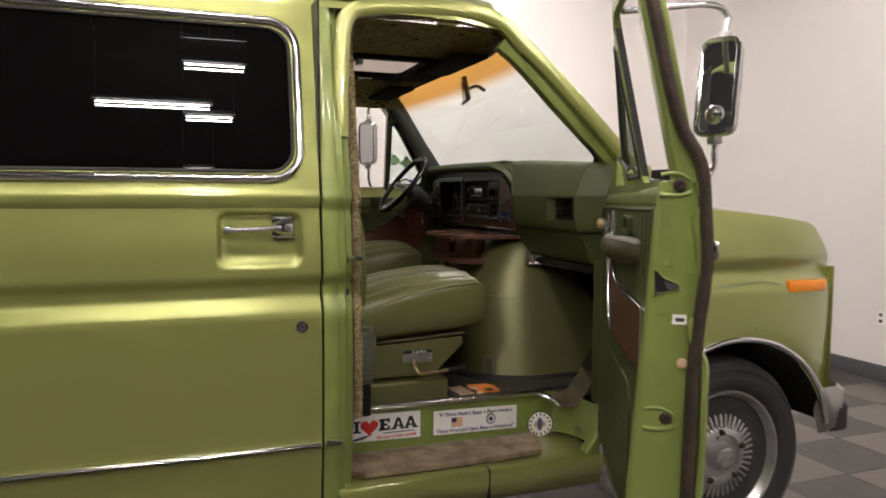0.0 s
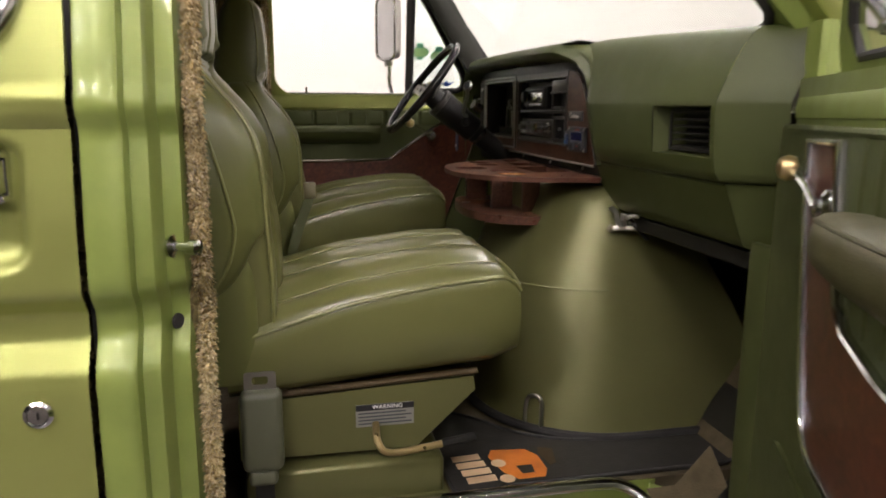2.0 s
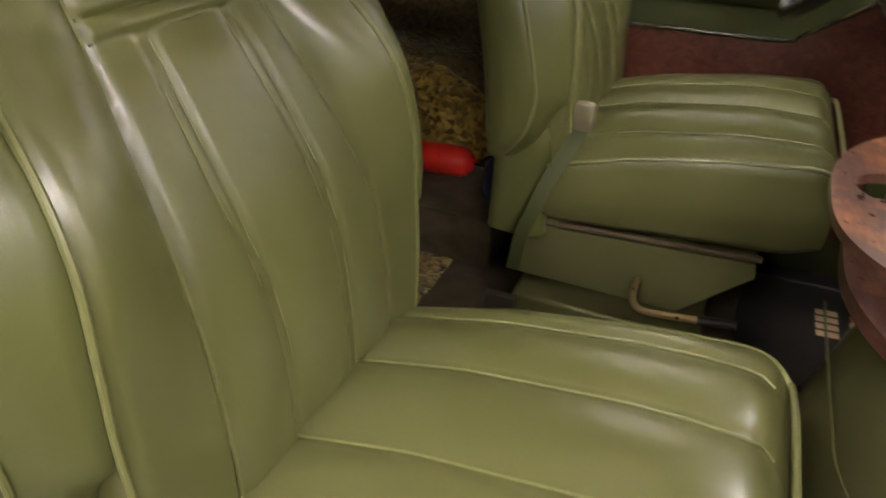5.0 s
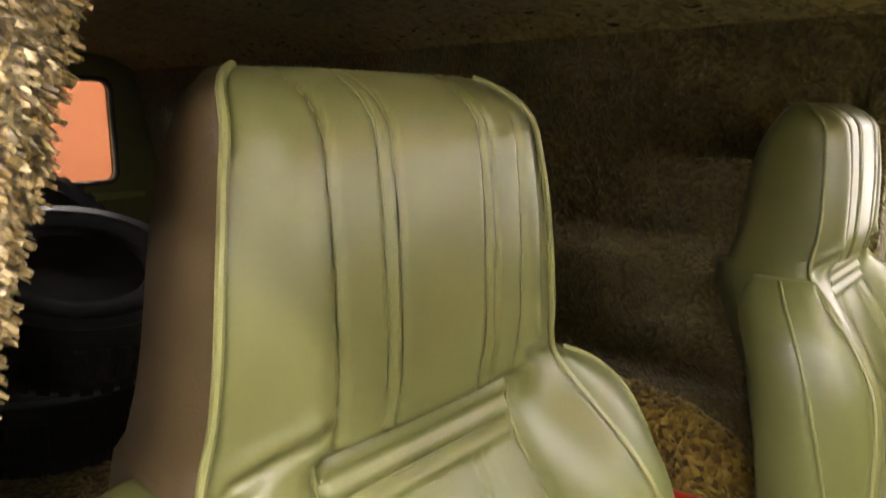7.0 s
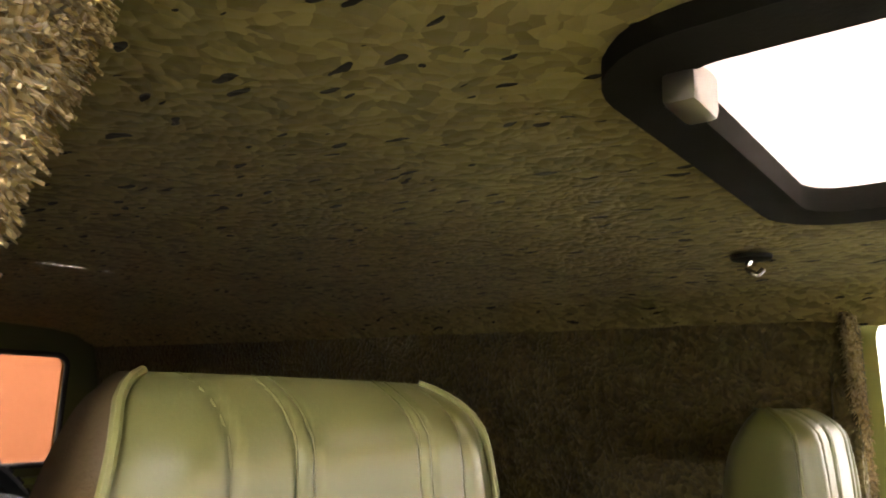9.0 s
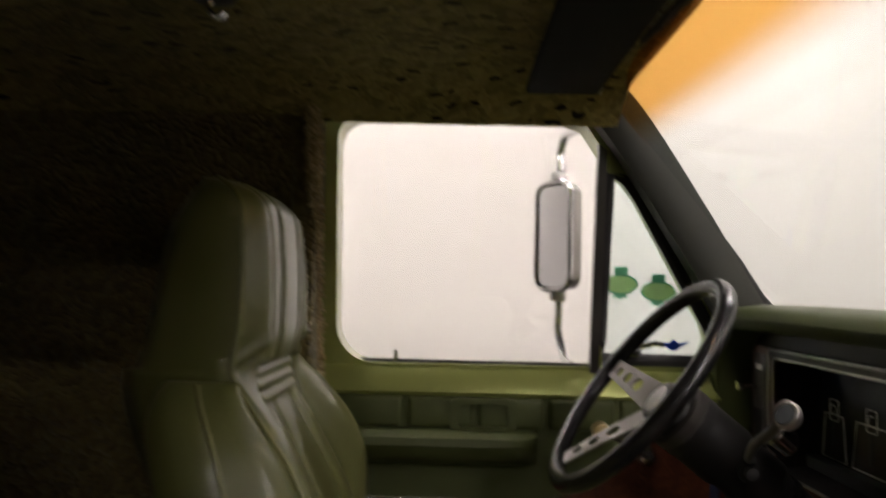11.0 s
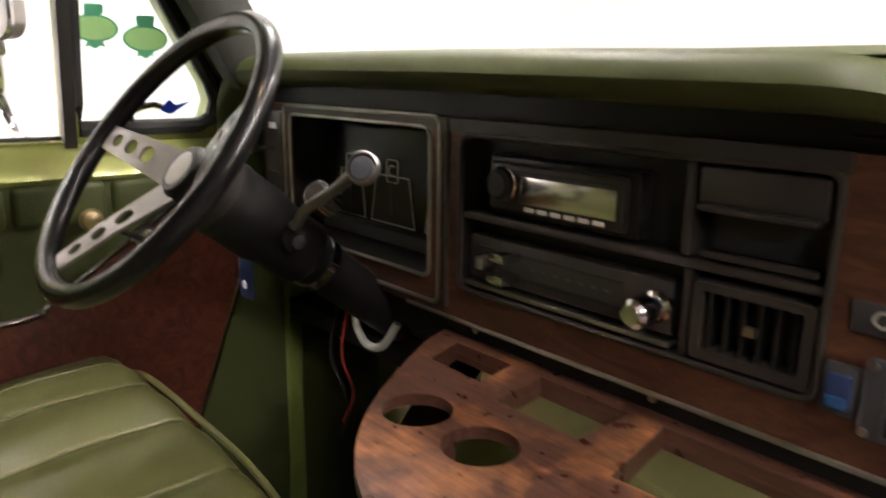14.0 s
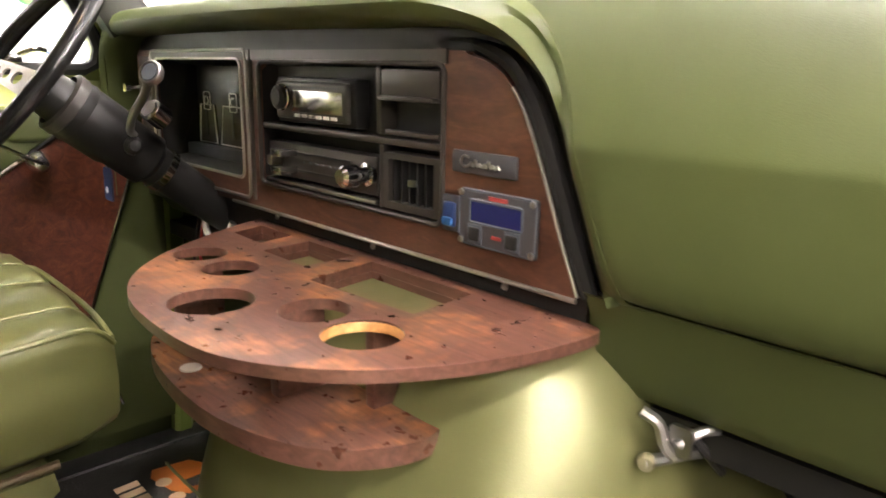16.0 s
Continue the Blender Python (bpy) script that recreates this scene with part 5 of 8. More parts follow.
part("front_fender", fender(), PAINT, VAN, "lime green front fender and bonnet")
part("nose", loft([[(2.21, y, z) for y in (-0.90, -0.4, 0.4, 0.9)] for z in (0.35, 1.0)], False, False), PAINT, VAN)
arch = [(WC.x + 0.53 * math.cos(a), side_y(0.206 + 0.53 * math.sin(a)) - 0.004, 0.206 + 0.53 * math.sin(a)) for a in [radians(14 + 152 * k / 30) for k in range(31)]]
part("arch_trim", tube(arch, 0.013, 10), CHROME, VAN, "chrome wheel arch lip")
part("wheel_well", loft([[(x, y, z) for x, _, z in arch] for y in (-0.99, -0.45)], False, False), BLACK, VAN)
part("wheel_well", loft([[(x, -0.45, z), (x, -0.45, 0.15)] for x, _, z in arch], False, False), BLACK, VAN)
ml = part("marker_lamp", box(1.822, 2.03, -1.024, -0.985, 0.914, 0.964, r=0.008), AMBER, VAN, "amber side marker lamp")
part("pinstripe", tube(smooth_line([(1.30, -1.012, 0.965), (1.45, -1.02, 0.945), (1.58, -1.02, 0.955), (1.68, -1.02, 0.968), (1.77, -1.02, 0.95)], 6), 0.0018, 6, flat=0.6), TEALINE, VAN)
part("pinstripe", tube(smooth_line([(1.38, -1.022, 0.93), (1.5, -1.022, 0.955), (1.62, -1.02, 0.962)], 6), 0.0014, 6, flat=0.6), TEALINE, VAN)
part("pinstripe", tube(smooth_line([(1.60, -1.03, 0.80), (1.66, -1.03, 0.775), (1.70, -1.03, 0.765)], 5), 0.0014, 6, flat=0.6), TEALINE, VAN)
bp = part("bumper", loft([[(x, y, 0.28), (x + 0.03, y - 0.01, 0.30), (x + 0.035, y - 0.012, 0.45), (x, y, 0.48), (x - 0.02, y + 0.01, 0.38)] for x, y in ((2.06, -0.985), (2.16, -0.98), (2.22, -0.93), (2.25, -0.6), (2.25, 0.9))]), STEEL, VAN, "dull steel front bumper")
part("bumper_end", box(2.12, 2.235, -0.992, -0.93, 0.275, 0.40, r=0.02, seg=3), RUBBER, bp, "black rubber bumper end")


def build_wheel(center, name, parent, R=0.405, w=0.25):
    """Wheel on an axle across the van, outer face towards -y: deep dish rim with many fins."""
    cx, cy, cz = center
    prof = [(0.275, 0.03), (0.29, 0.004), (0.315, -0.012), (0.36, -0.010), (0.395, 0.010), (0.414, 0.03), (0.42, 0.06), (0.42, w - 0.06), (0.414, w - 0.03), (0.39, w - 0.012), (0.30, w), (0.27, w - 0.02)]
    tyre = part(name, lathe([(r * R / 0.42, h) for r, h in prof], (cx, cy, cz), (0, 1, 0), 64), RUBBER, parent, "black tyre on a finned alloy rim")
    for r0 in (0.335, 0.372):
        part("sidewall_ring", lathe([(r0, -0.0125), (r0 + 0.003, -0.0145), (r0 + 0.006, -0.0125)], (cx, cy, cz), (0, 1, 0), 64, cap=False), RUBBER, tyre)
    part("rim", lathe([(0.278, 0.04), (0.287, 0.008), (0.284, -0.002), (0.276, -0.001), (0.262, 0.016), (0.250, 0.045), (0.236, 0.062), (0.226, 0.066), (0.222, 0.10), (0.10, 0.13), (0, 0.13)], (cx, cy, cz), (0, 1, 0), 64), WHEEL_ALLOY, tyre, "polished dished rim")
    n = 40
    for k in range(n):
        a = math.tau * k / n
        rad, tan = Vector((math.cos(a), 0, math.sin(a))), Vector((-math.sin(a), 0, math.cos(a)))
        rings = []
        for r, h, t, d in ((0.118, 0.020, 0.0045, 0.05), (0.17, 0.030, 0.0058, 0.045), (0.21, 0.046, 0.0068, 0.03), (0.230, 0.058, 0.0075, 0.012)):
            p = Vector((cx, cy + h, cz)) + rad * r
            rings.append([p - tan * t, p - tan * t * 0.5 - Vector((0, 0.004, 0)), p + tan * t * 0.5 - Vector((0, 0.004, 0)), p + tan * t, p + tan * t + Vector((0, d, 0)), p - tan * t + Vector((0, d, 0))])
        part("fin", loft(rings), WHEEL_ALLOY, tyre)
    part("hub", lathe([(0.124, 0.07), (0.124, 0.026), (0.116, 0.016), (0.098, 0.012), (0.092, 0.028), (0.062, 0.028), (0.058, 0.006), (0.050, -0.008), (0.030, -0.014), (0.0, -0.015)], (cx, cy, cz), (0, 1, 0), 40), WHEEL_ALLOY, tyre, "alloy hub with a centre cap")
    part("centre_cap", lathe([(0.052, -0.004), (0.048, -0.012), (0.030, -0.0165), (0.0, -0.018)], (cx, cy, cz), (0, 1, 0), 32), CHROME, tyre, "chrome centre cap")
    for k in range(5):
        a = math.tau * (k + 0.3) / 5
        part("lug_nut", lathe([(0.013, 0.03), (0.013, 0.004), (0.008, -0.004), (0, -0.004)], (cx + 0.107 * math.cos(a), cy, cz + 0.107 * math.sin(a)), (0, 1, 0), 6), BROWN_SEAL, tyre, "rusty lug nut")
    return tyre


build_wheel(WC, "front_wheel", VAN, 0.422)
build_wheel((-1.9, -0.965, 0.222), "rear_wheel", VAN, 0.422)


# ---- captain's chairs ----
SEAT_Y = -0.405
BANDS = (-0.195, -0.068, 0.068, 0.195)


def puff(y, bands, hw, h, sharp=0.35):
    """Soft bulge between the seams across a cushion."""
    edges = [-hw, *bands, hw]
    for a, b in zip(edges[:-1], edges[1:]):
        if a <= y <= b:
            k = (y - a) / (b - a)
            return h * (max(0.0, math.sin(math.pi * k)) ** 0.55)
    return 0.0


def cushion_mesh(x0, x1, cy):
    ny = 61
    rings, edge_l, edge_r, seams = [], [], [], [[] for _ in BANDS]
    stations = [0, 0.03, 0.08] + [0.08 + 0.78 * k / 16 for k in range(1, 17)] + [0.9, 0.93, 0.955, 0.975, 0.99, 1.0]
    for s in stations:
        x = x0 + (x1 - x0) * s
        welt = interp([(0, 0.848), (0.15, 0.875), (0.4, 0.918), (0.7, 0.948), (0.9, 0.958), (1.0, 0.955)], s)
        bot = interp([(0, 0.742), (0.5, 0.765), (0.9, 0.782), (1.0, 0.80)], s)
        crown = interp([(0, 0.055), (0.3, 0.05), (0.8, 0.036), (0.93, 0.026), (1.0, 0.0)], s)
        hw = 0.262 * (1 - 0.05 * max(0, (s - 0.85) / 0.15) ** 2)
        drop = 0.030 * max(0, (s - 0.93) / 0.07) ** 2
        ring = []
        for j in range(ny):
            v = -hw + 2 * hw * j / (ny - 1)
            k = abs(v) / hw
            z = welt - drop + crown * (1 - k ** 3) + puff(v * 0.262 / hw, BANDS, 0.262, 0.013) * (1 - max(0, (s - 0.95) / 0.05))
            ring.append((x, cy + v, z))
        side = [(x, cy + hw + 0.004, welt - drop - 0.02), (x, cy + hw + 0.008, (welt + bot) / 2), (x, cy + hw, bot + 0.02), (x, cy + hw - 0.02, bot)]
        other = [(x, cy - hw + 0.02, bot), (x, cy - hw, bot + 0.02), (x, cy - hw - 0.008, (welt + bot) / 2), (x, cy - hw - 0.004, welt - drop - 0.02)]
        rings.append(ring + side + other)
        edge_l.append(Vector((x, cy - hw, welt - drop + 0.003)))
        edge_r.append(Vector((x, cy + hw, welt - drop + 0.003)))
        for q, b in enumerate(BANDS):
            bb = b * hw / 0.262
            seams[q].append(Vector((x, cy + bb, welt - drop + crown * (1 - (abs(bb) / hw) ** 3) + 0.003)))
    bm = loft(rings)
    return bm, edge_l, edge_r, seams


def curve(table, t):
    """Smooth curve through the rows of a table."""
    if t <= table[0][0] or t >= table[-1][0]:
        return table[0][1] if t <= table[0][0] else table[-1][1]
    i = max(k for k in range(len(table) - 1) if table[k][0] <= t)
    (a, va), (b, vb) = table[i], table[i + 1]
    m0 = (vb - table[i - 1][1]) / (b - table[i - 1][0]) if i > 0 else (vb - va) / (b - a)
    m1 = (table[i + 2][1] - va) / (table[i + 2][0] - a) if i + 2 < len(table) else (vb - va) / (b - a)
    h, k = b - a, (t - a) / (b - a)
    return (2 * k ** 3 - 3 * k * k + 1) * va + (k ** 3 - 2 * k * k + k) * h * m0 + (3 * k * k - 2 * k ** 3) * vb + (k ** 3 - k * k) * h * m1


def ease(a, b, t):
    k = max(0.0, min(1.0, (t - a) / (b - a)))
    return k * k * (3 - 2 * k)


# backrest by height: front face in the middle, half width, half width of the pleated panel, rise of the side bolsters, thickness
BACK_X = [(0.78, 0.125), (0.90, 0.128), (1.00, 0.126), (1.09, 0.115), (1.16, 0.094), (1.23, 0.060), (1.30, 0.022), (1.34, 0.002), (1.37, -0.009), (1.395, -0.012)]
HEAD_X = [(1.37, 0.006), (1.395, 0.004), (1.45, 0.012), (1.55, 0.010), (1.64, 0.0), (1.67, -0.004)]
BACK_HW = [(0.79, 0.236), (0.90, 0.250), (1.05, 0.260), (1.17, 0.255), (1.29, 0.232), (1.36, 0.211), (1.40, 0.199), (1.46, 0.188), (1.55, 0.177), (1.62, 0.165), (1.645, 0.156), (1.658, 0.142), (1.664, 0.128)]
PANEL_HW = [(0.79, 0.152), (1.09, 0.151), (1.23, 0.135), (1.34, 0.114), (1.40, 0.117)]
PLEAT = [(0.79, 0.055), (1.08, 0.060), (1.20, 0.066), (1.335, 0.055)]
BOLSTER = [(0.79, 0.0), (1.00, 0.0), (1.09, 0.006), (1.17, 0.028), (1.23, 0.047), (1.29, 0.048), (1.35, 0.027), (1.395, 0.012)]
WING_X = [(0.935, -0.02), (0.97, 0.015), (1.02, 0.045), (1.065, 0.056), (1.09, 0.058), (1.21, 0.030), (1.30, -0.002), (1.385, -0.045)]
WING_REAR = [(0.935, -0.035), (1.1, -0.042), (1.25, -0.07), (1.385, -0.115)]
WING_Y = [(0.935, 0.285), (1.0, 0.305), (1.1, 0.315), (1.22, 0.312), (1.30, 0.298), (1.36, 0.275), (1.385, 0.255)]
BACK_TH = [(0.79, 0.13), (1.1, 0.17), (1.3, 0.165), (1.42, 0.16), (1.55, 0.145), (1.60, 0.13), (1.63, 0.108), (1.648, 0.08), (1.658, 0.055), (1.664, 0.03)]


def welt(d, gap=0.0065):
    """A sewn double seam: two fine grooves with a raised strip between them."""
    return -0.0045 * math.exp(-((abs(d) - gap) / 0.0026) ** 2) + 0.0022 * math.exp(-(d / 0.004) ** 2)


def lower_x(u, z, hw):
    inner = curve(PANEL_HW, z)
    x = curve(BACK_X, z)
    if u < inner:
        if z > 1.338:
            x += 0.0065 * abs(math.sin(math.pi * (z - 1.338) / 0.0183)) ** 0.7 * (1 - ease(inner - 0.01, inner, u))
        else:
            s = curve(PLEAT, z)
            k = u / s if u < s else (u - s) / (inner - s)
            x += 0.011 * math.sqrt(max(0.0, math.sin(math.pi * (0.5 + 0.5 * k if u < s else k)))) * (1 - ease(1.30, 1.338, z) * 0.6) + welt(u - s)
        return x - 0.006 * math.exp(-((u - inner) / 0.004) ** 2)
    k = (u - inner) / (hw - inner)
    return x + curve(BOLSTER, z) * math.sin(math.pi / 2 * min(1.0, k / 0.8)) ** 0.75 - 0.010 * ease(0.86, 1.0, k) - 0.006 * math.exp(-((u - inner) / 0.004) ** 2)


def head_x(u, z, hw):
    k = u / hw
    x = curve(HEAD_X, z) + 0.006 * math.cos(min(1.0, u / 0.106) * math.pi / 2) - 0.026 * ease(0.62, 1.05, k) * (0.5 + 0.5 * k)
    x += welt(u - 0.056) * 0.85 - 0.005 * math.exp(-((u - 0.106) / 0.0032) ** 2) + 0.004 * math.exp(-((u - 0.130) / 0.016) ** 2)
    return x


def front_x(v, z, hw):
    """Front face of the backrest: pleated panel and bolsters below, head part above, creased where they meet."""
    u = abs(v)
    inner = curve(PANEL_HW, z)
    side = ease(inner - 0.006, inner + 0.02, u)
    w = ease(1.388, 1.404, z) * (1 - side) + ease(1.345, 1.425, z) * side
    x = lower_x(u, min(z, 1.394), hw) * (1 - w) + head_x(u, max(z, 1.372), hw) * w
    d = z - (1.424 - 0.40 * (u - 0.117))
    dent = ease(0.112, 0.13, u) * (1 - ease(0.17, 0.20, u))
    return x + dent * (-0.008 * math.exp(-((d + 0.004) / 0.007) ** 2) + 0.005 * math.exp(-((d - 0.012) / 0.009) ** 2))


def core_ring(z, hw, th):
    front = [(front_x(-hw + 2 * hw * j / 96, z, hw), -hw + 2 * hw * j / 96, z) for j in range(97)]
    x0 = curve(BACK_X, z) if z < 1.395 else curve(HEAD_X, z)
    b = front[0][0]
    back = [(b - 0.02, hw + 0.003, z), (b - (b - x0 + th) * 0.75, hw - 0.002, z), (x0 - th, hw * 0.82, z), (x0 - th - 0.008, 0, z), (x0 - th, -hw * 0.82, z), (b - (b - x0 + th) * 0.75, -hw + 0.002, z), (b - 0.02, -hw - 0.003, z)]
    return front + back


def captain_chair(name, label, cy):
    st = thing(name, (0.3, cy, FL + 0.09), label, "seat", "captain's chairs")
    bm, el, er, seams = cushion_mesh(0.03, 0.617, cy)
    cu = part("cushion", bm, VINYL, st, "pleated green vinyl seat cushion", angle=60)
    for e in (el, er):
        part("piping", tube(e, 0.0045, 8), PIPING, cu)
    part("piping", tube([(0.616, y, 0.93 + 0.028 * (1 - (abs(y - cy) / 0.26) ** 4)) for y in [cy - 0.245 + 0.49 * k / 12 for k in range(13)]], 0.0045, 8), PIPING, cu)
    for s in seams:
        part("seam", tube([p + Vector((0, 0, 0.003)) for p in s[1:-3]], 0.0017, 6), PIPING, cu)
    # backrest core: lower pleated panel between bolsters, cross band, head part
    rings, fl, fr = [], [], []
    zs = [0.79 + 0.015 * k for k in range(36)] + [1.328 + 0.004 * k for k in range(28)] + [1.446 + 0.013 * k for k in range(13)] + [1.615, 1.627, 1.639, 1.648, 1.655, 1.660, 1.664]
    for z in zs:
        hw, th = curve(BACK_HW, z), curve(BACK_TH, z)
        top = max(0.0, (z - 1.612) / 0.052)
        rings.append([(x - 0.045 * min(1, top) ** 2.5, cy + y, zz) for x, y, zz in core_ring(z, hw, th)])
        fl.append(Vector((rings[-1][0][0] + 0.003, cy - hw, z)))
        fr.append(Vector((rings[-1][96][0] + 0.003, cy + hw, z)))
    bm = loft(rings)
    bmesh.ops.recalc_face_normals(bm, faces=bm.faces)
    for k, f in enumerate(bm.faces):
        if k < 104 * (len(zs) - 1) and k % 104 in (96, 97, 98, 101, 102, 103) and zs[k // 104] > 1.24:
            f.material_index = 1
    bk = part("backrest", bm, [VINYL, SEAT_BACK], st, "high pleated green vinyl backrest with headrest", angle=60)
    for e in (fl[2:], fr[2:]):
        part("piping", tube(e, 0.0036, 8), PIPING, bk)
    for sd in (-1, 1):
        for off in (-0.0065, 0.0065):
            part("seam", tube([(front_x(sd * curve(PLEAT, z) + off, z, curve(BACK_HW, z)) + 0.0012, cy + sd * curve(PLEAT, z) + off, z) for z in [0.85 + 0.02 * k for k in range(25)]], 0.0012, 6), PIPING, bk)
        line = [(front_x(sd * curve(PANEL_HW, z), z, curve(BACK_HW, z)) + 0.003, cy + sd * curve(PANEL_HW, z), z) for z in [0.85 + 0.02 * k for k in range(28)]]
        part("seam", tube(line, 0.0026, 6), PIPING, bk)
        for b in (0.0495, 0.0625, 0.106):
            line = []
            for z, rg in zip(zs, rings):
                half = (rg[96][1] - rg[0][1]) / 2
                j = round((sd * b + half) / (2 * half) * 96)
                if z > 1.43 and 3 < j < 93:
                    line.append(Vector((rg[j][0] + 0.0006, cy + sd * b, rg[j][2])))
            part("seam", tube(line, 0.0011, 6), VINYL, bk)
    for z in (1.338, 1.356, 1.3745):
        part("seam", tube([(front_x(v, z, curve(BACK_HW, z)) + 0.001, cy + v, z) for v in (-0.11, -0.05, 0, 0.05, 0.11)], 0.0013, 6), VINYL, bk)
    # side wings
    for s in (-1, 1):
        rings, wl = [], []
        for k in range(39):
            z = 0.935 + 0.45 * (0.5 - 0.5 * math.cos(math.pi * k / 38))
            hw, xo, out = curve(BACK_HW, z), curve(WING_X, z) + (0.02 if s > 0 else 0.0), curve(WING_Y, z) + (0.03 if s > 0 else 0.0)
            xp = min(curve(BACK_X, z) + curve(BOLSTER, z) - 0.008, xo + 0.034 + 0.05 * ease(1.03, 1.12, z))
            e = math.sqrt(max(0.02, 1 - max(0.0, (z - 1.31) / 0.076) ** 2)) if z > 1.31 else 1.0
            e = e if z > 0.975 else math.sqrt(max(0.02, 1 - ((0.975 - z) / 0.041) ** 2))
            th, tip = (xo - curve(WING_REAR, z)) * (0.45 + 0.55 * e), hw - 0.012 + (out - hw + 0.012) * (0.35 + 0.65 * e)
            xo -= 0.015 * (1 - e)
            flat = [(xp - 0.012, hw - 0.014), (xp - 0.001, hw + 0.004), (xp * 0.86 + xo * 0.14 + 0.003, hw + 0.3 * (tip - hw)), (xp * 0.5 + xo * 0.5 + 0.004, hw + 0.68 * (tip - hw)), (xo + 0.006, tip - 0.006), (xo, tip), (xo - 0.012, tip + 0.003), (xo - th * 0.5, tip + 0.007), (xo - th * 0.9, tip + 0.001), (xo - th, tip - 0.012), (xo - th, hw), (xo - th + 0.01, hw - 0.014)]
            rings.append([(x, cy + s * y, z) for x, y in flat])
            wl.append(Vector((xo + 0.003, cy + s * (tip - 0.001), z)))
        wg = part("wing", loft(rings), VINYL_SIDE, st, "padded green vinyl side wing", angle=60)
        part("piping", tube(wl[2:-2], 0.0034, 8), PIPING, wg)
        rings = []
        for k in range(13):
            z = 0.775 + 0.285 * k / 12
            e = max(0.15, 1 - ((z - 0.97) / 0.09) ** 2) ** 0.5 if z > 0.97 else 1.0
            rings.append([(curve(BACK_X, z) - 0.096 + 0.062 * (0.7 + 0.3 * e) * math.copysign(abs(math.cos(a)) ** 0.6, math.cos(a)), cy + s * 0.236 + 0.036 * e * math.copysign(abs(math.sin(a)) ** 0.6, math.sin(a)), z) for a in [math.tau * q / 16 for q in range(16)]])
        part("hip_panel", loft(rings), VINYL_SIDE, st, "green vinyl panel below the side wing", angle=60)
    # pedestal
    ped = [(0.045, 0.602), (0.40, 0.598), (0.527, 0.715), (0.522, 0.745), (0.045, 0.722)]
    pd = part("seat_base", plate([ped], lambda u, v, w: (u, cy + w, v), -0.235, 0.235), INNER, st, "green steel seat pedestal")
    for s in (-1, 1):
        part("rail", tube([(0.05, cy + s * 0.235, 0.733), (0.53, cy + s * 0.235, 0.757)], 0.007, 8, flat=1.0), SEAT_BACK, pd, "dull brown seat rail")
    hd = part("adjust_lever", tube(smooth_line([(0.315, cy - 0.24, 0.66), (0.315, cy - 0.275, 0.635), (0.335, cy - 0.285, 0.615), (0.40, cy - 0.285, 0.618), (0.50, cy - 0.285, 0.632)], 5), 0.0075, 8), BRASS, pd, "bent metal seat lever")
    part("lever_grip", tube([(0.445, cy - 0.285, 0.624), (0.515, cy - 0.285, 0.634)], 0.0095, 8), BLACK, hd)
    lb = part("label", box(0.275, 0.395, cy - 0.2365, cy - 0.235, 0.652, 0.70), PALE_LABEL, pd, "silver warning label")
    part("label_band", box(0.275, 0.395, cy - 0.2372, cy - 0.2365, 0.687, 0.70), INK, lb)
    words("WARNING", 0.013, WHITE, lb, Matrix.Translation((0.34, cy - 0.2375, 0.6935)) @ Matrix.Rotation(radians(90), 4, "X"))
    for k in range(4):
        part("print_line", box(0.28, 0.39 - 0.012 * (k % 2), cy - 0.2369, cy - 0.2365, 0.657 + 0.0075 * k, 0.660 + 0.0075 * k), GREY, lb)
    return st


SEAT = captain_chair("captain_chair", "green vinyl captain's chair with high back and headrest, passenger side", SEAT_Y)
SEAT_D = copy_thing(SEAT, Matrix.Translation((0.3 + 0.065, SEAT_Y + 1.015, FL + 0.11)))
for ob in list(SEAT_D.children_recursive):
    if ob.name.startswith(("label", "print_line", "lettering")):
        bpy.data.objects.remove(ob)
for ob in SEAT_D.children:
    if ob.name.startswith(("cushion", "seat_base")):
        ob.location.z += 0.028
    else:
        ob.location.z -= 0.034
        ob.location.x += 0.022
# Driver backrest sides turn green here; the passenger's keep the brown.
for ob in SEAT_D.children:
    if ob.name.startswith("backrest"):
        ob.data = ob.data.copy()
        ob.data.materials[1] = VINYL_SIDE
tagged(SEAT_D, "green vinyl captain's chair with high back behind the steering wheel")


def plinth(cx, cy, h=0.09):
    pl = tagged(part("seat_riser", box(cx - 0.2, cx + 0.2, cy - 0.255, cy + 0.255, FL, FL + h, r=0.012, seg=3), INNER, None), "green steel riser box under the seat", "seat riser", "seat risers")
    part("base_lip", box(cx - 0.21, cx + 0.21, cy - 0.262, cy + 0.262, FL, FL + 0.012, r=0.004), INNER, pl)
    return pl


plinth(0.255, SEAT_Y - 0.01)
plinth(0.32, SEAT_Y + 1.015, 0.11)

# seat belts
b1 = thing("seat_belt", (0.09, -0.765, FL), "green seat belt retractor cover with a metal tongue", "seat belt", "seat belts")
part("cover", box(0.058, 0.132, -0.785, -0.745, 0.645, 0.80, r=0.014, seg=3), BELT_PLASTIC, b1, "green plastic retractor cover")
part("cover_foot", box(0.068, 0.120, -0.778, -0.735, 0.615, 0.65, r=0.010, seg=3), BELT_PLASTIC, b1)
part("tongue", plate([rrect(0.066, 0.122, 0.79, 0.832, 0.006), rrect(0.080, 0.108, 0.808, 0.824, 0.005)], lambda u, v, w: (u, -0.766 + w, v), 0, 0.004), STEEL, b1, "steel belt tongue")
part("strap", box(0.078, 0.112, -0.765, -0.757, FL, 0.625), BLACK, b1, "black belt strap")
b2 = thing("seat_belt", (0.16, 0.27, FL), "olive seat belt buckle beside the driver seat", "seat belt", "seat belts")
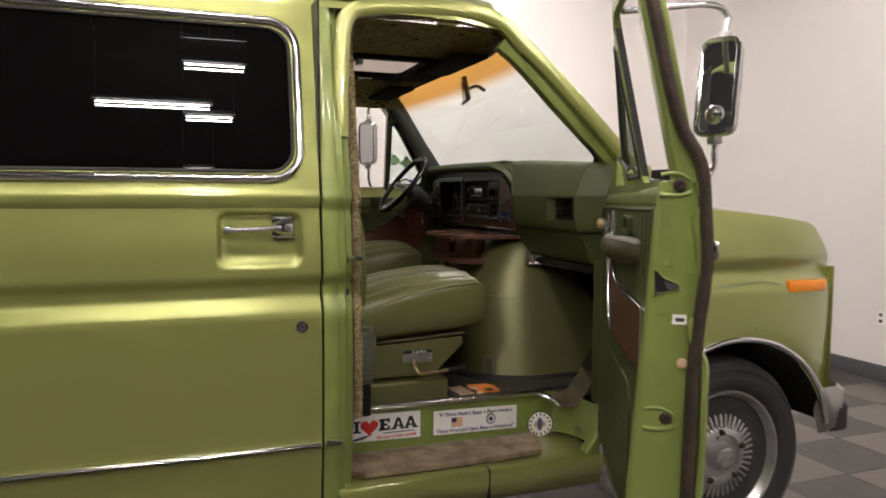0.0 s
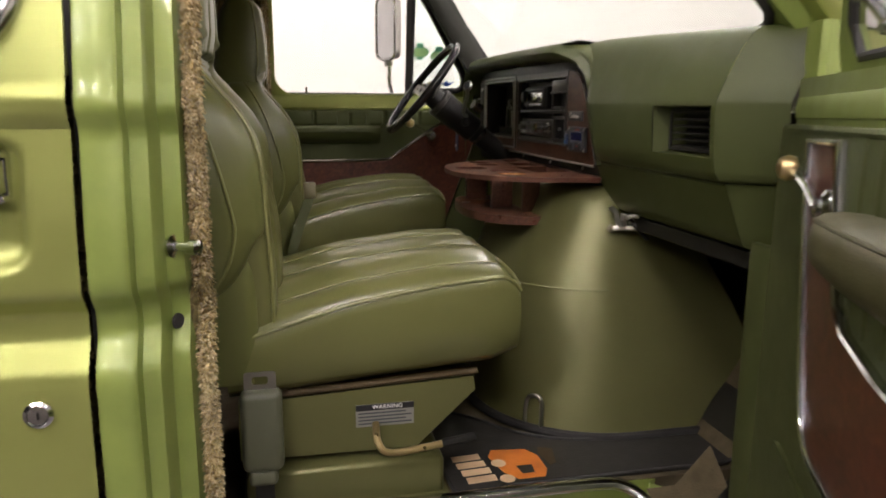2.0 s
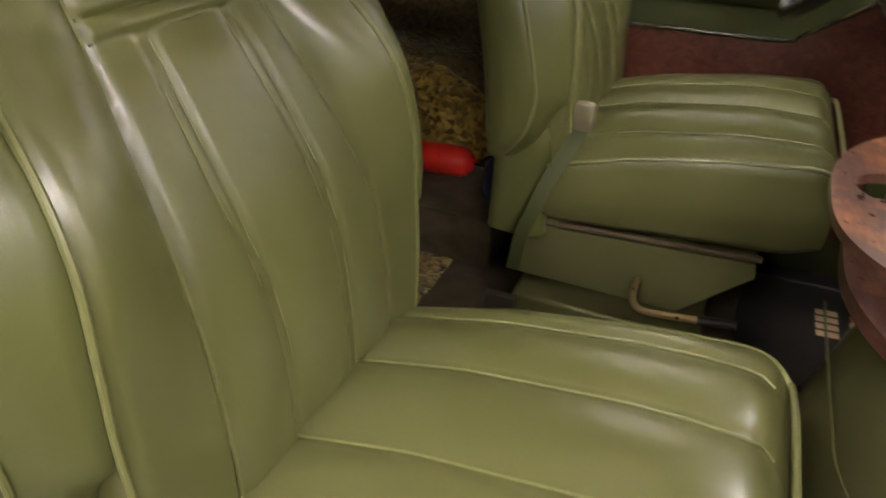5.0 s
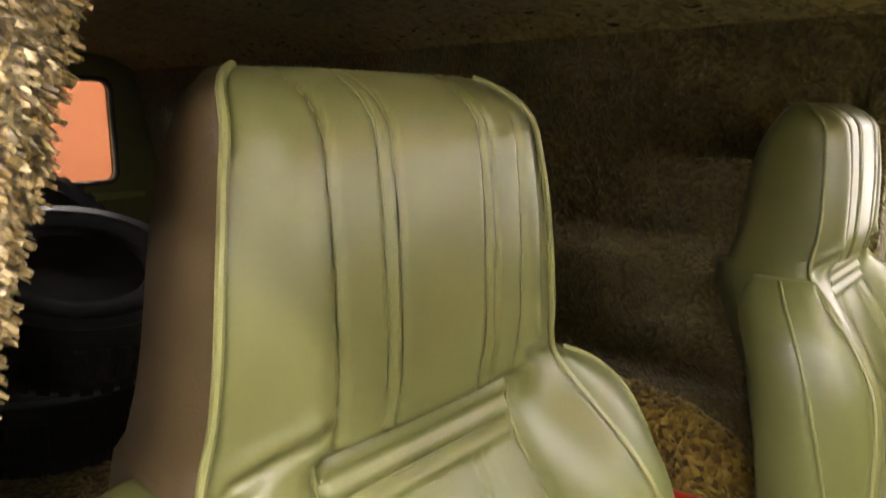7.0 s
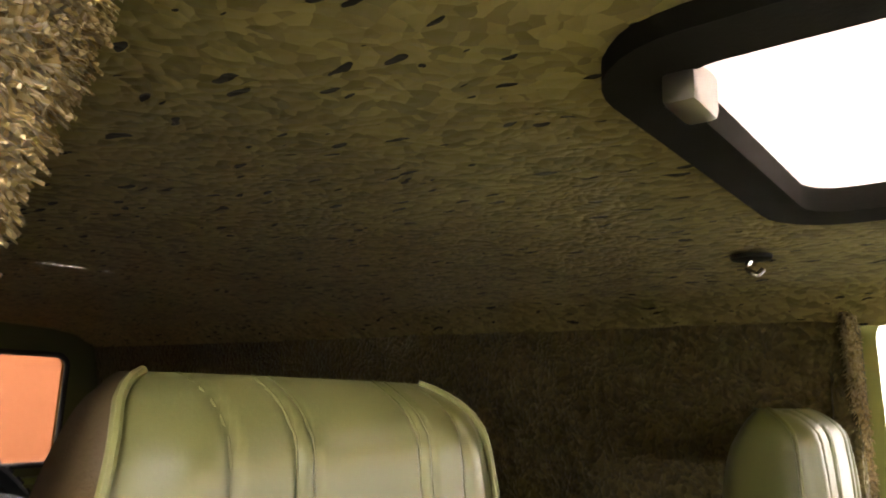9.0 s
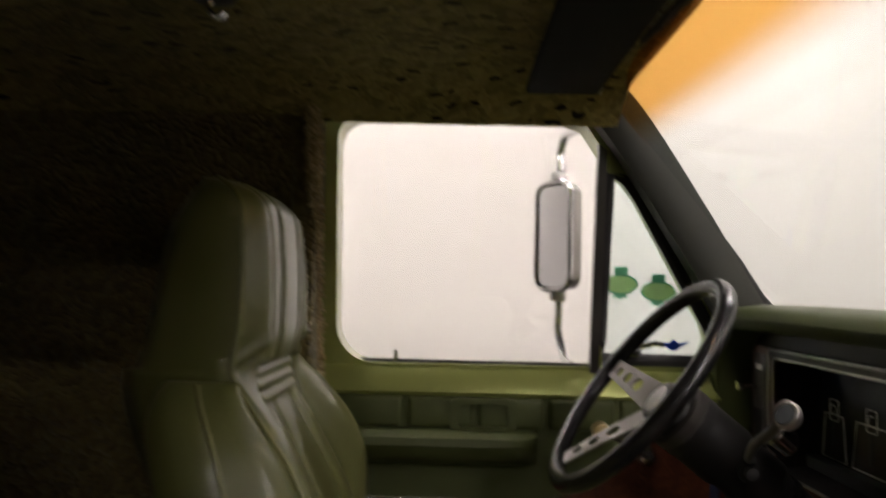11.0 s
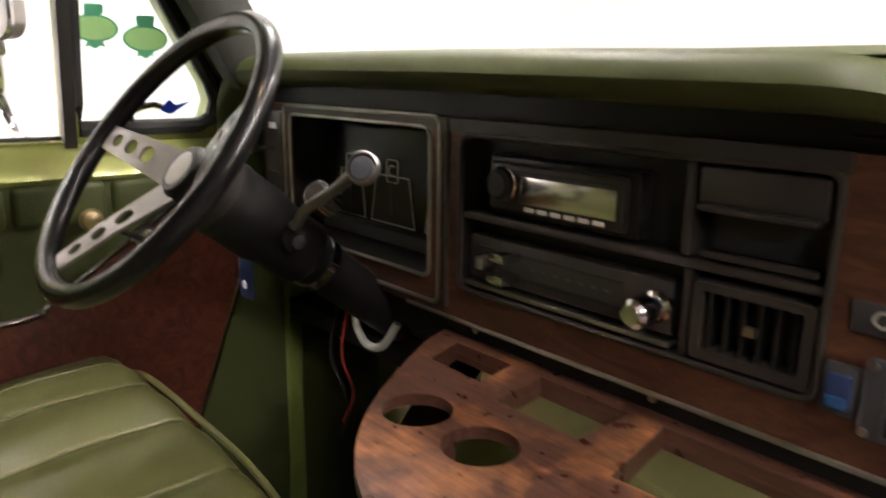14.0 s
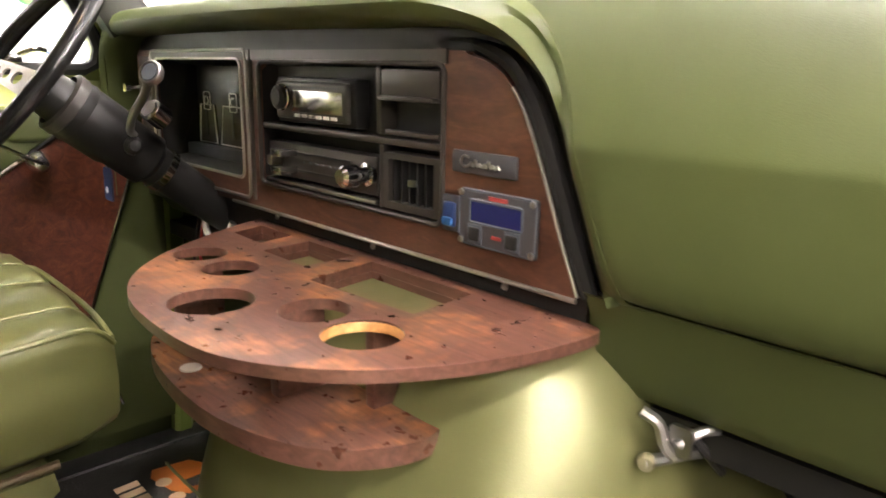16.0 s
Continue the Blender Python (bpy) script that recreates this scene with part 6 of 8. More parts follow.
part("webbing", loft([[(0.12, 0.30, 0.70), (0.148, 0.30, 0.70)], [(0.135, 0.285, 0.80), (0.163, 0.28, 0.795)], [(0.178, 0.305, 0.93), (0.206, 0.298, 0.918)], [(0.213, 0.36, 1.012), (0.240, 0.353, 1.0)]], False, False), CARD, b2)
part("buckle", box(0.207, 0.248, 0.35, 0.378, 1.0, 1.055, r=0.008), BUCKLE, b2, "tan plastic belt buckle")
part("anchor", box(0.09, 0.16, 0.25, 0.272, FL, 0.66, r=0.006), STEEL, b2)


# ---- dashboard ----
DB = thing("dashboard", (1.0, 0.2, FL), "green padded dashboard with woodgrain instrument panel", "dashboard")
X = 0.945
# padded hood over the instrument panel
HOOD = [(0.905, 1.20), (0.905, 1.30), (0.902, 1.375), (0.885, 1.412), (0.85, 1.430), (0.78, 1.436), (0.4, 1.436), (0.0, 1.430), (-0.05, 1.429), (-0.11, 1.423), (-0.165, 1.407), (-0.203, 1.378), (-0.231, 1.338), (-0.259, 1.270), (-0.287, 1.20), (-0.307, 1.150)]

# the lip over the gauges turns into an inward slope beside the bezel
LIP = ((0.985, -0.004), (0.925, -0.003), (0.895, 0.0), (0.884, 0.008), (0.880, 0.020), (0.886, 0.034), (0.90, 0.042), (0.94, 0.047), (0.99, 0.045))
# section of the passenger pad: a soft crease at z 1.307, the face leaning back above it and under below
UP = [(p.x, p.z) for p in smooth_line([(x, 0, z) for x, z in ((1.10, 1.455), (1.05, 1.475), (1.01, 1.482), (0.984, 1.477), (0.962, 1.455), (0.938, 1.405), (0.918, 1.350), (0.9065, 1.314), (0.905, 1.303))], 3)]
MID = [(0.905, 1.303), (0.9055, 1.28), (0.9065, 1.25), (0.909, 1.208)]
LOW = [(0.909, 1.208), (0.9135, 1.185), (0.920, 1.171), (0.930, 1.165), (0.94, 1.164)]
END = -0.850


def sag(z, y):
    """The top of the pad drops a little towards the door."""
    return z if z < 1.307 else 1.307 + (z - 1.307) * (1 - 0.30 * max(0.0, -y - 0.12))


def pad_x(z, y):
    k = 1 - 0.30 * max(0.0, -y - 0.12)
    z = z if z < 1.307 else 1.307 + (z - 1.307) / k
    prof = [p for p in UP if p[0] < 0.99] + MID[1:] + LOW[1:]
    for (x1, z1), (x0, z0) in zip(prof[:-1], prof[1:]):
        if z0 <= z <= z1:
            return x0 + (x1 - x0) * (z - z0) / (z1 - z0)
    return 0.984 if z > 1.4 else 0.93


path = smooth_line([Vector((0, y, z)) for y, z in HOOD], 5)
rings, rim_edge = [], []
for i, p in enumerate(path):
    d = (path[min(i + 1, len(path) - 1)] - path[max(i - 1, 0)]).normalized()
    n = Vector((0, -d.z, d.y))
    n = -n if n.dot(p - Vector((0, 0.35, 1.25))) < 0 else n
    k = max(0.0, min(1.0, (-0.06 - p.y) / 0.17))
    k = k * k * (3 - 2 * k)
    o = p + n * 0.034
    px = pad_x(o.z, o.y)
    slope = ((0.985, -0.004), (0.958, -0.003), (0.942, 0.0), (0.934, 0.006), (0.923, 0.014), (px + 0.0055, 0.022), (px + 0.0012, 0.028), (px, 0.035), (px + 0.02, 0.036))
    rings.append([Vector((a + (c - a) * k, 0, 0)) + p + n * (h + (e - h) * k) for (a, h), (c, e) in zip(LIP, slope)])
    if p.y < -0.05:
        rim_edge.append((p + n * 0.030))


def edge_y(z):
    for a, c in zip(rim_edge[:-1], rim_edge[1:]):
        if c.z <= z <= a.z:
            return c.y + (a.y - c.y) * (z - c.z) / (a.z - c.z)
    return rim_edge[0].y if z > 1.4 else rim_edge[-1].y


part("hood", loft(rings, False, False), DASH, DB, "green padded instrument hood")
part("dash_top", loft([[(x, y, z) for x, z in ((0.905, 1.470), (0.94, 1.478), (1.0, 1.472), (1.10, 1.452))] for y in (0.93, 0.85, 0.5, 0.1, -0.13)], False, False), DASH, DB, "green dash top")
part("left_cheek", loft([[(x, 0.905 + d, z) for x, d in ((0.886, 0.0), (0.93, 0.035), (1.06, 0.04))] for z in (1.10, 1.2, 1.3, 1.42, 1.475)], False, False), DASH, DB)
# passenger side pad with its air vent
UNDER = [(0.93, 1.163), (0.938, 1.158), (0.950, 1.125), (0.974, 1.064), (0.985, 1.045), (1.0, 1.037), (1.10, 1.037)]


def pad(prof, ys, rim=False):
    """Padded section along y; with rim it begins at the curved edge of the instrument hood."""
    rows = []
    if rim:
        for dx, dy, m in ((0.006, 0.004, 0), (0.0008, -0.004, 0), (0, -0.02, 0.1), (0, -0.05, 0.4)):
            rows.append([(x + dx, ((edge_y(z) if x < 0.985 else rim_edge[0].y) + dy) * (1 - m) + m * (-0.36), sag(z, -0.25)) for x, z in prof])
    rows += [[(x + 1.16 * max(0, END - y), y, sag(z, y)) for x, z in prof] for y in ys]
    return loft(rows, False, False)


VY0, VY1 = -0.622, -0.836
bm = pad(UP + MID[1:] + LOW[1:], [-0.42, -0.48, -0.55, VY0], True)
join(bm, pad(UP, [VY0, -0.7, -0.77, VY1]))
join(bm, pad(LOW, [VY0, -0.7, -0.77, VY1]))
join(bm, pad(UP + MID[1:] + LOW[1:], [VY1, END]))
part("passenger_pad", bm, DASH, DB, "green padded passenger side of the dash")
bm = pad(UNDER, [-0.285, -0.42, -0.5, -0.7, END])
part("glove_panel", bm, DASH, DB, "green lower dash panel")
part("glove_panel_end", pad(UNDER, [END - 0.0005, -0.88, -0.93]), DASH, DB, "angled end of the lower dash panel")
part("pad_end", pad(UP + MID[1:] + LOW[1:], [END - 0.0005, -0.87, -0.89, -0.93]), DASH, DB, "angled end of the dash pad beside the door")
part("pad_seam", tube([(0.938, -0.30, 1.1635), (0.938, END, 1.1635), (0.938 + 1.16 * 0.08, END - 0.08, 1.1635)], 0.0022, 6), BLACK, DB)
av = part("air_vent", loft([[(0.907, VY0, 1.303), (0.907, VY1, 1.303), (0.911, VY1, 1.208), (0.911, VY0, 1.208)], [(0.968, -0.665, 1.295), (0.968, VY1 + 0.004, 1.295), (0.968, VY1 + 0.004, 1.215), (0.968, -0.665, 1.215)]], True, False), DASH, DB, "recessed air vent with black slats")
part("vent_back", box(0.964, 0.970, VY1 + 0.002, -0.662, 1.21, 1.30), BLACK, av)
for k in range(6):
    z = 1.2205 + 0.0135 * k
    part("slat", box(0.930, 0.964, VY1 + 0.006, -0.668, z, z + 0.0035, r=0.001), BLACK, av)
part("vent_frame", tube([(0.929, u, v) for u, v in rrect(VY1 + 0.005, -0.660, 1.217, 1.294, 0.004, 3)], 0.003, 6, closed=True), BLACK, av)
part("under_dash", box(1.0, 1.10, -0.93, 0.93, 1.0, 1.032), BLACK, DB)

# woodgrain bezel with cluster and centre openings
OUTL = [(0.868, 1.148), (0.868, 1.392), (0.855, 1.404), (-0.095, 1.398), (-0.135, 1.390), (-0.165, 1.366), (-0.182, 1.340), (-0.213, 1.282), (-0.249, 1.204), (-0.277, 1.146), (-0.272, 1.140)]
OUTL = OUTL[:3] + [(p.y, p.z) for p in smooth_line([(0, u, v) for u, v in [(0.3, 1.401), (-0.06, 1.399), (-0.105, 1.394), (-0.150, 1.379), (-0.179, 1.353), (-0.198, 1.322), (-0.221, 1.272), (-0.249, 1.205), (-0.273, 1.152)]], 4)] + [(-0.268, 1.148)]
CL = rrect(0.424, 0.776, 1.192, 1.388, 0.014, 4)
CP = rrect(-0.068, 0.366, 1.192, 1.384, 0.014, 4)
part("bezel_back", plate([[(0.904, 1.14), (0.904, 1.40), (0.88, 1.43), (0.78, 1.438), (0.0, 1.437), (-0.12, 1.432), (-0.18, 1.415), (-0.222, 1.385), (-0.262, 1.30), (-0.305, 1.185), (-0.285, 1.145)], CL, CP], yz(X), 0.007, 0.010), BLACK, DB)
part("bezel", plate([OUTL, CL, CP], yz(X), -0.006, 0.006), WOODGRAIN, DB, "brown woodgrain instrument bezel")
for lp, r in ((rrect(0.405, 0.795, 1.160, 1.402, 0.012, 4), 0.0032), (CP, 0.0036), (CL, 0.003)):
    part("bezel_trim", tube([(X - 0.007, u, v) for u, v in lp], r, 8, closed=True), BLACK_SATIN if lp is CP else STEEL, DB, "thin bright bezel trim")
part("bezel_band", plate([[(0.79, 1.388), (0.79, 1.4035), (-0.072, 1.400), (-0.072, 1.384)]], yz(X), -0.0085, -0.006), BLACK_SATIN, DB)
part("bezel_trim", tube([(X - 0.007, u, v) for u, v in ((0.39, 1.16), (0.39, 1.402))], 0.004, 8), BLACK_SATIN, DB)
side = OUTL[18:-1]
part("bezel_edge", tube([(X - 0.006, u, v) for u, v in side], 0.0022, 6), STEEL, DB, "thin dull metal edge")
part("bezel_roll", tube([(X + 0.004, u - 0.011 * min(1, 0.25 + (1.40 - v) / 0.03), v + 0.012 * min(1, max(0.1, (v - 1.34) / 0.06))) for u, v in OUTL[7:-1]], [min(0.0115, 0.001 + 0.0014 * k) for k in range(len(OUTL) - 8)], 8), BLACK, DB, "black rolled strip round the bezel")
part("bezel_edge", tube([(X - 0.007, u, 1.147) for u in (0.47, 0.0, -0.272)], 0.0030, 8), STEEL, DB, "bright strip under the bezel")
part("knee_strip", box(X + 0.010, X + 0.016, -0.275, 0.90, 1.10, 1.150, r=0.001), BLACK, DB, "black strip below the bezel")
part("knee_trim", loft([[(X + 0.018, y, 1.146), (X + 0.022, y, 1.105), (X + 0.06, y, 1.06)] for y in (0.90, 0.3, -0.29)], False, False), DASH, DB, "green knee panel")
for y in (0.35, 0.1, -0.15):
    part("screw", lathe([(0.005, 0), (0.004, 0.003), (0, 0.0035)], (X + 0.010, y, 1.134), (-1, 0, 0.0), 10), STEEL, DB)
# light switch strip left of the cluster
sw = part("light_switch", box(X - 0.009, X + 0.002, 0.803, 0.858, 1.17, 1.392, r=0.004), BLACK_SATIN, DB, "narrow light switch panel")
part("switch_knob", lathe([(0.004, 0), (0.004, 0.03), (0.009, 0.032), (0.009, 0.042), (0, 0.043)], (X - 0.008, 0.83, 1.33), (-1, 0, 0), 14), CHROME, sw)
part("switch_mark", box(X - 0.0105, X - 0.009, 0.818, 0.842, 1.362, 1.372), WHITE, sw)
part("switch_slot", box(X - 0.0105, X - 0.009, 0.812, 0.850, 1.225, 1.29), BLACK, sw)

# instrument cluster
def hollow(y0, y1, z0, z1, depth, shrink=0.02):
    return loft([[(X, y0, z0), (X, y1, z0), (X, y1, z1), (X, y0, z1)], [(X + depth, y0 + shrink, z0 + shrink), (X + depth, y1 - shrink, z0 + shrink), (X + depth, y1 - shrink, z1 - shrink), (X + depth, y0 + shrink, z1 - shrink)]], True, False)


bm = hollow(0.424, 0.776, 1.192, 1.388, 0.075, 0.012)
box(X + 0.073, X + 0.08, 0.42, 0.78, 1.19, 1.39, bm=bm)
cl = part("gauge_panel", bm, BLACK, DB, "black instrument cluster behind a clear lens")
for yc, dy in ((0.71, 0.038), (0.60, 0.055), (0.475, 0.045)):
    lp = [(yc - dy, 1.225), (yc + dy, 1.225), (yc + dy * 0.75, 1.30), (yc - dy * 0.75, 1.30)]
    gg = part("gauge", plate([lp], yz(X + 0.068), 0, 0.004), BLACK_SATIN, cl, smooth=False)
    part("gauge_rim", tube([(X + 0.067, u, v) for u, v in lp], 0.0016, 6, closed=True), WHITE, gg, "thin pale gauge outline")
    part("gauge_rim", tube([(X + 0.067, u, v) for u, v in rrect(yc - 0.014, yc + 0.014, 1.29, 1.325, 0.004, 3)], 0.0011, 6, closed=True), WHITE, gg)
    part("pointer", box(X + 0.064, X + 0.066, yc - 0.004, yc + 0.004, 1.24, 1.29), GREY, gg)
for ch, yc in (("O", 0.71), ("C", 0.60), ("C", 0.475)):
    words(ch, 0.026, WHITE, cl, Matrix.Translation((X + 0.0655, yc, 1.3075)) @ Matrix(((0, 0, -1, 0), (-1, 0, 0, 0), (0, 1, 0, 0), (0, 0, 0, 1))))
part("cluster_ledge", box(X + 0.045, X + 0.068, 0.435, 0.765, 1.2, 1.222, r=0.003), GREY, cl)
lens = part("cluster_lens", loft([[(X + 0.012, 0.43, 1.196), (X + 0.012, 0.77, 1.196)], [(X + 0.05, 0.43, 1.385), (X + 0.05, 0.77, 1.385)]], False, False), GLASS_L, cl, smooth=False)
lens.visible_shadow = False

# centre stack
bm = hollow(-0.068, 0.366, 1.192, 1.384, 0.028, 0.006)
box(X + 0.026, X + 0.03, -0.07, 0.37, 1.19, 1.386, bm=bm)
ct = part("centre_panel", bm, BLACK, DB, "black centre panel with radio, heater and vents")
part("shelf_bar", box(X - 0.004, X + 0.026, -0.066, 0.364, 1.281, 1.290, r=0.003), BLACK_SATIN, ct)
part("upright_bar", box(X - 0.002, X + 0.026, 0.058, 0.068, 1.292, 1.382, r=0.002), BLACK_SATIN, ct)
part("upright_bar", box(X - 0.002, X + 0.026, 0.052, 0.062, 1.194, 1.28, r=0.002), BLACK_SATIN, ct)
# car radio
part("radio_sleeve", box(X + 0.003, X + 0.027, 0.118, 0.326, 1.294, 1.362, r=0.004), BLACK, ct)
ra = part("radio", box(X - 0.016, X - 0.004, 0.136, 0.324, 1.300, 1.356, r=0.005, seg=3), BLACK_SATIN, ct, "single-slot car radio with a bright display")
part("display", box(X - 0.0172, X - 0.016, 0.145, 0.276, 1.312, 1.343, r=0.001), SILVER, ra, "bright silver display window")
part("volume_knob", lathe([(0.018, 0), (0.018, 0.012), (0.013, 0.016), (0.0, 0.016)], (X - 0.016, 0.298, 1.332), (-1, 0, 0), 24), BLACK, ra)
part("knob_ring", lathe([(0.0185, 0), (0.0205, 0.004), (0.0185, 0.006)], (X - 0.016, 0.298, 1.332), (-1, 0, 0), 24, cap=False), CHROME, ra)
for k in range(6):
    part("button", box(X - 0.0185, X - 0.016, 0.158 + 0.019 * k, 0.172 + 0.019 * k, 1.304, 1.309, r=0.001), WHITE, ra)
part("disc_slot", box(X - 0.0166, X - 0.0158, 0.15, 0.29, 1.3465, 1.3495), INK, ra)
ra.location.x += 0.011
ra.location.y -= 0.006
# heater controls
ht = part("heater_control", box(X + 0.002, X + 0.027, 0.072, 0.355, 1.208, 1.262, r=0.003), BLACK_SATIN, ct, "heater control with chrome slide levers")
for z in (1.222, 1.249):
    part("lever", box(X - 0.03, X + 0.002, 0.270, 0.295, z - 0.0055, z + 0.0055, r=0.0015), CHROME, ht, "chrome slide lever")
    part("lever_slot", box(X + 0.0005, X + 0.002, 0.13, 0.34, z - 0.0015, z + 0.0015), INK, ht)
part("lever", box(X - 0.02, X + 0.002, 0.312, 0.326, 1.226, 1.242, r=0.003), STEEL, ht)
for k in range(7):
    part("mark", box(X + 0.0012, X + 0.002, 0.145 + 0.017 * k, 0.152 + 0.017 * k, 1.2345, 1.2375), GREY, ht)
fk = part("fan_knob", lathe([(0.016, 0.0), (0.016, 0.006), (0.011, 0.008), (0.011, 0.02), (0.015, 0.024), (0.015, 0.045), (0.010, 0.05), (0.0, 0.05)], (X + 0.0, 0.085, 1.237), (-1, 0, 0), 20), CHROME, ht, "metal fan knob")
part("strip", box(X - 0.003, X + 0.02, 0.07, 0.36, 1.196, 1.203, r=0.002), STEEL, ct)
# upper pocket and lower vent
part("ashtray", box(X - 0.008, X + 0.026, -0.060, 0.052, 1.342, 1.377, r=0.004), BLACK_SATIN, ct, "black ashtray lid")
part("ashtray_lip", box(X - 0.016, X + 0.0, -0.056, 0.048, 1.338, 1.344, r=0.0025), BLACK_SATIN, ct)
part("pocket", box(X + 0.02, X + 0.026, -0.054, 0.046, 1.298, 1.338), INK, ct)
part("pocket_lip", box(X - 0.004, X + 0.004, -0.056, 0.048, 1.294, 1.301, r=0.002), BLACK_SATIN, ct)
vf = part("vent_frame", plate([rrect(-0.062, 0.048, 1.198, 1.272, 0.005, 3), rrect(-0.052, 0.038, 1.208, 1.264, 0.003, 3)], yz(X), -0.006, 0.02), BLACK_SATIN, ct, "black slatted vent")
for k in range(6):
    y = -0.046 + 0.0155 * k
    part("slat", box(X + 0.0, X + 0.018, y, y + 0.003, 1.208, 1.264), BLACK, vf)
part("tab", box(X - 0.006, X + 0.0, -0.012, -0.002, 1.232, 1.24), STEEL, vf)
# badge and add-on alarm unit
unit = len(DB.children)
bd = part("badge", box(X - 0.011, X - 0.006, -0.187, -0.087, 1.262, 1.288, r=0.002), DARK_GREY, DB, "dark script badge plate")
part("badge_script", tube(smooth_line([(X - 0.012, -0.116, 1.281), (X - 0.012, -0.108, 1.282), (X - 0.012, -0.104, 1.275), (X - 0.012, -0.110, 1.270), (X - 0.012, -0.118, 1.273)] + [(X - 0.012, -0.120 - 0.0034 * k, 1.2730 + 0.0018 * (-1) ** k + (0.0035 if k in (2, 8) else 0)) for k in range(14)], 4), 0.0016, 6), STEEL, bd)
al = part("alarm_unit", box(X - 0.014, X - 0.006, -0.221, -0.104, 1.180, 1.246, r=0.004, seg=3), DARK_GREY, DB, "grey electronic unit with a dark blue display")
part("display", box(X - 0.0152, X - 0.014, -0.200, -0.125, 1.210, 1.232), LCD, al, "dark blue display")
part("display_frame", tube([(X - 0.0145, u, v) for u, v in rrect(-0.202, -0.123, 1.208, 1.234, 0.003, 2)], 0.0016, 6, closed=True), PALE_GREY, al)
part("unit_edge", tube([(X - 0.0125, u, v) for u, v in rrect(-0.2195, -0.1055, 1.1815, 1.2445, 0.004, 3)], 0.0016, 6, closed=True), PALE_GREY, al)
for u, v in ((-0.216, 1.185), (-0.216, 1.241), (-0.109, 1.185), (-0.109, 1.241)):
    part("screw", lathe([(0.0042, 0), (0.0035, 0.0025), (0, 0.003)], (X - 0.014, u, v), (-1, 0, 0), 10), STEEL, al)
part("logo_bar", box(X - 0.015, X - 0.014, -0.180, -0.152, 1.2365, 1.241), LOGO_RED, al)
for y in (-0.197, -0.140):
    part("button", box(X - 0.018, X - 0.014, y, y + 0.017, 1.187, 1.203, r=0.002), BLACK, al)
    part("button_frame", box(X - 0.0155, X - 0.014, y - 0.003, y + 0.020, 1.184, 1.206, r=0.0005), PALE_GREY, al)
part("logo_bar", box(X - 0.015, X - 0.014, -0.172, -0.158, 1.193, 1.197), LOGO_RED, al)
rk = part("rocker_switch", box(X - 0.016, X - 0.006, -0.097, -0.077, 1.196, 1.226, r=0.003), BLUE, DB, "blue rocker switch")
part("switch_frame", box(X - 0.012, X - 0.006, -0.101, -0.073, 1.190, 1.234, r=0.002), DARK_GREY, rk)
part("switch_tip", box(X - 0.019, X - 0.013, -0.095, -0.079, 1.198, 1.208, r=0.002), BRIGHT_BLUE, rk)
for ob in DB.children[unit:]:
    ob.location.y -= 0.010
# inside rear-view mirror on the windscreen
rv = thing("rear_view_mirror", (0.80, 0.05, 1.86), "black rear-view mirror on a windscreen arm", "mirror")
tilt = Matrix.Translation((0.792, 0.03, 1.82)) @ Matrix.Rotation(radians(-14), 4, "Z") @ Matrix.Rotation(radians(-12), 4, "Y")
part("housing", box(-0.014, 0.010, -0.105, 0.105, -0.058, 0.058, r=0.010, seg=3), BLACK, rv, xf=tilt)
part("mirror_glass", box(-0.0165, -0.014, -0.098, 0.098, -0.051, 0.051, r=0.0008), MIRROR, rv, xf=tilt)
part("arm", tube(smooth_line([(0.80, 0.03, 1.815), (0.83, 0.028, 1.838), (0.862, 0.026, 1.846), (0.874, 0.025, 1.838)], 5), 0.007, 8), BLACK, rv)
part("foot", tube([(0.866, 0.026, 1.845), (0.90, 0.022, 1.826)], 0.012, 10, flat=0.7), BLACK, rv)

# ---- steering wheel and column ----
SC, SA = Vector((0.640, 0.562, 1.364)), Vector((0.785, 0, -0.62)).normalized()
E1, E2 = Vector((0, 1, 0)), Vector((0.62, 0, 0.785)).normalized()
SW = thing("steering_wheel", SC, "three-spoke sports steering wheel with black rim and drilled metal spokes", "steering wheel")
rim = [SC + 0.186 * (math.cos(a) * E1 + math.sin(a) * E2) for a in [math.tau * k / 64 for k in range(64)]]
part("rim", tube(rim, 0.0138, 12, closed=True), RIM, SW, "black padded rim")
for deg in (2, 290, 152):
    a = radians(deg)
    d, s = math.cos(a) * E1 + math.sin(a) * E2, -math.sin(a) * E1 + math.cos(a) * E2
    holes = [circle(0.085, 0, 0.012, 18), circle(0.118, 0, 0.0105, 18), circle(0.148, 0, 0.009, 18)]
    sp = [(0.03, -0.026), (0.10, -0.021), (0.178, -0.017), (0.178, 0.017), (0.10, 0.021), (0.03, 0.026)]
    part("spoke", plate([sp] + holes, lambda u, v, w, d=d, s=s: SC + d * u + s * v + SA * (w + 0.055 * max(0.0, 1 - u / 0.178) ** 1.2), 0, 0.004), SPOKE, SW, "brushed metal spoke with three holes")
hub = part("hub", lathe([(0.0, -0.012), (0.03, -0.012), (0.036, -0.004), (0.038, 0.03), (0.045, 0.055), (0.045, 0.06), (0, 0.06)], SC + SA * 0.048, SA, 32), BLACK, SW, "black hub boss")
part("hub_ring", lathe([(0.045, 0.0), (0.052, 0.004), (0.052, 0.02), (0.045, 0.024)], SC + SA * 0.072, SA, 32, cap=False), BLACK_SATIN, SW, "dark ring behind the hub")
part("horn_button", lathe([(0.0, -0.016), (0.016, -0.0155), (0.023, -0.013), (0.024, -0.008)], SC + SA * 0.048, SA, 28), WHITE, hub, "white horn button")
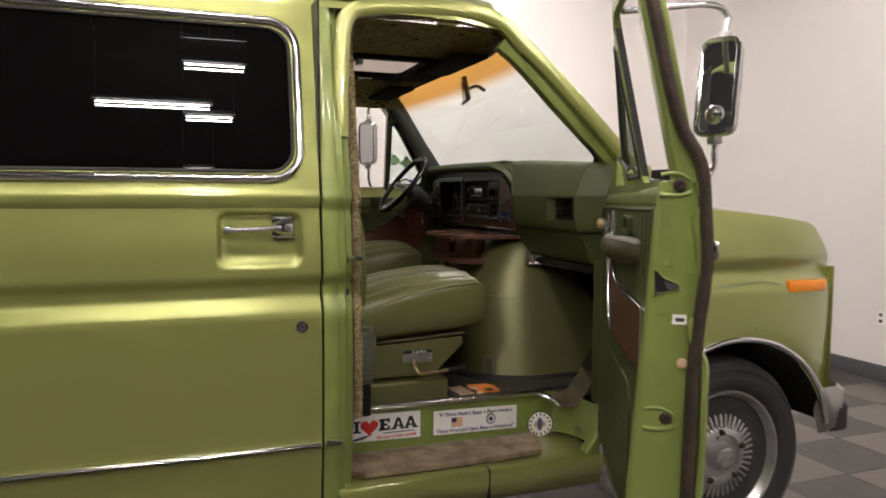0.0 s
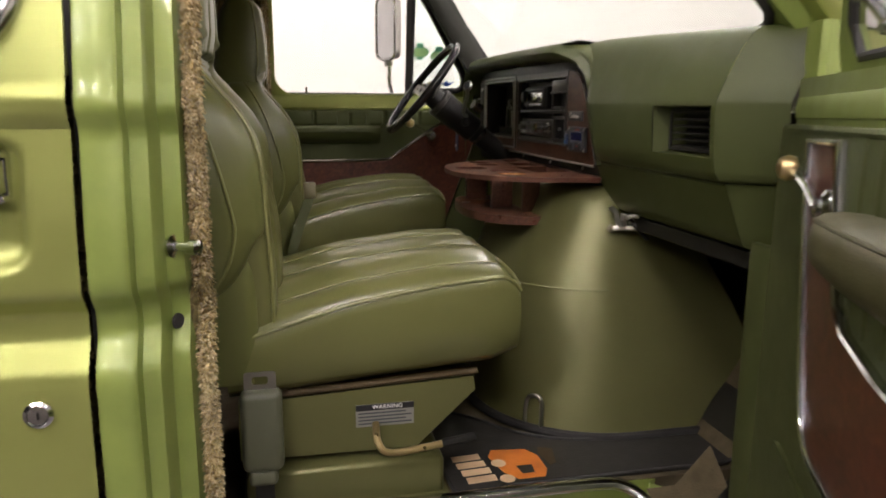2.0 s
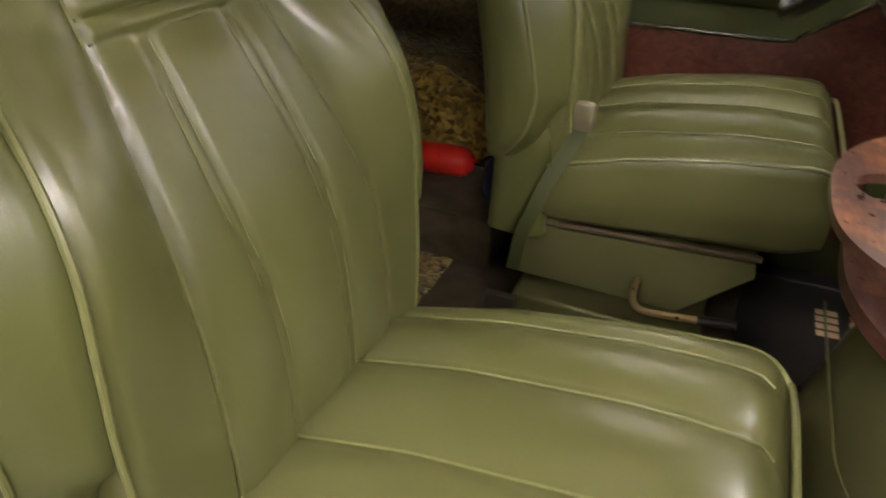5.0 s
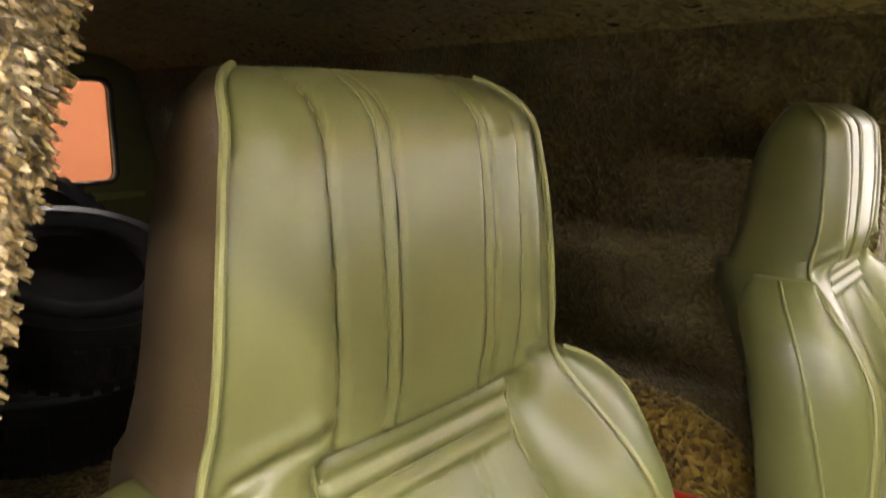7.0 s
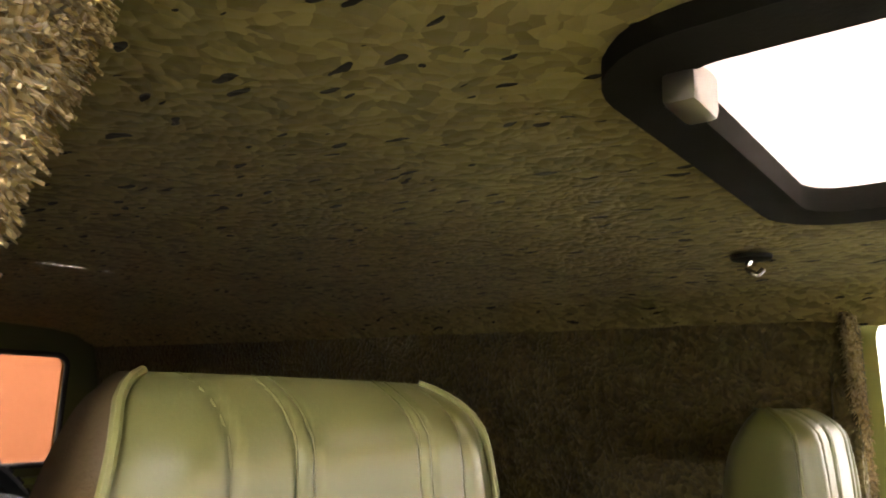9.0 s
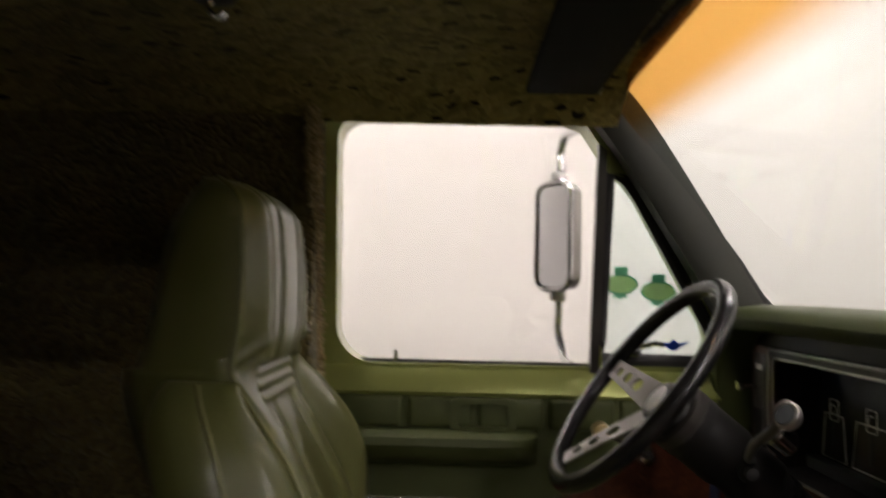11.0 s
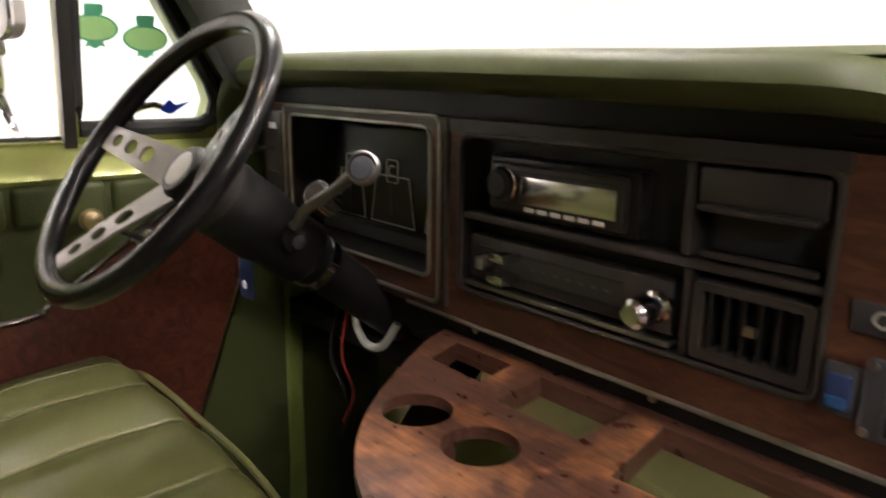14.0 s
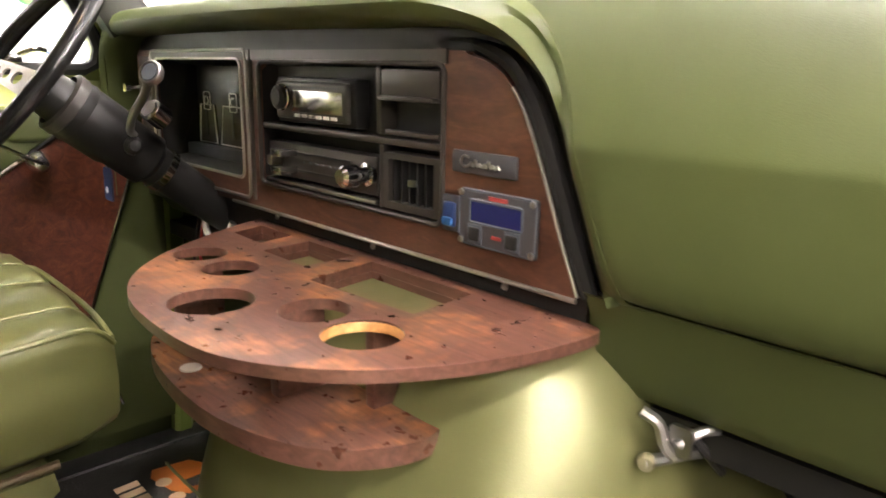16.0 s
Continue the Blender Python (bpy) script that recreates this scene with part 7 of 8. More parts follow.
COL = thing("steering_column", SC + SA * 0.2, "black steering column with shift lever and hazard knob", "steering column")
cm = part("column_shroud", lathe([(0.02, 0.082), (0.047, 0.086), (0.05, 0.095), (0.05, 0.17), (0.046, 0.18), (0.046, 0.24), (0.036, 0.25), (0.034, 0.46), (0.0, 0.46)], SC, SA, 32), BLACK, COL)
part("collar", lathe([(0.036, 0.0), (0.049, 0.003), (0.052, 0.02), (0.048, 0.03)], SC + SA * 0.085, SA, 28, cap=False), BLACK, COL)
part("clamp", lathe([(0.0375, 0.0), (0.040, 0.001), (0.040, 0.014), (0.0375, 0.015)], SC + SA * 0.262, SA, 28, cap=False), CHROME, COL)
part("boss", lathe([(0.016, 0), (0.015, 0.012), (0.009, 0.016), (0.009, 0.026), (0, 0.028)], SC + SA * 0.19 + Vector((0, -0.045, 0.0)), (-0.2, -1, 0.1), 18), BLACK, COL)
lv = part("shift_lever", tube(smooth_line([(0.80, 0.535, 1.262), (0.772, 0.475, 1.275), (0.765, 0.44, 1.300), (0.755, 0.36, 1.335), (0.739, 0.30, 1.362)], 6), 0.0063, 10), STEEL, COL, "bent steel shift lever")
kb = part("knob", lathe([(0.006, -0.008), (0.014, -0.005), (0.0168, 0.0), (0.0168, 0.006), (0.015, 0.0085), (0.013, 0.0085), (0.013, 0.006), (0.0, 0.006)], (0.740, 0.288, 1.364), (-0.8, -0.5, 0.35), 28), STEEL, lv, "flat metal-ringed knob")
part("knob_face", lathe([(0.0128, 0.0062), (0.011, 0.0082), (0.0, 0.009)], (0.740, 0.288, 1.364), (-0.8, -0.5, 0.35), 28), GREY, kb, "dark grey knob face")
gauge = part("column_gauge", lathe([(0.0, -0.003), (0.015, -0.003), (0.019, 0.0), (0.02, 0.03), (0.0, 0.035)], (0.815, 0.50, 1.305), (0.72, 0.25, -0.5), 24), CHROME, COL, "small chrome gauge on the column")
part("gauge_face", lathe([(0.0, -0.0045), (0.014, -0.0045), (0.014, -0.002)], (0.815, 0.50, 1.305), (0.72, 0.25, -0.5), 24), BLACK_SATIN, gauge)
part("lever_stub", tube([(0.705, 0.60, 1.315), (0.70, 0.68, 1.33)], 0.006, 8), BLACK, COL)
kt = thing("key_tag", (0.79, 0.655, 1.165), "blue key tag hanging below the column", "key tag")
part("tag", plate([rrect(0.638, 0.676, 1.135, 1.195, 0.005, 3)], yz(0.79), 0, 0.003), BLUE, kt)
part("hole", lathe([(0.006, 0), (0.006, 0.001), (0, 0.001)], (0.7885, 0.657, 1.155), (-1, 0, 0), 12), WHITE, kt)
part("cord", tube([(0.79, 0.657, 1.195), (0.785, 0.65, 1.235)], 0.0015, 6), STEEL, kt)
ring = thing("wiring", (0.94, 0.57, 1.03), "loose wires and a white hose below the column", "wiring")
part("hose", tube(smooth_line([(0.96, 0.52, 1.095), (0.95, 0.545, 1.055), (0.945, 0.58, 1.05), (0.95, 0.615, 1.08), (0.97, 0.62, 1.11)], 6), 0.0065, 8), PALE_HOSE, ring)
part("wire", tube(smooth_line([(0.97, 0.66, 1.09), (0.96, 0.67, 1.0), (0.975, 0.66, 0.93), (0.98, 0.70, 0.86)], 6), 0.0030, 6), LOGO_RED, ring)
part("wire", tube(smooth_line([(0.98, 0.70, 1.09), (0.97, 0.72, 0.98), (0.985, 0.69, 0.9), (1.0, 0.74, 0.8)], 6), 0.0035, 6), BLACK, ring)
# pedals
for nm, y0, w in (("brake_pedal", 0.50, 0.11), ("gas_pedal", 0.38, 0.06)):
    pdl = thing(nm, (1.05, y0, 0.62), "black rubber pedal on a steel arm", "pedal")
    part("pad", box(1.02, 1.04, y0 - w / 2, y0 + w / 2, 0.62, 0.70, r=0.006), RUBBER, pdl)
    part("arm", tube([(1.04, y0, 0.66), (1.12, y0, 0.9), (1.2, y0, 1.05)], 0.01, 8), STEEL, pdl)


# ---- engine cover between the seats ----
def cover_ring(z, xr, yr, yl, r, xf):
    """Plan outline open at the front: right side, rounded rear, left side."""
    pts = [(xf, yr)]
    for k in range(13):
        a = radians(270 - 90 * k / 12)
        pts.append((xr + r + r * math.cos(a), yr + r + r * math.sin(a)))
    for k in range(13):
        a = radians(180 - 90 * k / 12)
        pts.append((xr + r + r * math.cos(a), yl - r + r * math.sin(a)))
    pts.append((xf, yl))
    return [(x, y, z) for x, y in pts]


EC = thing("engine_cover", (1.0, 0.0, FL), "olive green metal engine cover between the footwells", "engine cover")
levels = [(FL + 0.004, 0.640, -0.515, 0.40, 0.33, 1.36), (0.62, 0.664, -0.475, 0.39, 0.31, 1.34), (0.80, 0.715, -0.412, 0.37, 0.26, 1.28), (0.93, 0.772, -0.368, 0.36, 0.21, 1.21), (1.0, 0.822, -0.348, 0.355, 0.18, 1.16), (1.06, 0.850, -0.322, 0.35, 0.16, 1.12), (1.085, 0.858, -0.300, 0.345, 0.155, 1.11), (1.098, 0.868, -0.285, 0.34, 0.15, 1.10)]
rings = [cover_ring(*lv) for lv in levels]
bm = loft(rings, False, False)
top = [bm.verts.new(p) for p in rings[-1]]
bm.faces.new(top)
part("cover_shell", bm, INNER, EC, "olive painted metal shell")
part("base_trim", tube([(x - 0.004, y - 0.004 if y < 0 else y + 0.004, FL + 0.012) for x, y, _ in rings[0]], 0.012, 8), RUBBER, EC, "black rubber base seal")
part("seam_line", tube([(x - 0.002, y - 0.002, 0.845 + 0.10 * max(0, (0.95 - x)) - 0.05 * k / 26) for k, (x, y, _) in enumerate(cover_ring(0.83, 0.688, -0.395, 0.43, 0.25, 1.1)[1:16])], 0.0022, 6), INNER, EC)
# wire loop handle near the floor and a toggle clamp at the side
part("wire_handle", tube(smooth_line([(0.722, -0.402, 0.508), (0.724, -0.408, 0.575), (0.735, -0.424, 0.594), (0.750, -0.442, 0.585), (0.752, -0.438, 0.508)], 5), 0.005, 8), STEEL, EC, "wire loop handle")
ck = part("clamp", tube(smooth_line([(0.952, -0.352, 1.050), (0.958, -0.368, 1.040), (0.962, -0.374, 1.018), (0.972, -0.380, 1.004)], 5), 0.0065, 8), STEEL, EC, "steel toggle clamp with a pale knob")
part("clamp_bolt", tube([(0.945, -0.362, 1.0), (0.99, -0.384, 1.002), (1.05, -0.412, 1.0)], 0.0065, 8), STEEL, ck)
part("clamp_knob", lathe([(0.004, 0.0), (0.008, 0.003), (0.010, 0.008), (0.008, 0.015), (0.0, 0.017)], (0.958, -0.360, 1.0), (-1, -0.35, -0.1), 16), BUCKLE, ck, "pale knob")
part("clamp_plate", plate([rrect(-0.398, -0.374, 1.008, 1.040, 0.005, 3)], yz(0.968), 0, 0.006), STEEL, ck)
part("clamp_lever", tube(smooth_line([(0.968, -0.384, 1.020), (0.982, -0.398, 1.034), (1.0, -0.410, 1.036)], 4), 0.0055, 8), STEEL, ck)
part("cable", tube(smooth_line([(0.985, -0.388, 1.030), (1.005, -0.402, 1.0), (1.03, -0.405, 0.975)], 5), 0.005, 8), BLACK, EC)

# ---- wooden drinks tray on the engine cover ----
TR = thing("console_tray", (0.78, 0.05, 1.085), "worn dark-stained wooden console tray with cup holes on the engine cover", "console tray")
ZT = 1.122
outline = [(0.953, 0.405), (0.90, 0.385), (0.80, 0.325), (0.72, 0.265), (0.66, 0.195), (0.625, 0.115), (0.612, 0.03), (0.612, -0.065), (0.628, -0.13), (0.665, -0.188), (0.72, -0.238), (0.80, -0.279), (0.885, -0.30), (0.940, -0.302), (0.953, -0.285)]
sm = [(p.x, p.y) for p in smooth_line([(x, y, 0) for x, y in outline], 4)]
cups = [(0.770, 0.243, 0.037), (0.768, 0.149, 0.037), (0.688, 0.038, 0.048), (0.758, -0.061, 0.040), (0.754, -0.153, 0.042)]
slots = [[(0.868, 0.335), (0.866, 0.250), (0.928, 0.262), (0.928, 0.356)], [(0.846, 0.205), (0.846, 0.098), (0.928, 0.100), (0.928, 0.215)], [(0.816, 0.040), (0.832, -0.140), (0.930, -0.130), (0.930, 0.060)]]
flat = lambda u, v, w: (u, v, w)
bm = plate([sm] + [circle(*c, 30) for c in cups] + slots, flat, ZT - 0.013, ZT)
bmesh.ops.bevel(bm, geom=[e for e in bm.edges if len(e.link_faces) == 2 and abs(e.calc_face_angle(0)) > 1.2], offset=0.003, segments=2, profile=0.5, affect="EDGES", clamp_overlap=True)
bm.normal_update()
for f in bm.faces:
    f.material_index = 0 if abs(f.normal.z) > 0.5 else 1
part("top_board", bm, [WORN, STAIN], TR, "red-brown stained board with round cup holes, rubbed through at the edges", angle=30)
u, v, r = cups[4]
part("worn_ring", lathe([(r + 0.0005, -0.0135), (r - 0.001, -0.013), (r - 0.001, -0.0045), (r - 0.0005, -0.003), (r + 0.0008, -0.0012)], (u, v, ZT), (0, 0, 1), 32, cap=False), RAWWOOD, TR, "rim worn to bare yellow wood")
low = [(0.90, 0.275), (0.74, 0.285), (0.695, 0.25), (0.667, 0.14), (0.662, -0.01), (0.700, -0.13), (0.765, -0.185), (0.822, -0.192), (0.850, -0.16), (0.85, -0.10), (0.88, 0.0)]
bm = plate([[(p.x, p.y) for p in smooth_line([(x, y, 0) for x, y in low], 4, True)]], flat, 0.985, 1.008)
bmesh.ops.bevel(bm, geom=[e for e in bm.edges if len(e.link_faces) == 2 and abs(e.calc_face_angle(0)) > 1.2], offset=0.003, segments=2, profile=0.5, affect="EDGES", clamp_overlap=True)
bm.normal_update()
for f in bm.faces:
    f.material_index = 0 if abs(f.normal.z) > 0.5 else 1
part("lower_board", bm, [WORN, STAIN], TR, "lower stained board", angle=30)
for (x0, x1, y0, y1) in ((0.735, 0.80, -0.02, 0.0), (0.715, 0.78, 0.195, 0.215), (0.80, 0.85, -0.112, -0.095)):
    part("support", box(x0, x1, y0, y1, 1.008, ZT - 0.013, r=0.003), STAIN, TR)
for sl in slots:
    cu, cv = sum(p[0] for p in sl) / 4, sum(p[1] for p in sl) / 4
    part("slot_wall", plate([[(cu + (a - cu) * 1.12, cv + (b - cv) * 1.08) for a, b in sl], sl], flat, ZT - 0.0235, ZT - 0.0132), STAIN, TR)
part("felt_dot", lathe([(0.014, 0), (0.013, 0.002), (0, 0.002)], (0.698, 0.13, 1.008), (0, 0, 1), 16), WHITE, TR)

# ---- rubber mat with orange print ----
MT = thing("floor_mat", (0.75, -0.62, FL), "black rubber floor mat with a faded orange truck print", "floor mat")
mo = [(0.475, -0.715), (0.50, -0.30), (0.60, -0.33), (0.68, -0.43), (0.80, -0.50), (0.95, -0.515), (1.08, -0.50), (1.2, -0.45), (1.22, -0.60), (1.12, -0.69), (0.98, -0.77), (0.86, -0.80), (0.72, -0.745), (0.60, -0.715)]
mo = [(x, max(y, -0.675)) for x, y in mo]
part("mat", plate([[(p.x, p.y) for p in smooth_line([(x, y, 0) for x, y in mo], 3, True)]], flat, FL + 0.002, FL + 0.010), MAT, MT)
part("mat_edge", tube([(p.x, p.y, FL + 0.011) for p in smooth_line([(x, y, 0) for x, y in mo], 3, True)], 0.005, 6, closed=True), RUBBER, MT)
zz = FL + 0.0105
def print_shape(name, pts, mat, dz=0.0):
    part(name, plate([pts], flat, zz + dz, zz + 0.0008 + dz), mat, MT, smooth=False)
# row of block shapes where the lettering stands, and the truck outline
for k in range(4):
    x0, yb = 0.500 + 0.004 * k, -0.530 - 0.033 * k
    print_shape("print_block", [(x0, yb), (x0 + 0.066, yb + 0.004), (x0 + 0.066, yb - 0.021), (x0, yb - 0.025)], CREAM)
print_shape("truck_print", [(0.585, -0.545), (0.60, -0.515), (0.68, -0.525), (0.70, -0.56), (0.70, -0.625), (0.685, -0.655), (0.625, -0.655), (0.60, -0.62)], ORANGE)
print_shape("truck_window", [(0.635, -0.60), (0.672, -0.60), (0.668, -0.635), (0.64, -0.635)], MAT, 0.001)
for cx, cy in ((0.60, -0.65), (0.60, -0.58)):
    print_shape("truck_wheel", circle(cx, cy, 0.017, 14), CREAM, 0.0012)
print_shape("smoke_print", [(0.705, -0.545), (0.715, -0.52), (0.745, -0.535), (0.73, -0.60), (0.712, -0.61)], SEAT_BACK)

# mat in the driver's footwell
MD = thing("floor_mat", (0.90, 0.68, FL), "black rubber floor mat with orange print in the driver footwell", "floor mat")
dm = [(p.x, p.y) for p in smooth_line([(0.60, 0.47, 0), (0.64, 0.43, 0), (1.0, 0.42, 0), (1.1, 0.45, 0), (1.1, 0.82, 0), (1.05, 0.86, 0), (0.66, 0.86, 0), (0.61, 0.82, 0)], 4, True)]
part("mat", plate([dm], flat, FL + 0.002, FL + 0.010), MAT, MD)
part("mat_edge", tube([(x, y, FL + 0.011) for x, y in dm], 0.005, 6, closed=True), RUBBER, MD)
for k in range(4):
    yb = 0.752 - 0.031 * k
    part("print_block", plate([[(0.775, yb), (0.825, yb + 0.004), (0.825, yb - 0.018), (0.775, yb - 0.022)]], flat, FL + 0.0105, FL + 0.0113), CREAM, MD, smooth=False)
part("truck_print", plate([[(0.85, 0.745), (0.865, 0.775), (0.945, 0.765), (0.965, 0.73), (0.965, 0.665), (0.95, 0.635), (0.89, 0.635), (0.865, 0.67)]], flat, FL + 0.0105, FL + 0.0113), ORANGE, MD, smooth=False)
part("truck_window", plate([[(0.90, 0.69), (0.937, 0.69), (0.933, 0.655), (0.905, 0.655)]], flat, FL + 0.0115, FL + 0.0123), MAT, MD, smooth=False)
for cy in (0.64, 0.71):
    part("truck_wheel", plate([circle(0.865, cy, 0.017, 14)], flat, FL + 0.0117, FL + 0.0125), CREAM, MD, smooth=False)

# ---- roof hatch, visors, hook ----
RH = thing("roof_hatch", (0.37, -0.08, 1.9), "frosted roof hatch in a dark grey frame", "roof hatch")
x0, x1, y0, y1 = SKY
fo, fi = rrect(x0 - 0.029, x1 + 0.03, y0 - 0.032, y1 + 0.03, 0.085, 8), rrect(x0 + 0.018, x1 - 0.03, y0 + 0.020, y1 - 0.035, 0.045, 8)
part("frame", plate([fo, fi], flat, 1.872, 1.90), VISOR, RH, "dark grey plastic frame")
hp = part("hatch_panel", plate([rrect(x0 - 0.01, x1 + 0.01, y0 - 0.01, y1 + 0.01, 0.04, 6)], flat, 1.9015, 1.907), ROOFDOME, RH, "frosted white hatch panel", smooth=False)
part("latch", box(x0 + 0.13, x0 + 0.20, y1 - 0.035, y1 - 0.015, 1.866, 1.90, r=0.004), CHROME, RH)
part("latch", box(x0 + 0.02, x0 + 0.045, y0 + 0.02, y0 + 0.07, 1.85, 1.885, r=0.006), STEEL, RH)
for s, nm in ((1, "driver"), (-1, "passenger")):
    vs = thing("sun_visor", (0.58, s * 0.5, 1.86), "dark padded sun visor folded up to the ceiling", "sun visor", "sun visors")
    bm = box(0.477, 0.606, min(s * 0.235, s * 0.70), max(s * 0.235, s * 0.70), 1.838, 1.858, r=0.009, seg=3)
    part("pad", bm, VISOR, vs)
    part("rod", tube([(0.602, s * 0.66, 1.848), (0.606, s * 0.71, 1.850), (0.62, s * 0.76, 1.872)], 0.006, 8), STEEL, vs)
cbx = thing("overhead_console", (0.50, -0.30, 1.86), "dark padded box on the ceiling behind the windscreen", "console")
part("body", box(0.470, 0.596, -0.215, -0.005, 1.840, 1.872, r=0.010, seg=3), VISOR, cbx)
def coat_hook(x, y, z):
    hk = thing("coat_hook", (x, y, z), "small chrome hook on a dark pad on the ceiling", "hook", "ceiling hooks")
    part("pad", lathe([(0.032, 0), (0.03, -0.006), (0.012, -0.009), (0, -0.009)], (x, y, z), (0, 0, 1), 20), BLACK, hk)
    part("hook", tube(smooth_line([(x, y, z - 0.005), (x - 0.006, y - 0.002, z - 0.02), (x + 0.006, y + 0.003, z - 0.03), (x + 0.016, y + 0.006, z - 0.022)], 5), 0.0045, 8), CHROME, hk)
coat_hook(0.03, 0.40, 1.884)
dl = thing("dome_lamp", (-1.35, -0.33, 1.88), "small pale dome lamp on the ceiling", "lamp")
part("lens", box(-1.42, -1.28, -0.37, -0.29, 1.868, 1.885, r=0.008), GREY, dl)

# ---- cargo area ----
cf = tagged(part("cargo_carpet", relief(lambda a, b: (Vector((-2.85 + 2.75 * a, -0.80 + 1.66 * b, FL + 0.012)), Vector((0, 0, 1))), 90, 55, 0.008, 5, 20), SHAG_FLOOR, None), "golden brown shag carpet on the cargo floor", "carpet", kind="structure")


def housing(a, b):
    """Rounded hump over the wheel, against the side wall."""
    x = -0.98 + 0.90 * a
    return Vector((x, 0.80 + 0.13 * b, 0.60 + 0.33 * math.sqrt(max(0.0, 1 - ((x + 0.50) / 0.485) ** 2)) * (1 - (1 - b) ** 2.6))), Vector((0, -0.5, 0.8))


bx = tagged(part("wheel_housing", relief(housing, 46, 16, 0.012, 5, 24), SHAG_FLOOR, None), "golden shag covered hump over the wheel", "wheel housing")
part("skirt", box(-0.97, -0.09, 0.815, 0.925, FL + 0.02, 0.62), SHAG_FLOOR, bx)
lw = tagged(part("low_box", box(-0.44, 0.0, 0.56, 0.88, FL + 0.014, 0.655, r=0.012), FLOORCARPET, None), "brown carpeted low box beside the wheel housing", "box")
part("lid", box(-0.45, 0.01, 0.552, 0.888, 0.645, 0.6565, r=0.004), FLOORCARPET, lw)


def loose_tyre(x, y, z, tilt, label, seed):
    ty = thing("spare_tyre", (x, y, z), label, "tyre", "spare tyres")
    m = Matrix.Translation((x, y, z)) @ Matrix.Rotation(radians(tilt), 4, "Y")
    prof = [(0.20, 0.03), (0.215, 0.005), (0.26, 0.0), (0.33, 0.005), (0.372, 0.025), (0.385, 0.05), (0.385, 0.19), (0.372, 0.215), (0.33, 0.235), (0.26, 0.24), (0.215, 0.235), (0.20, 0.21)]
    part("tyre_body", lathe(prof, (0, 0, 0), (0, 0, 1), 48), RUBBER, ty, xf=m)
    bm = bmesh.new()
    for k in range(44):
        a = math.tau * k / 44
        for dz in (0.03, 0.09, 0.15):
            tmp = box(0.376, 0.394, -0.018, 0.018, dz, dz + 0.045, r=0.003, seg=1)
            tmp.transform(Matrix.Rotation(a + 0.07 * (dz > 0.08), 4, "Z"))
            join(bm, tmp)
    part("tread", bm, RUBBER, ty, xf=m)
    part("letter_band", lathe([(0.300, 0.2395), (0.302, 0.2415), (0.345, 0.2365), (0.345, 0.234)], (0, 0, 0), (0, 0, 1), 48, cap=False), GREY, ty, "grey raised lettering band on the sidewall", xf=m)
    return ty


loose_tyre(-2.2, 0.10, FL + 0.02, 0, "black spare tyre lying on the cargo floor", 1)
loose_tyre(-2.05, 0.10, 0.955, 25, "black spare tyre tilted on top of another tyre", 2)
loose_tyre(-2.72, 0.14, 1.0, 66, "black spare tyre leaning against the rear doors", 3)

FE = thing("fire_extinguisher", (-0.18, 0.755, 0.6565), "red fire extinguisher lying on the low carpeted box", "fire extinguisher")
part("cylinder", lathe([(0.0, -0.32), (0.03, -0.318), (0.042, -0.30), (0.042, 0.0), (0.036, 0.02), (0.016, 0.035), (0.014, 0.045)], (-0.16, 0.755, 0.6995), (0.99, 0.1, 0.0), 28), EXT_RED, FE)
part("label", lathe([(0.0424, -0.25), (0.0428, -0.249), (0.0428, -0.13), (0.0424, -0.129)], (-0.16, 0.755, 0.6995), (0.99, 0.1, 0.0), 28, cap=False), YELLOW, FE)
part("valve", box(-0.125, -0.08, 0.74, 0.78, 0.68, 0.71, r=0.006), CHROME, FE)
part("lever", tube([(-0.12, 0.76, 0.70), (-0.08, 0.765, 0.73), (-0.05, 0.77, 0.725)], 0.006, 8), CHROME, FE)
jar = thing("blue_bottle", (-0.03, 0.70, 0.6565), "dark blue bottle cap beside the extinguisher", "bottle")
part("cap", lathe([(0.0, -0.05), (0.04, -0.05), (0.044, -0.04), (0.044, 0.03), (0.03, 0.05), (0, 0.05)], (-0.03, 0.70, 0.707), (0.0, 0.0, 1), 24), BLUE, jar)

# ---- stickers on the step riser ----
def sticker(name, label, x0, x1, z0, z1, skew=0.0):
    st = part(name, plate([[(x0, z0 + skew), (x1, z0), (x1, z1), (x0, z1 + skew)]], lambda u, v, w: (u, -0.7015 - w, v), 0.0, 0.0012), WHITE, VAN, label, smooth=False)
    return st


def ink(pts, mat, parent, d=0.0016, name="print"):
    return part(name, plate([pts], lambda u, v, w: (u, -0.7015 - w, v), d - 0.0004, d), mat, parent, smooth=False)


up = lambda x, z, d=0.0018: Matrix.Translation((x, -0.7015 - d, z)) @ Matrix.Rotation(radians(90), 4, "X")
s1 = sticker("bumper_sticker", "white club sticker with a red heart and bold black block letters", 0.034, 0.326, 0.372, 0.476, 0.006)
ink([(0.066, 0.412), (0.080, 0.412), (0.080, 0.458), (0.066, 0.458)], INK, s1, name="block_shape")
for zz0 in (0.412, 0.451):
    ink([(0.057, zz0), (0.089, zz0), (0.089, zz0 + 0.007), (0.057, zz0 + 0.007)], INK, s1, 0.0021, name="block_shape")
heart = []
for k in range(40):
    a = math.tau * k / 40
    heart.append((0.122 + 0.0022 * 16 * math.sin(a) ** 3, 0.431 + 0.0021 * (13 * math.cos(a) - 5 * math.cos(2 * a) - 2 * math.cos(3 * a) - math.cos(4 * a))))
ink(heart, RED, s1, name="heart")
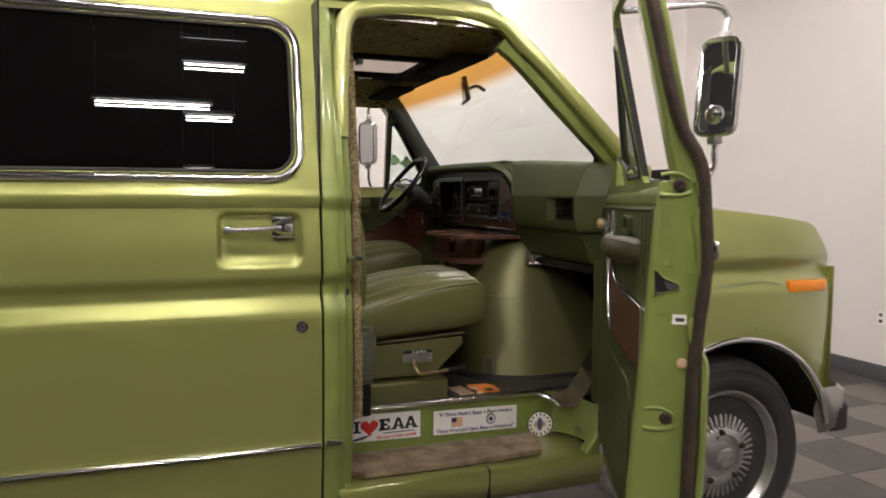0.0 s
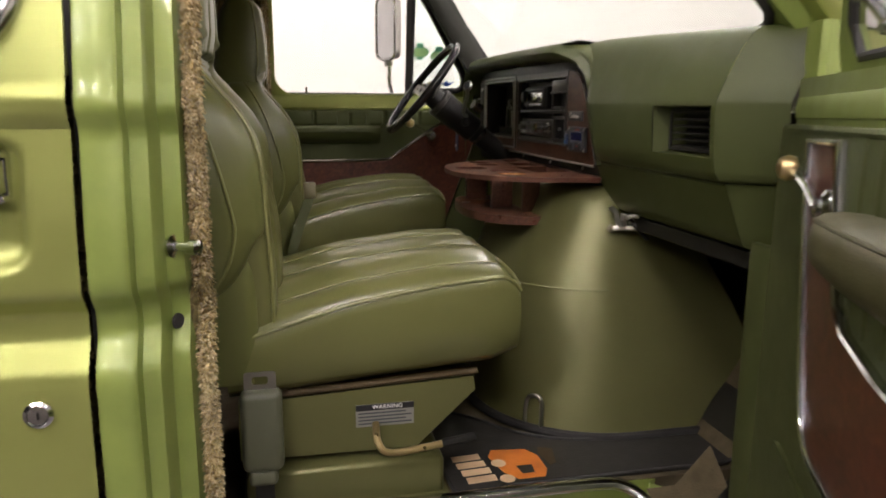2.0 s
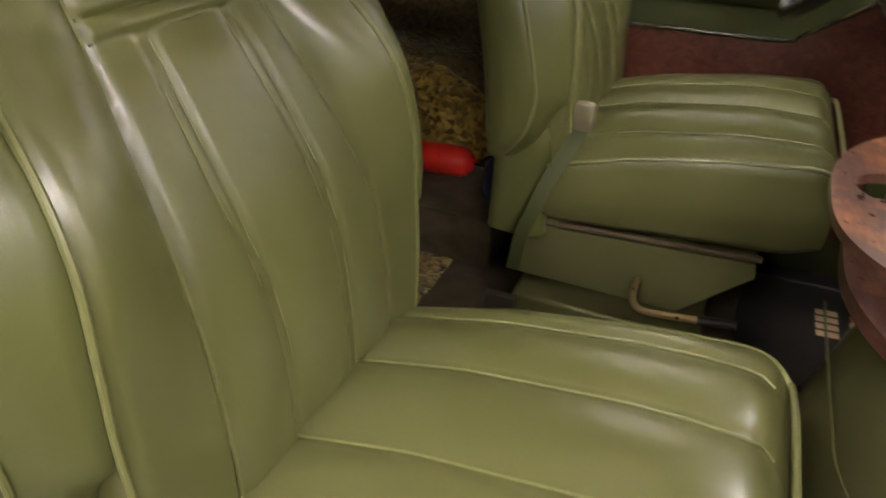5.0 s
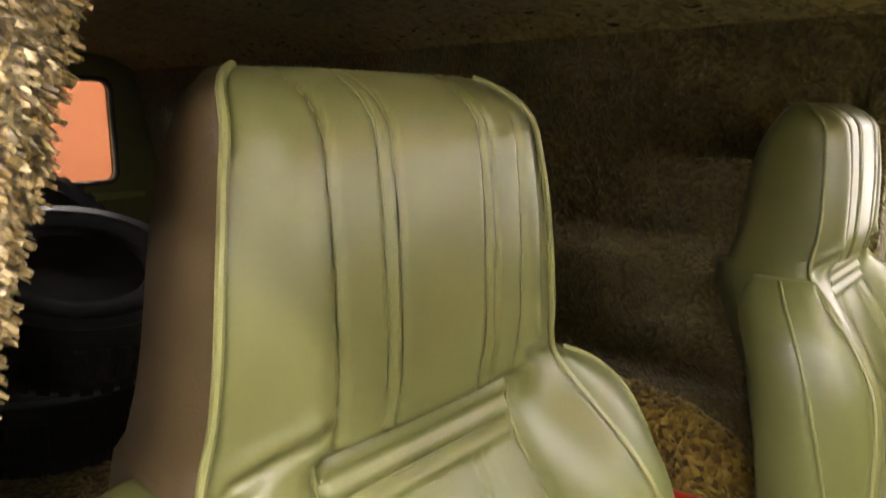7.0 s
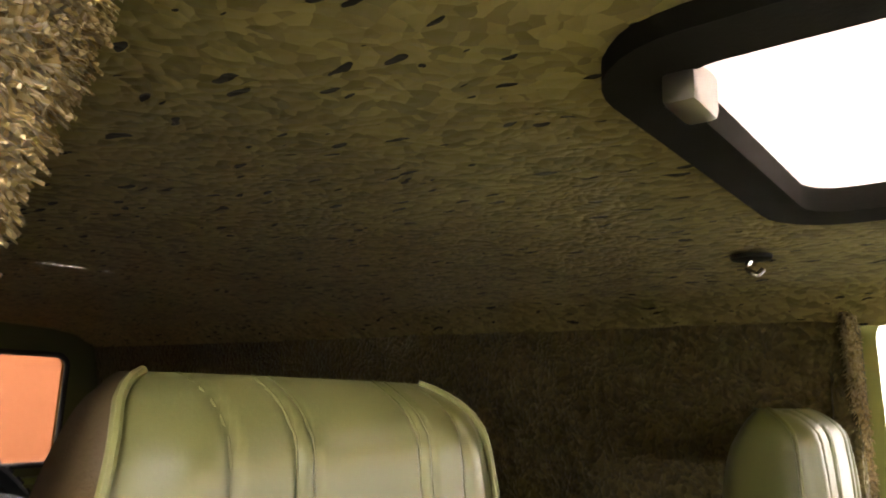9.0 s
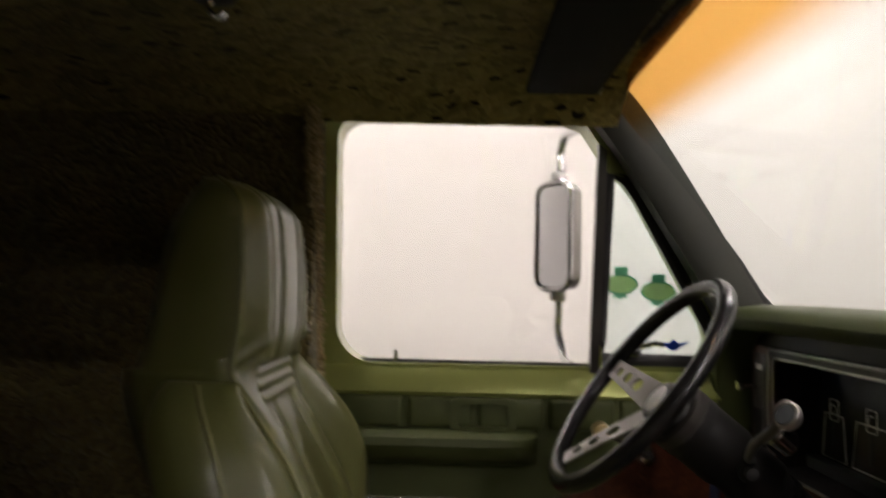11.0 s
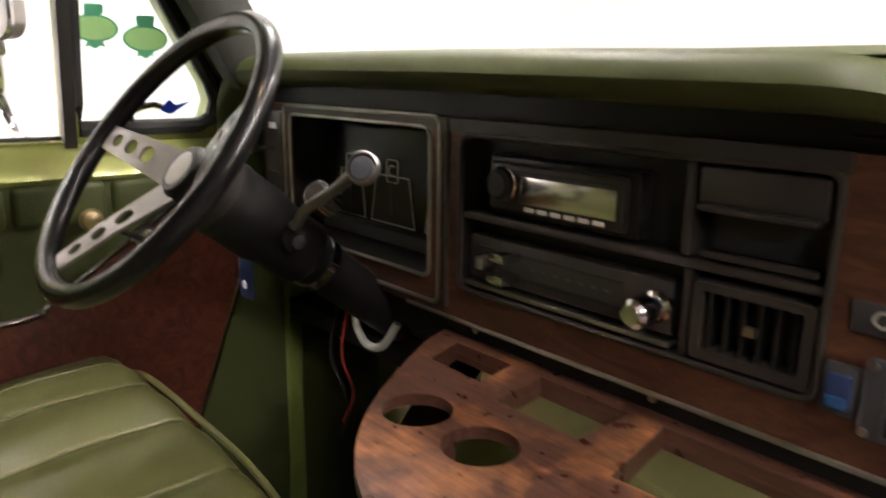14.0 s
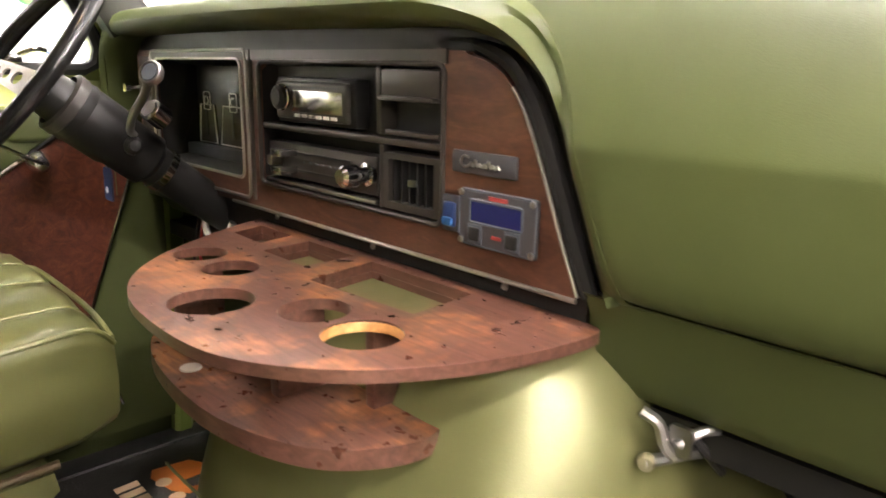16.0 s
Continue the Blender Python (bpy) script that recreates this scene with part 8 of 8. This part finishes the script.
for k, x in enumerate((0.165, 0.215, 0.265)):
    if k == 0:
        for b in ((0, 0.016, 0, 0.046), (-0.006, 0.038, 0, 0.009), (-0.006, 0.038, 0.037, 0.046), (0, 0.028, 0.018, 0.027), (0.029, 0.038, 0.008, 0.017), (0.029, 0.038, 0.030, 0.038)):
            ink([(x + b[0], 0.412 + b[2]), (x + b[1], 0.412 + b[2]), (x + b[1], 0.412 + b[3]), (x + b[0], 0.412 + b[3])], INK, s1, name="block_shape")
    else:
        ink([(x - 0.003, 0.412), (x + 0.009, 0.412), (x + 0.0215, 0.445), (x + 0.034, 0.412), (x + 0.046, 0.412), (x + 0.028, 0.458), (x + 0.015, 0.458)], INK, s1, name="block_shape")
        ink([(x + 0.010, 0.422), (x + 0.034, 0.422), (x + 0.032, 0.429), (x + 0.012, 0.429)], INK, s1, name="block_shape")
        for xa, xb in ((-0.009, 0.014), (0.026, 0.052)):
            ink([(x + xa, 0.412), (x + xb, 0.412), (x + xb, 0.418), (x + xa, 0.418)], INK, s1, 0.0021, name="block_shape")
words("It's out of this world!", 0.0185, RED, s1, up(0.230, 0.387), bold=0.0005)
ink([(0.175, 0.400), (0.30, 0.400), (0.30, 0.404), (0.175, 0.404)], GREY, s1)
ink([(0.05, 0.378), (0.10, 0.386), (0.135, 0.402), (0.10, 0.398), (0.08, 0.394), (0.055, 0.388)], GREY, s1, name="plane_shape")
s2 = sticker("bumper_sticker", "white bumper sticker with two lines of blue text and a small flag", 0.380, 0.740, 0.362, 0.458, 0.008)
words("\"If There Hadn't Been a Pearl Harbor", 0.0212, NAVY, s2, up(0.560, 0.444) @ Matrix.Rotation(radians(-1.2), 4, "Z"), bold=0.0004)
words("There Wouldn't Have Been a Hiroshima\"", 0.0200, NAVY, s2, up(0.560, 0.379) @ Matrix.Rotation(radians(-1.2), 4, "Z"), bold=0.0004)
ink([(0.455, 0.395), (0.503, 0.394), (0.503, 0.432), (0.455, 0.433)], CREAM, s2, name="flag")
for k in range(4):
    ink([(0.455, 0.397 + 0.010 * k), (0.503, 0.396 + 0.010 * k), (0.503, 0.401 + 0.010 * k), (0.455, 0.402 + 0.010 * k)], FADED, s2, 0.0020, name="stripe")
ink([(0.455, 0.414), (0.476, 0.4135), (0.476, 0.4325), (0.455, 0.433)], NAVY, s2, 0.0024, name="flag_corner")
ink(circle(0.625, 0.412, 0.021, 24), GREY, s2, name="emblem")
ink(circle(0.625, 0.412, 0.016, 24), WHITE, s2, 0.0020, name="emblem")
ink(circle(0.625, 0.412, 0.009, 24), NAVY, s2, 0.0024, name="emblem")
def riser_y(u, d):
    return -0.7065 - d - 0.30 * max(0.0, u - 0.84)


def disc(r, d, ry=None):
    """Thin round print that follows the bend of the riser."""
    return loft([[(0.843 + rr * math.cos(k * math.tau / 32), riser_y(0.843 + rr * math.cos(k * math.tau / 32), d), 0.368 + rr * (ry or r) / r * math.sin(k * math.tau / 32)) for k in range(32)] for rr in [r * q / 5 for q in (5, 4, 3, 2, 1, 0.02)]], True, False)


s3 = part("round_sticker", disc(0.055, 0.0008), SEAT_BACK, VAN, "round white sticker with a blue and orange emblem", smooth=False)
part("print", disc(0.0505, 0.0014), WHITE, s3, smooth=False)
part("print", disc(0.025, 0.0018, 0.016), FADED, s3, smooth=False)
part("print", disc(0.011, 0.0023, 0.028), DECAL_INK, s3, smooth=False)
# ring of marks where small lettering runs round the rim
for a in range(15, 375, 24):
    r0, r1, mat = 0.037, 0.046, SEAT_BACK
    ca, sa = math.cos(radians(a)), math.sin(radians(a))
    bm = loft([[(0.843 + r * ca - q * sa, riser_y(0.843 + r * ca - q * sa, 0.0018), 0.368 + r * sa + q * ca) for q in (-0.0035, 0.0035)] for r in (r0, (r0 + r1) / 2, r1)], False, False)
    part("print", bm, mat, s3, smooth=False)

# ---- floor tiles ----
def tiles():
    size = 0.46
    mesh = {}
    for key, mat in (("d", TILE_D), ("l", TILE_L)):
        bm = box(0.0015, size - 0.0015, 0.0015, size - 0.0015, -0.004, 0.0, r=0.0012, seg=1)
        me = bpy.data.meshes.new("tile")
        bm.to_mesh(me)
        bm.free()
        me.materials.append(mat)
        mesh[key] = me
    rest = {"d": bmesh.new(), "l": bmesh.new()}
    nx0, ny0 = -20, -30
    for i in range(nx0, 11):
        for j in range(ny0, 8):
            x, y = i * size + 0.1, j * size - 0.02
            if x + size > WALL_X or y + size > WALL_Y:
                continue
            key = "d" if (i + j) % 2 else "l"
            if x > 1.2 and y > -3.2:
                t = new("tile", mesh[key])
                t.location = (x, y, G)
                t.parent = FLOOR
            else:
                vs = [rest[key].verts.new(p) for p in ((x, y, G), (x + size, y, G), (x + size, y + size, G), (x, y + size, G))]
                rest[key].faces.new(vs)
    for key, mat in (("d", TILE_D), ("l", TILE_L)):
        tagged(part("tile_field", rest[key], mat, FLOOR, smooth=False), kind="stuff")


tiles()
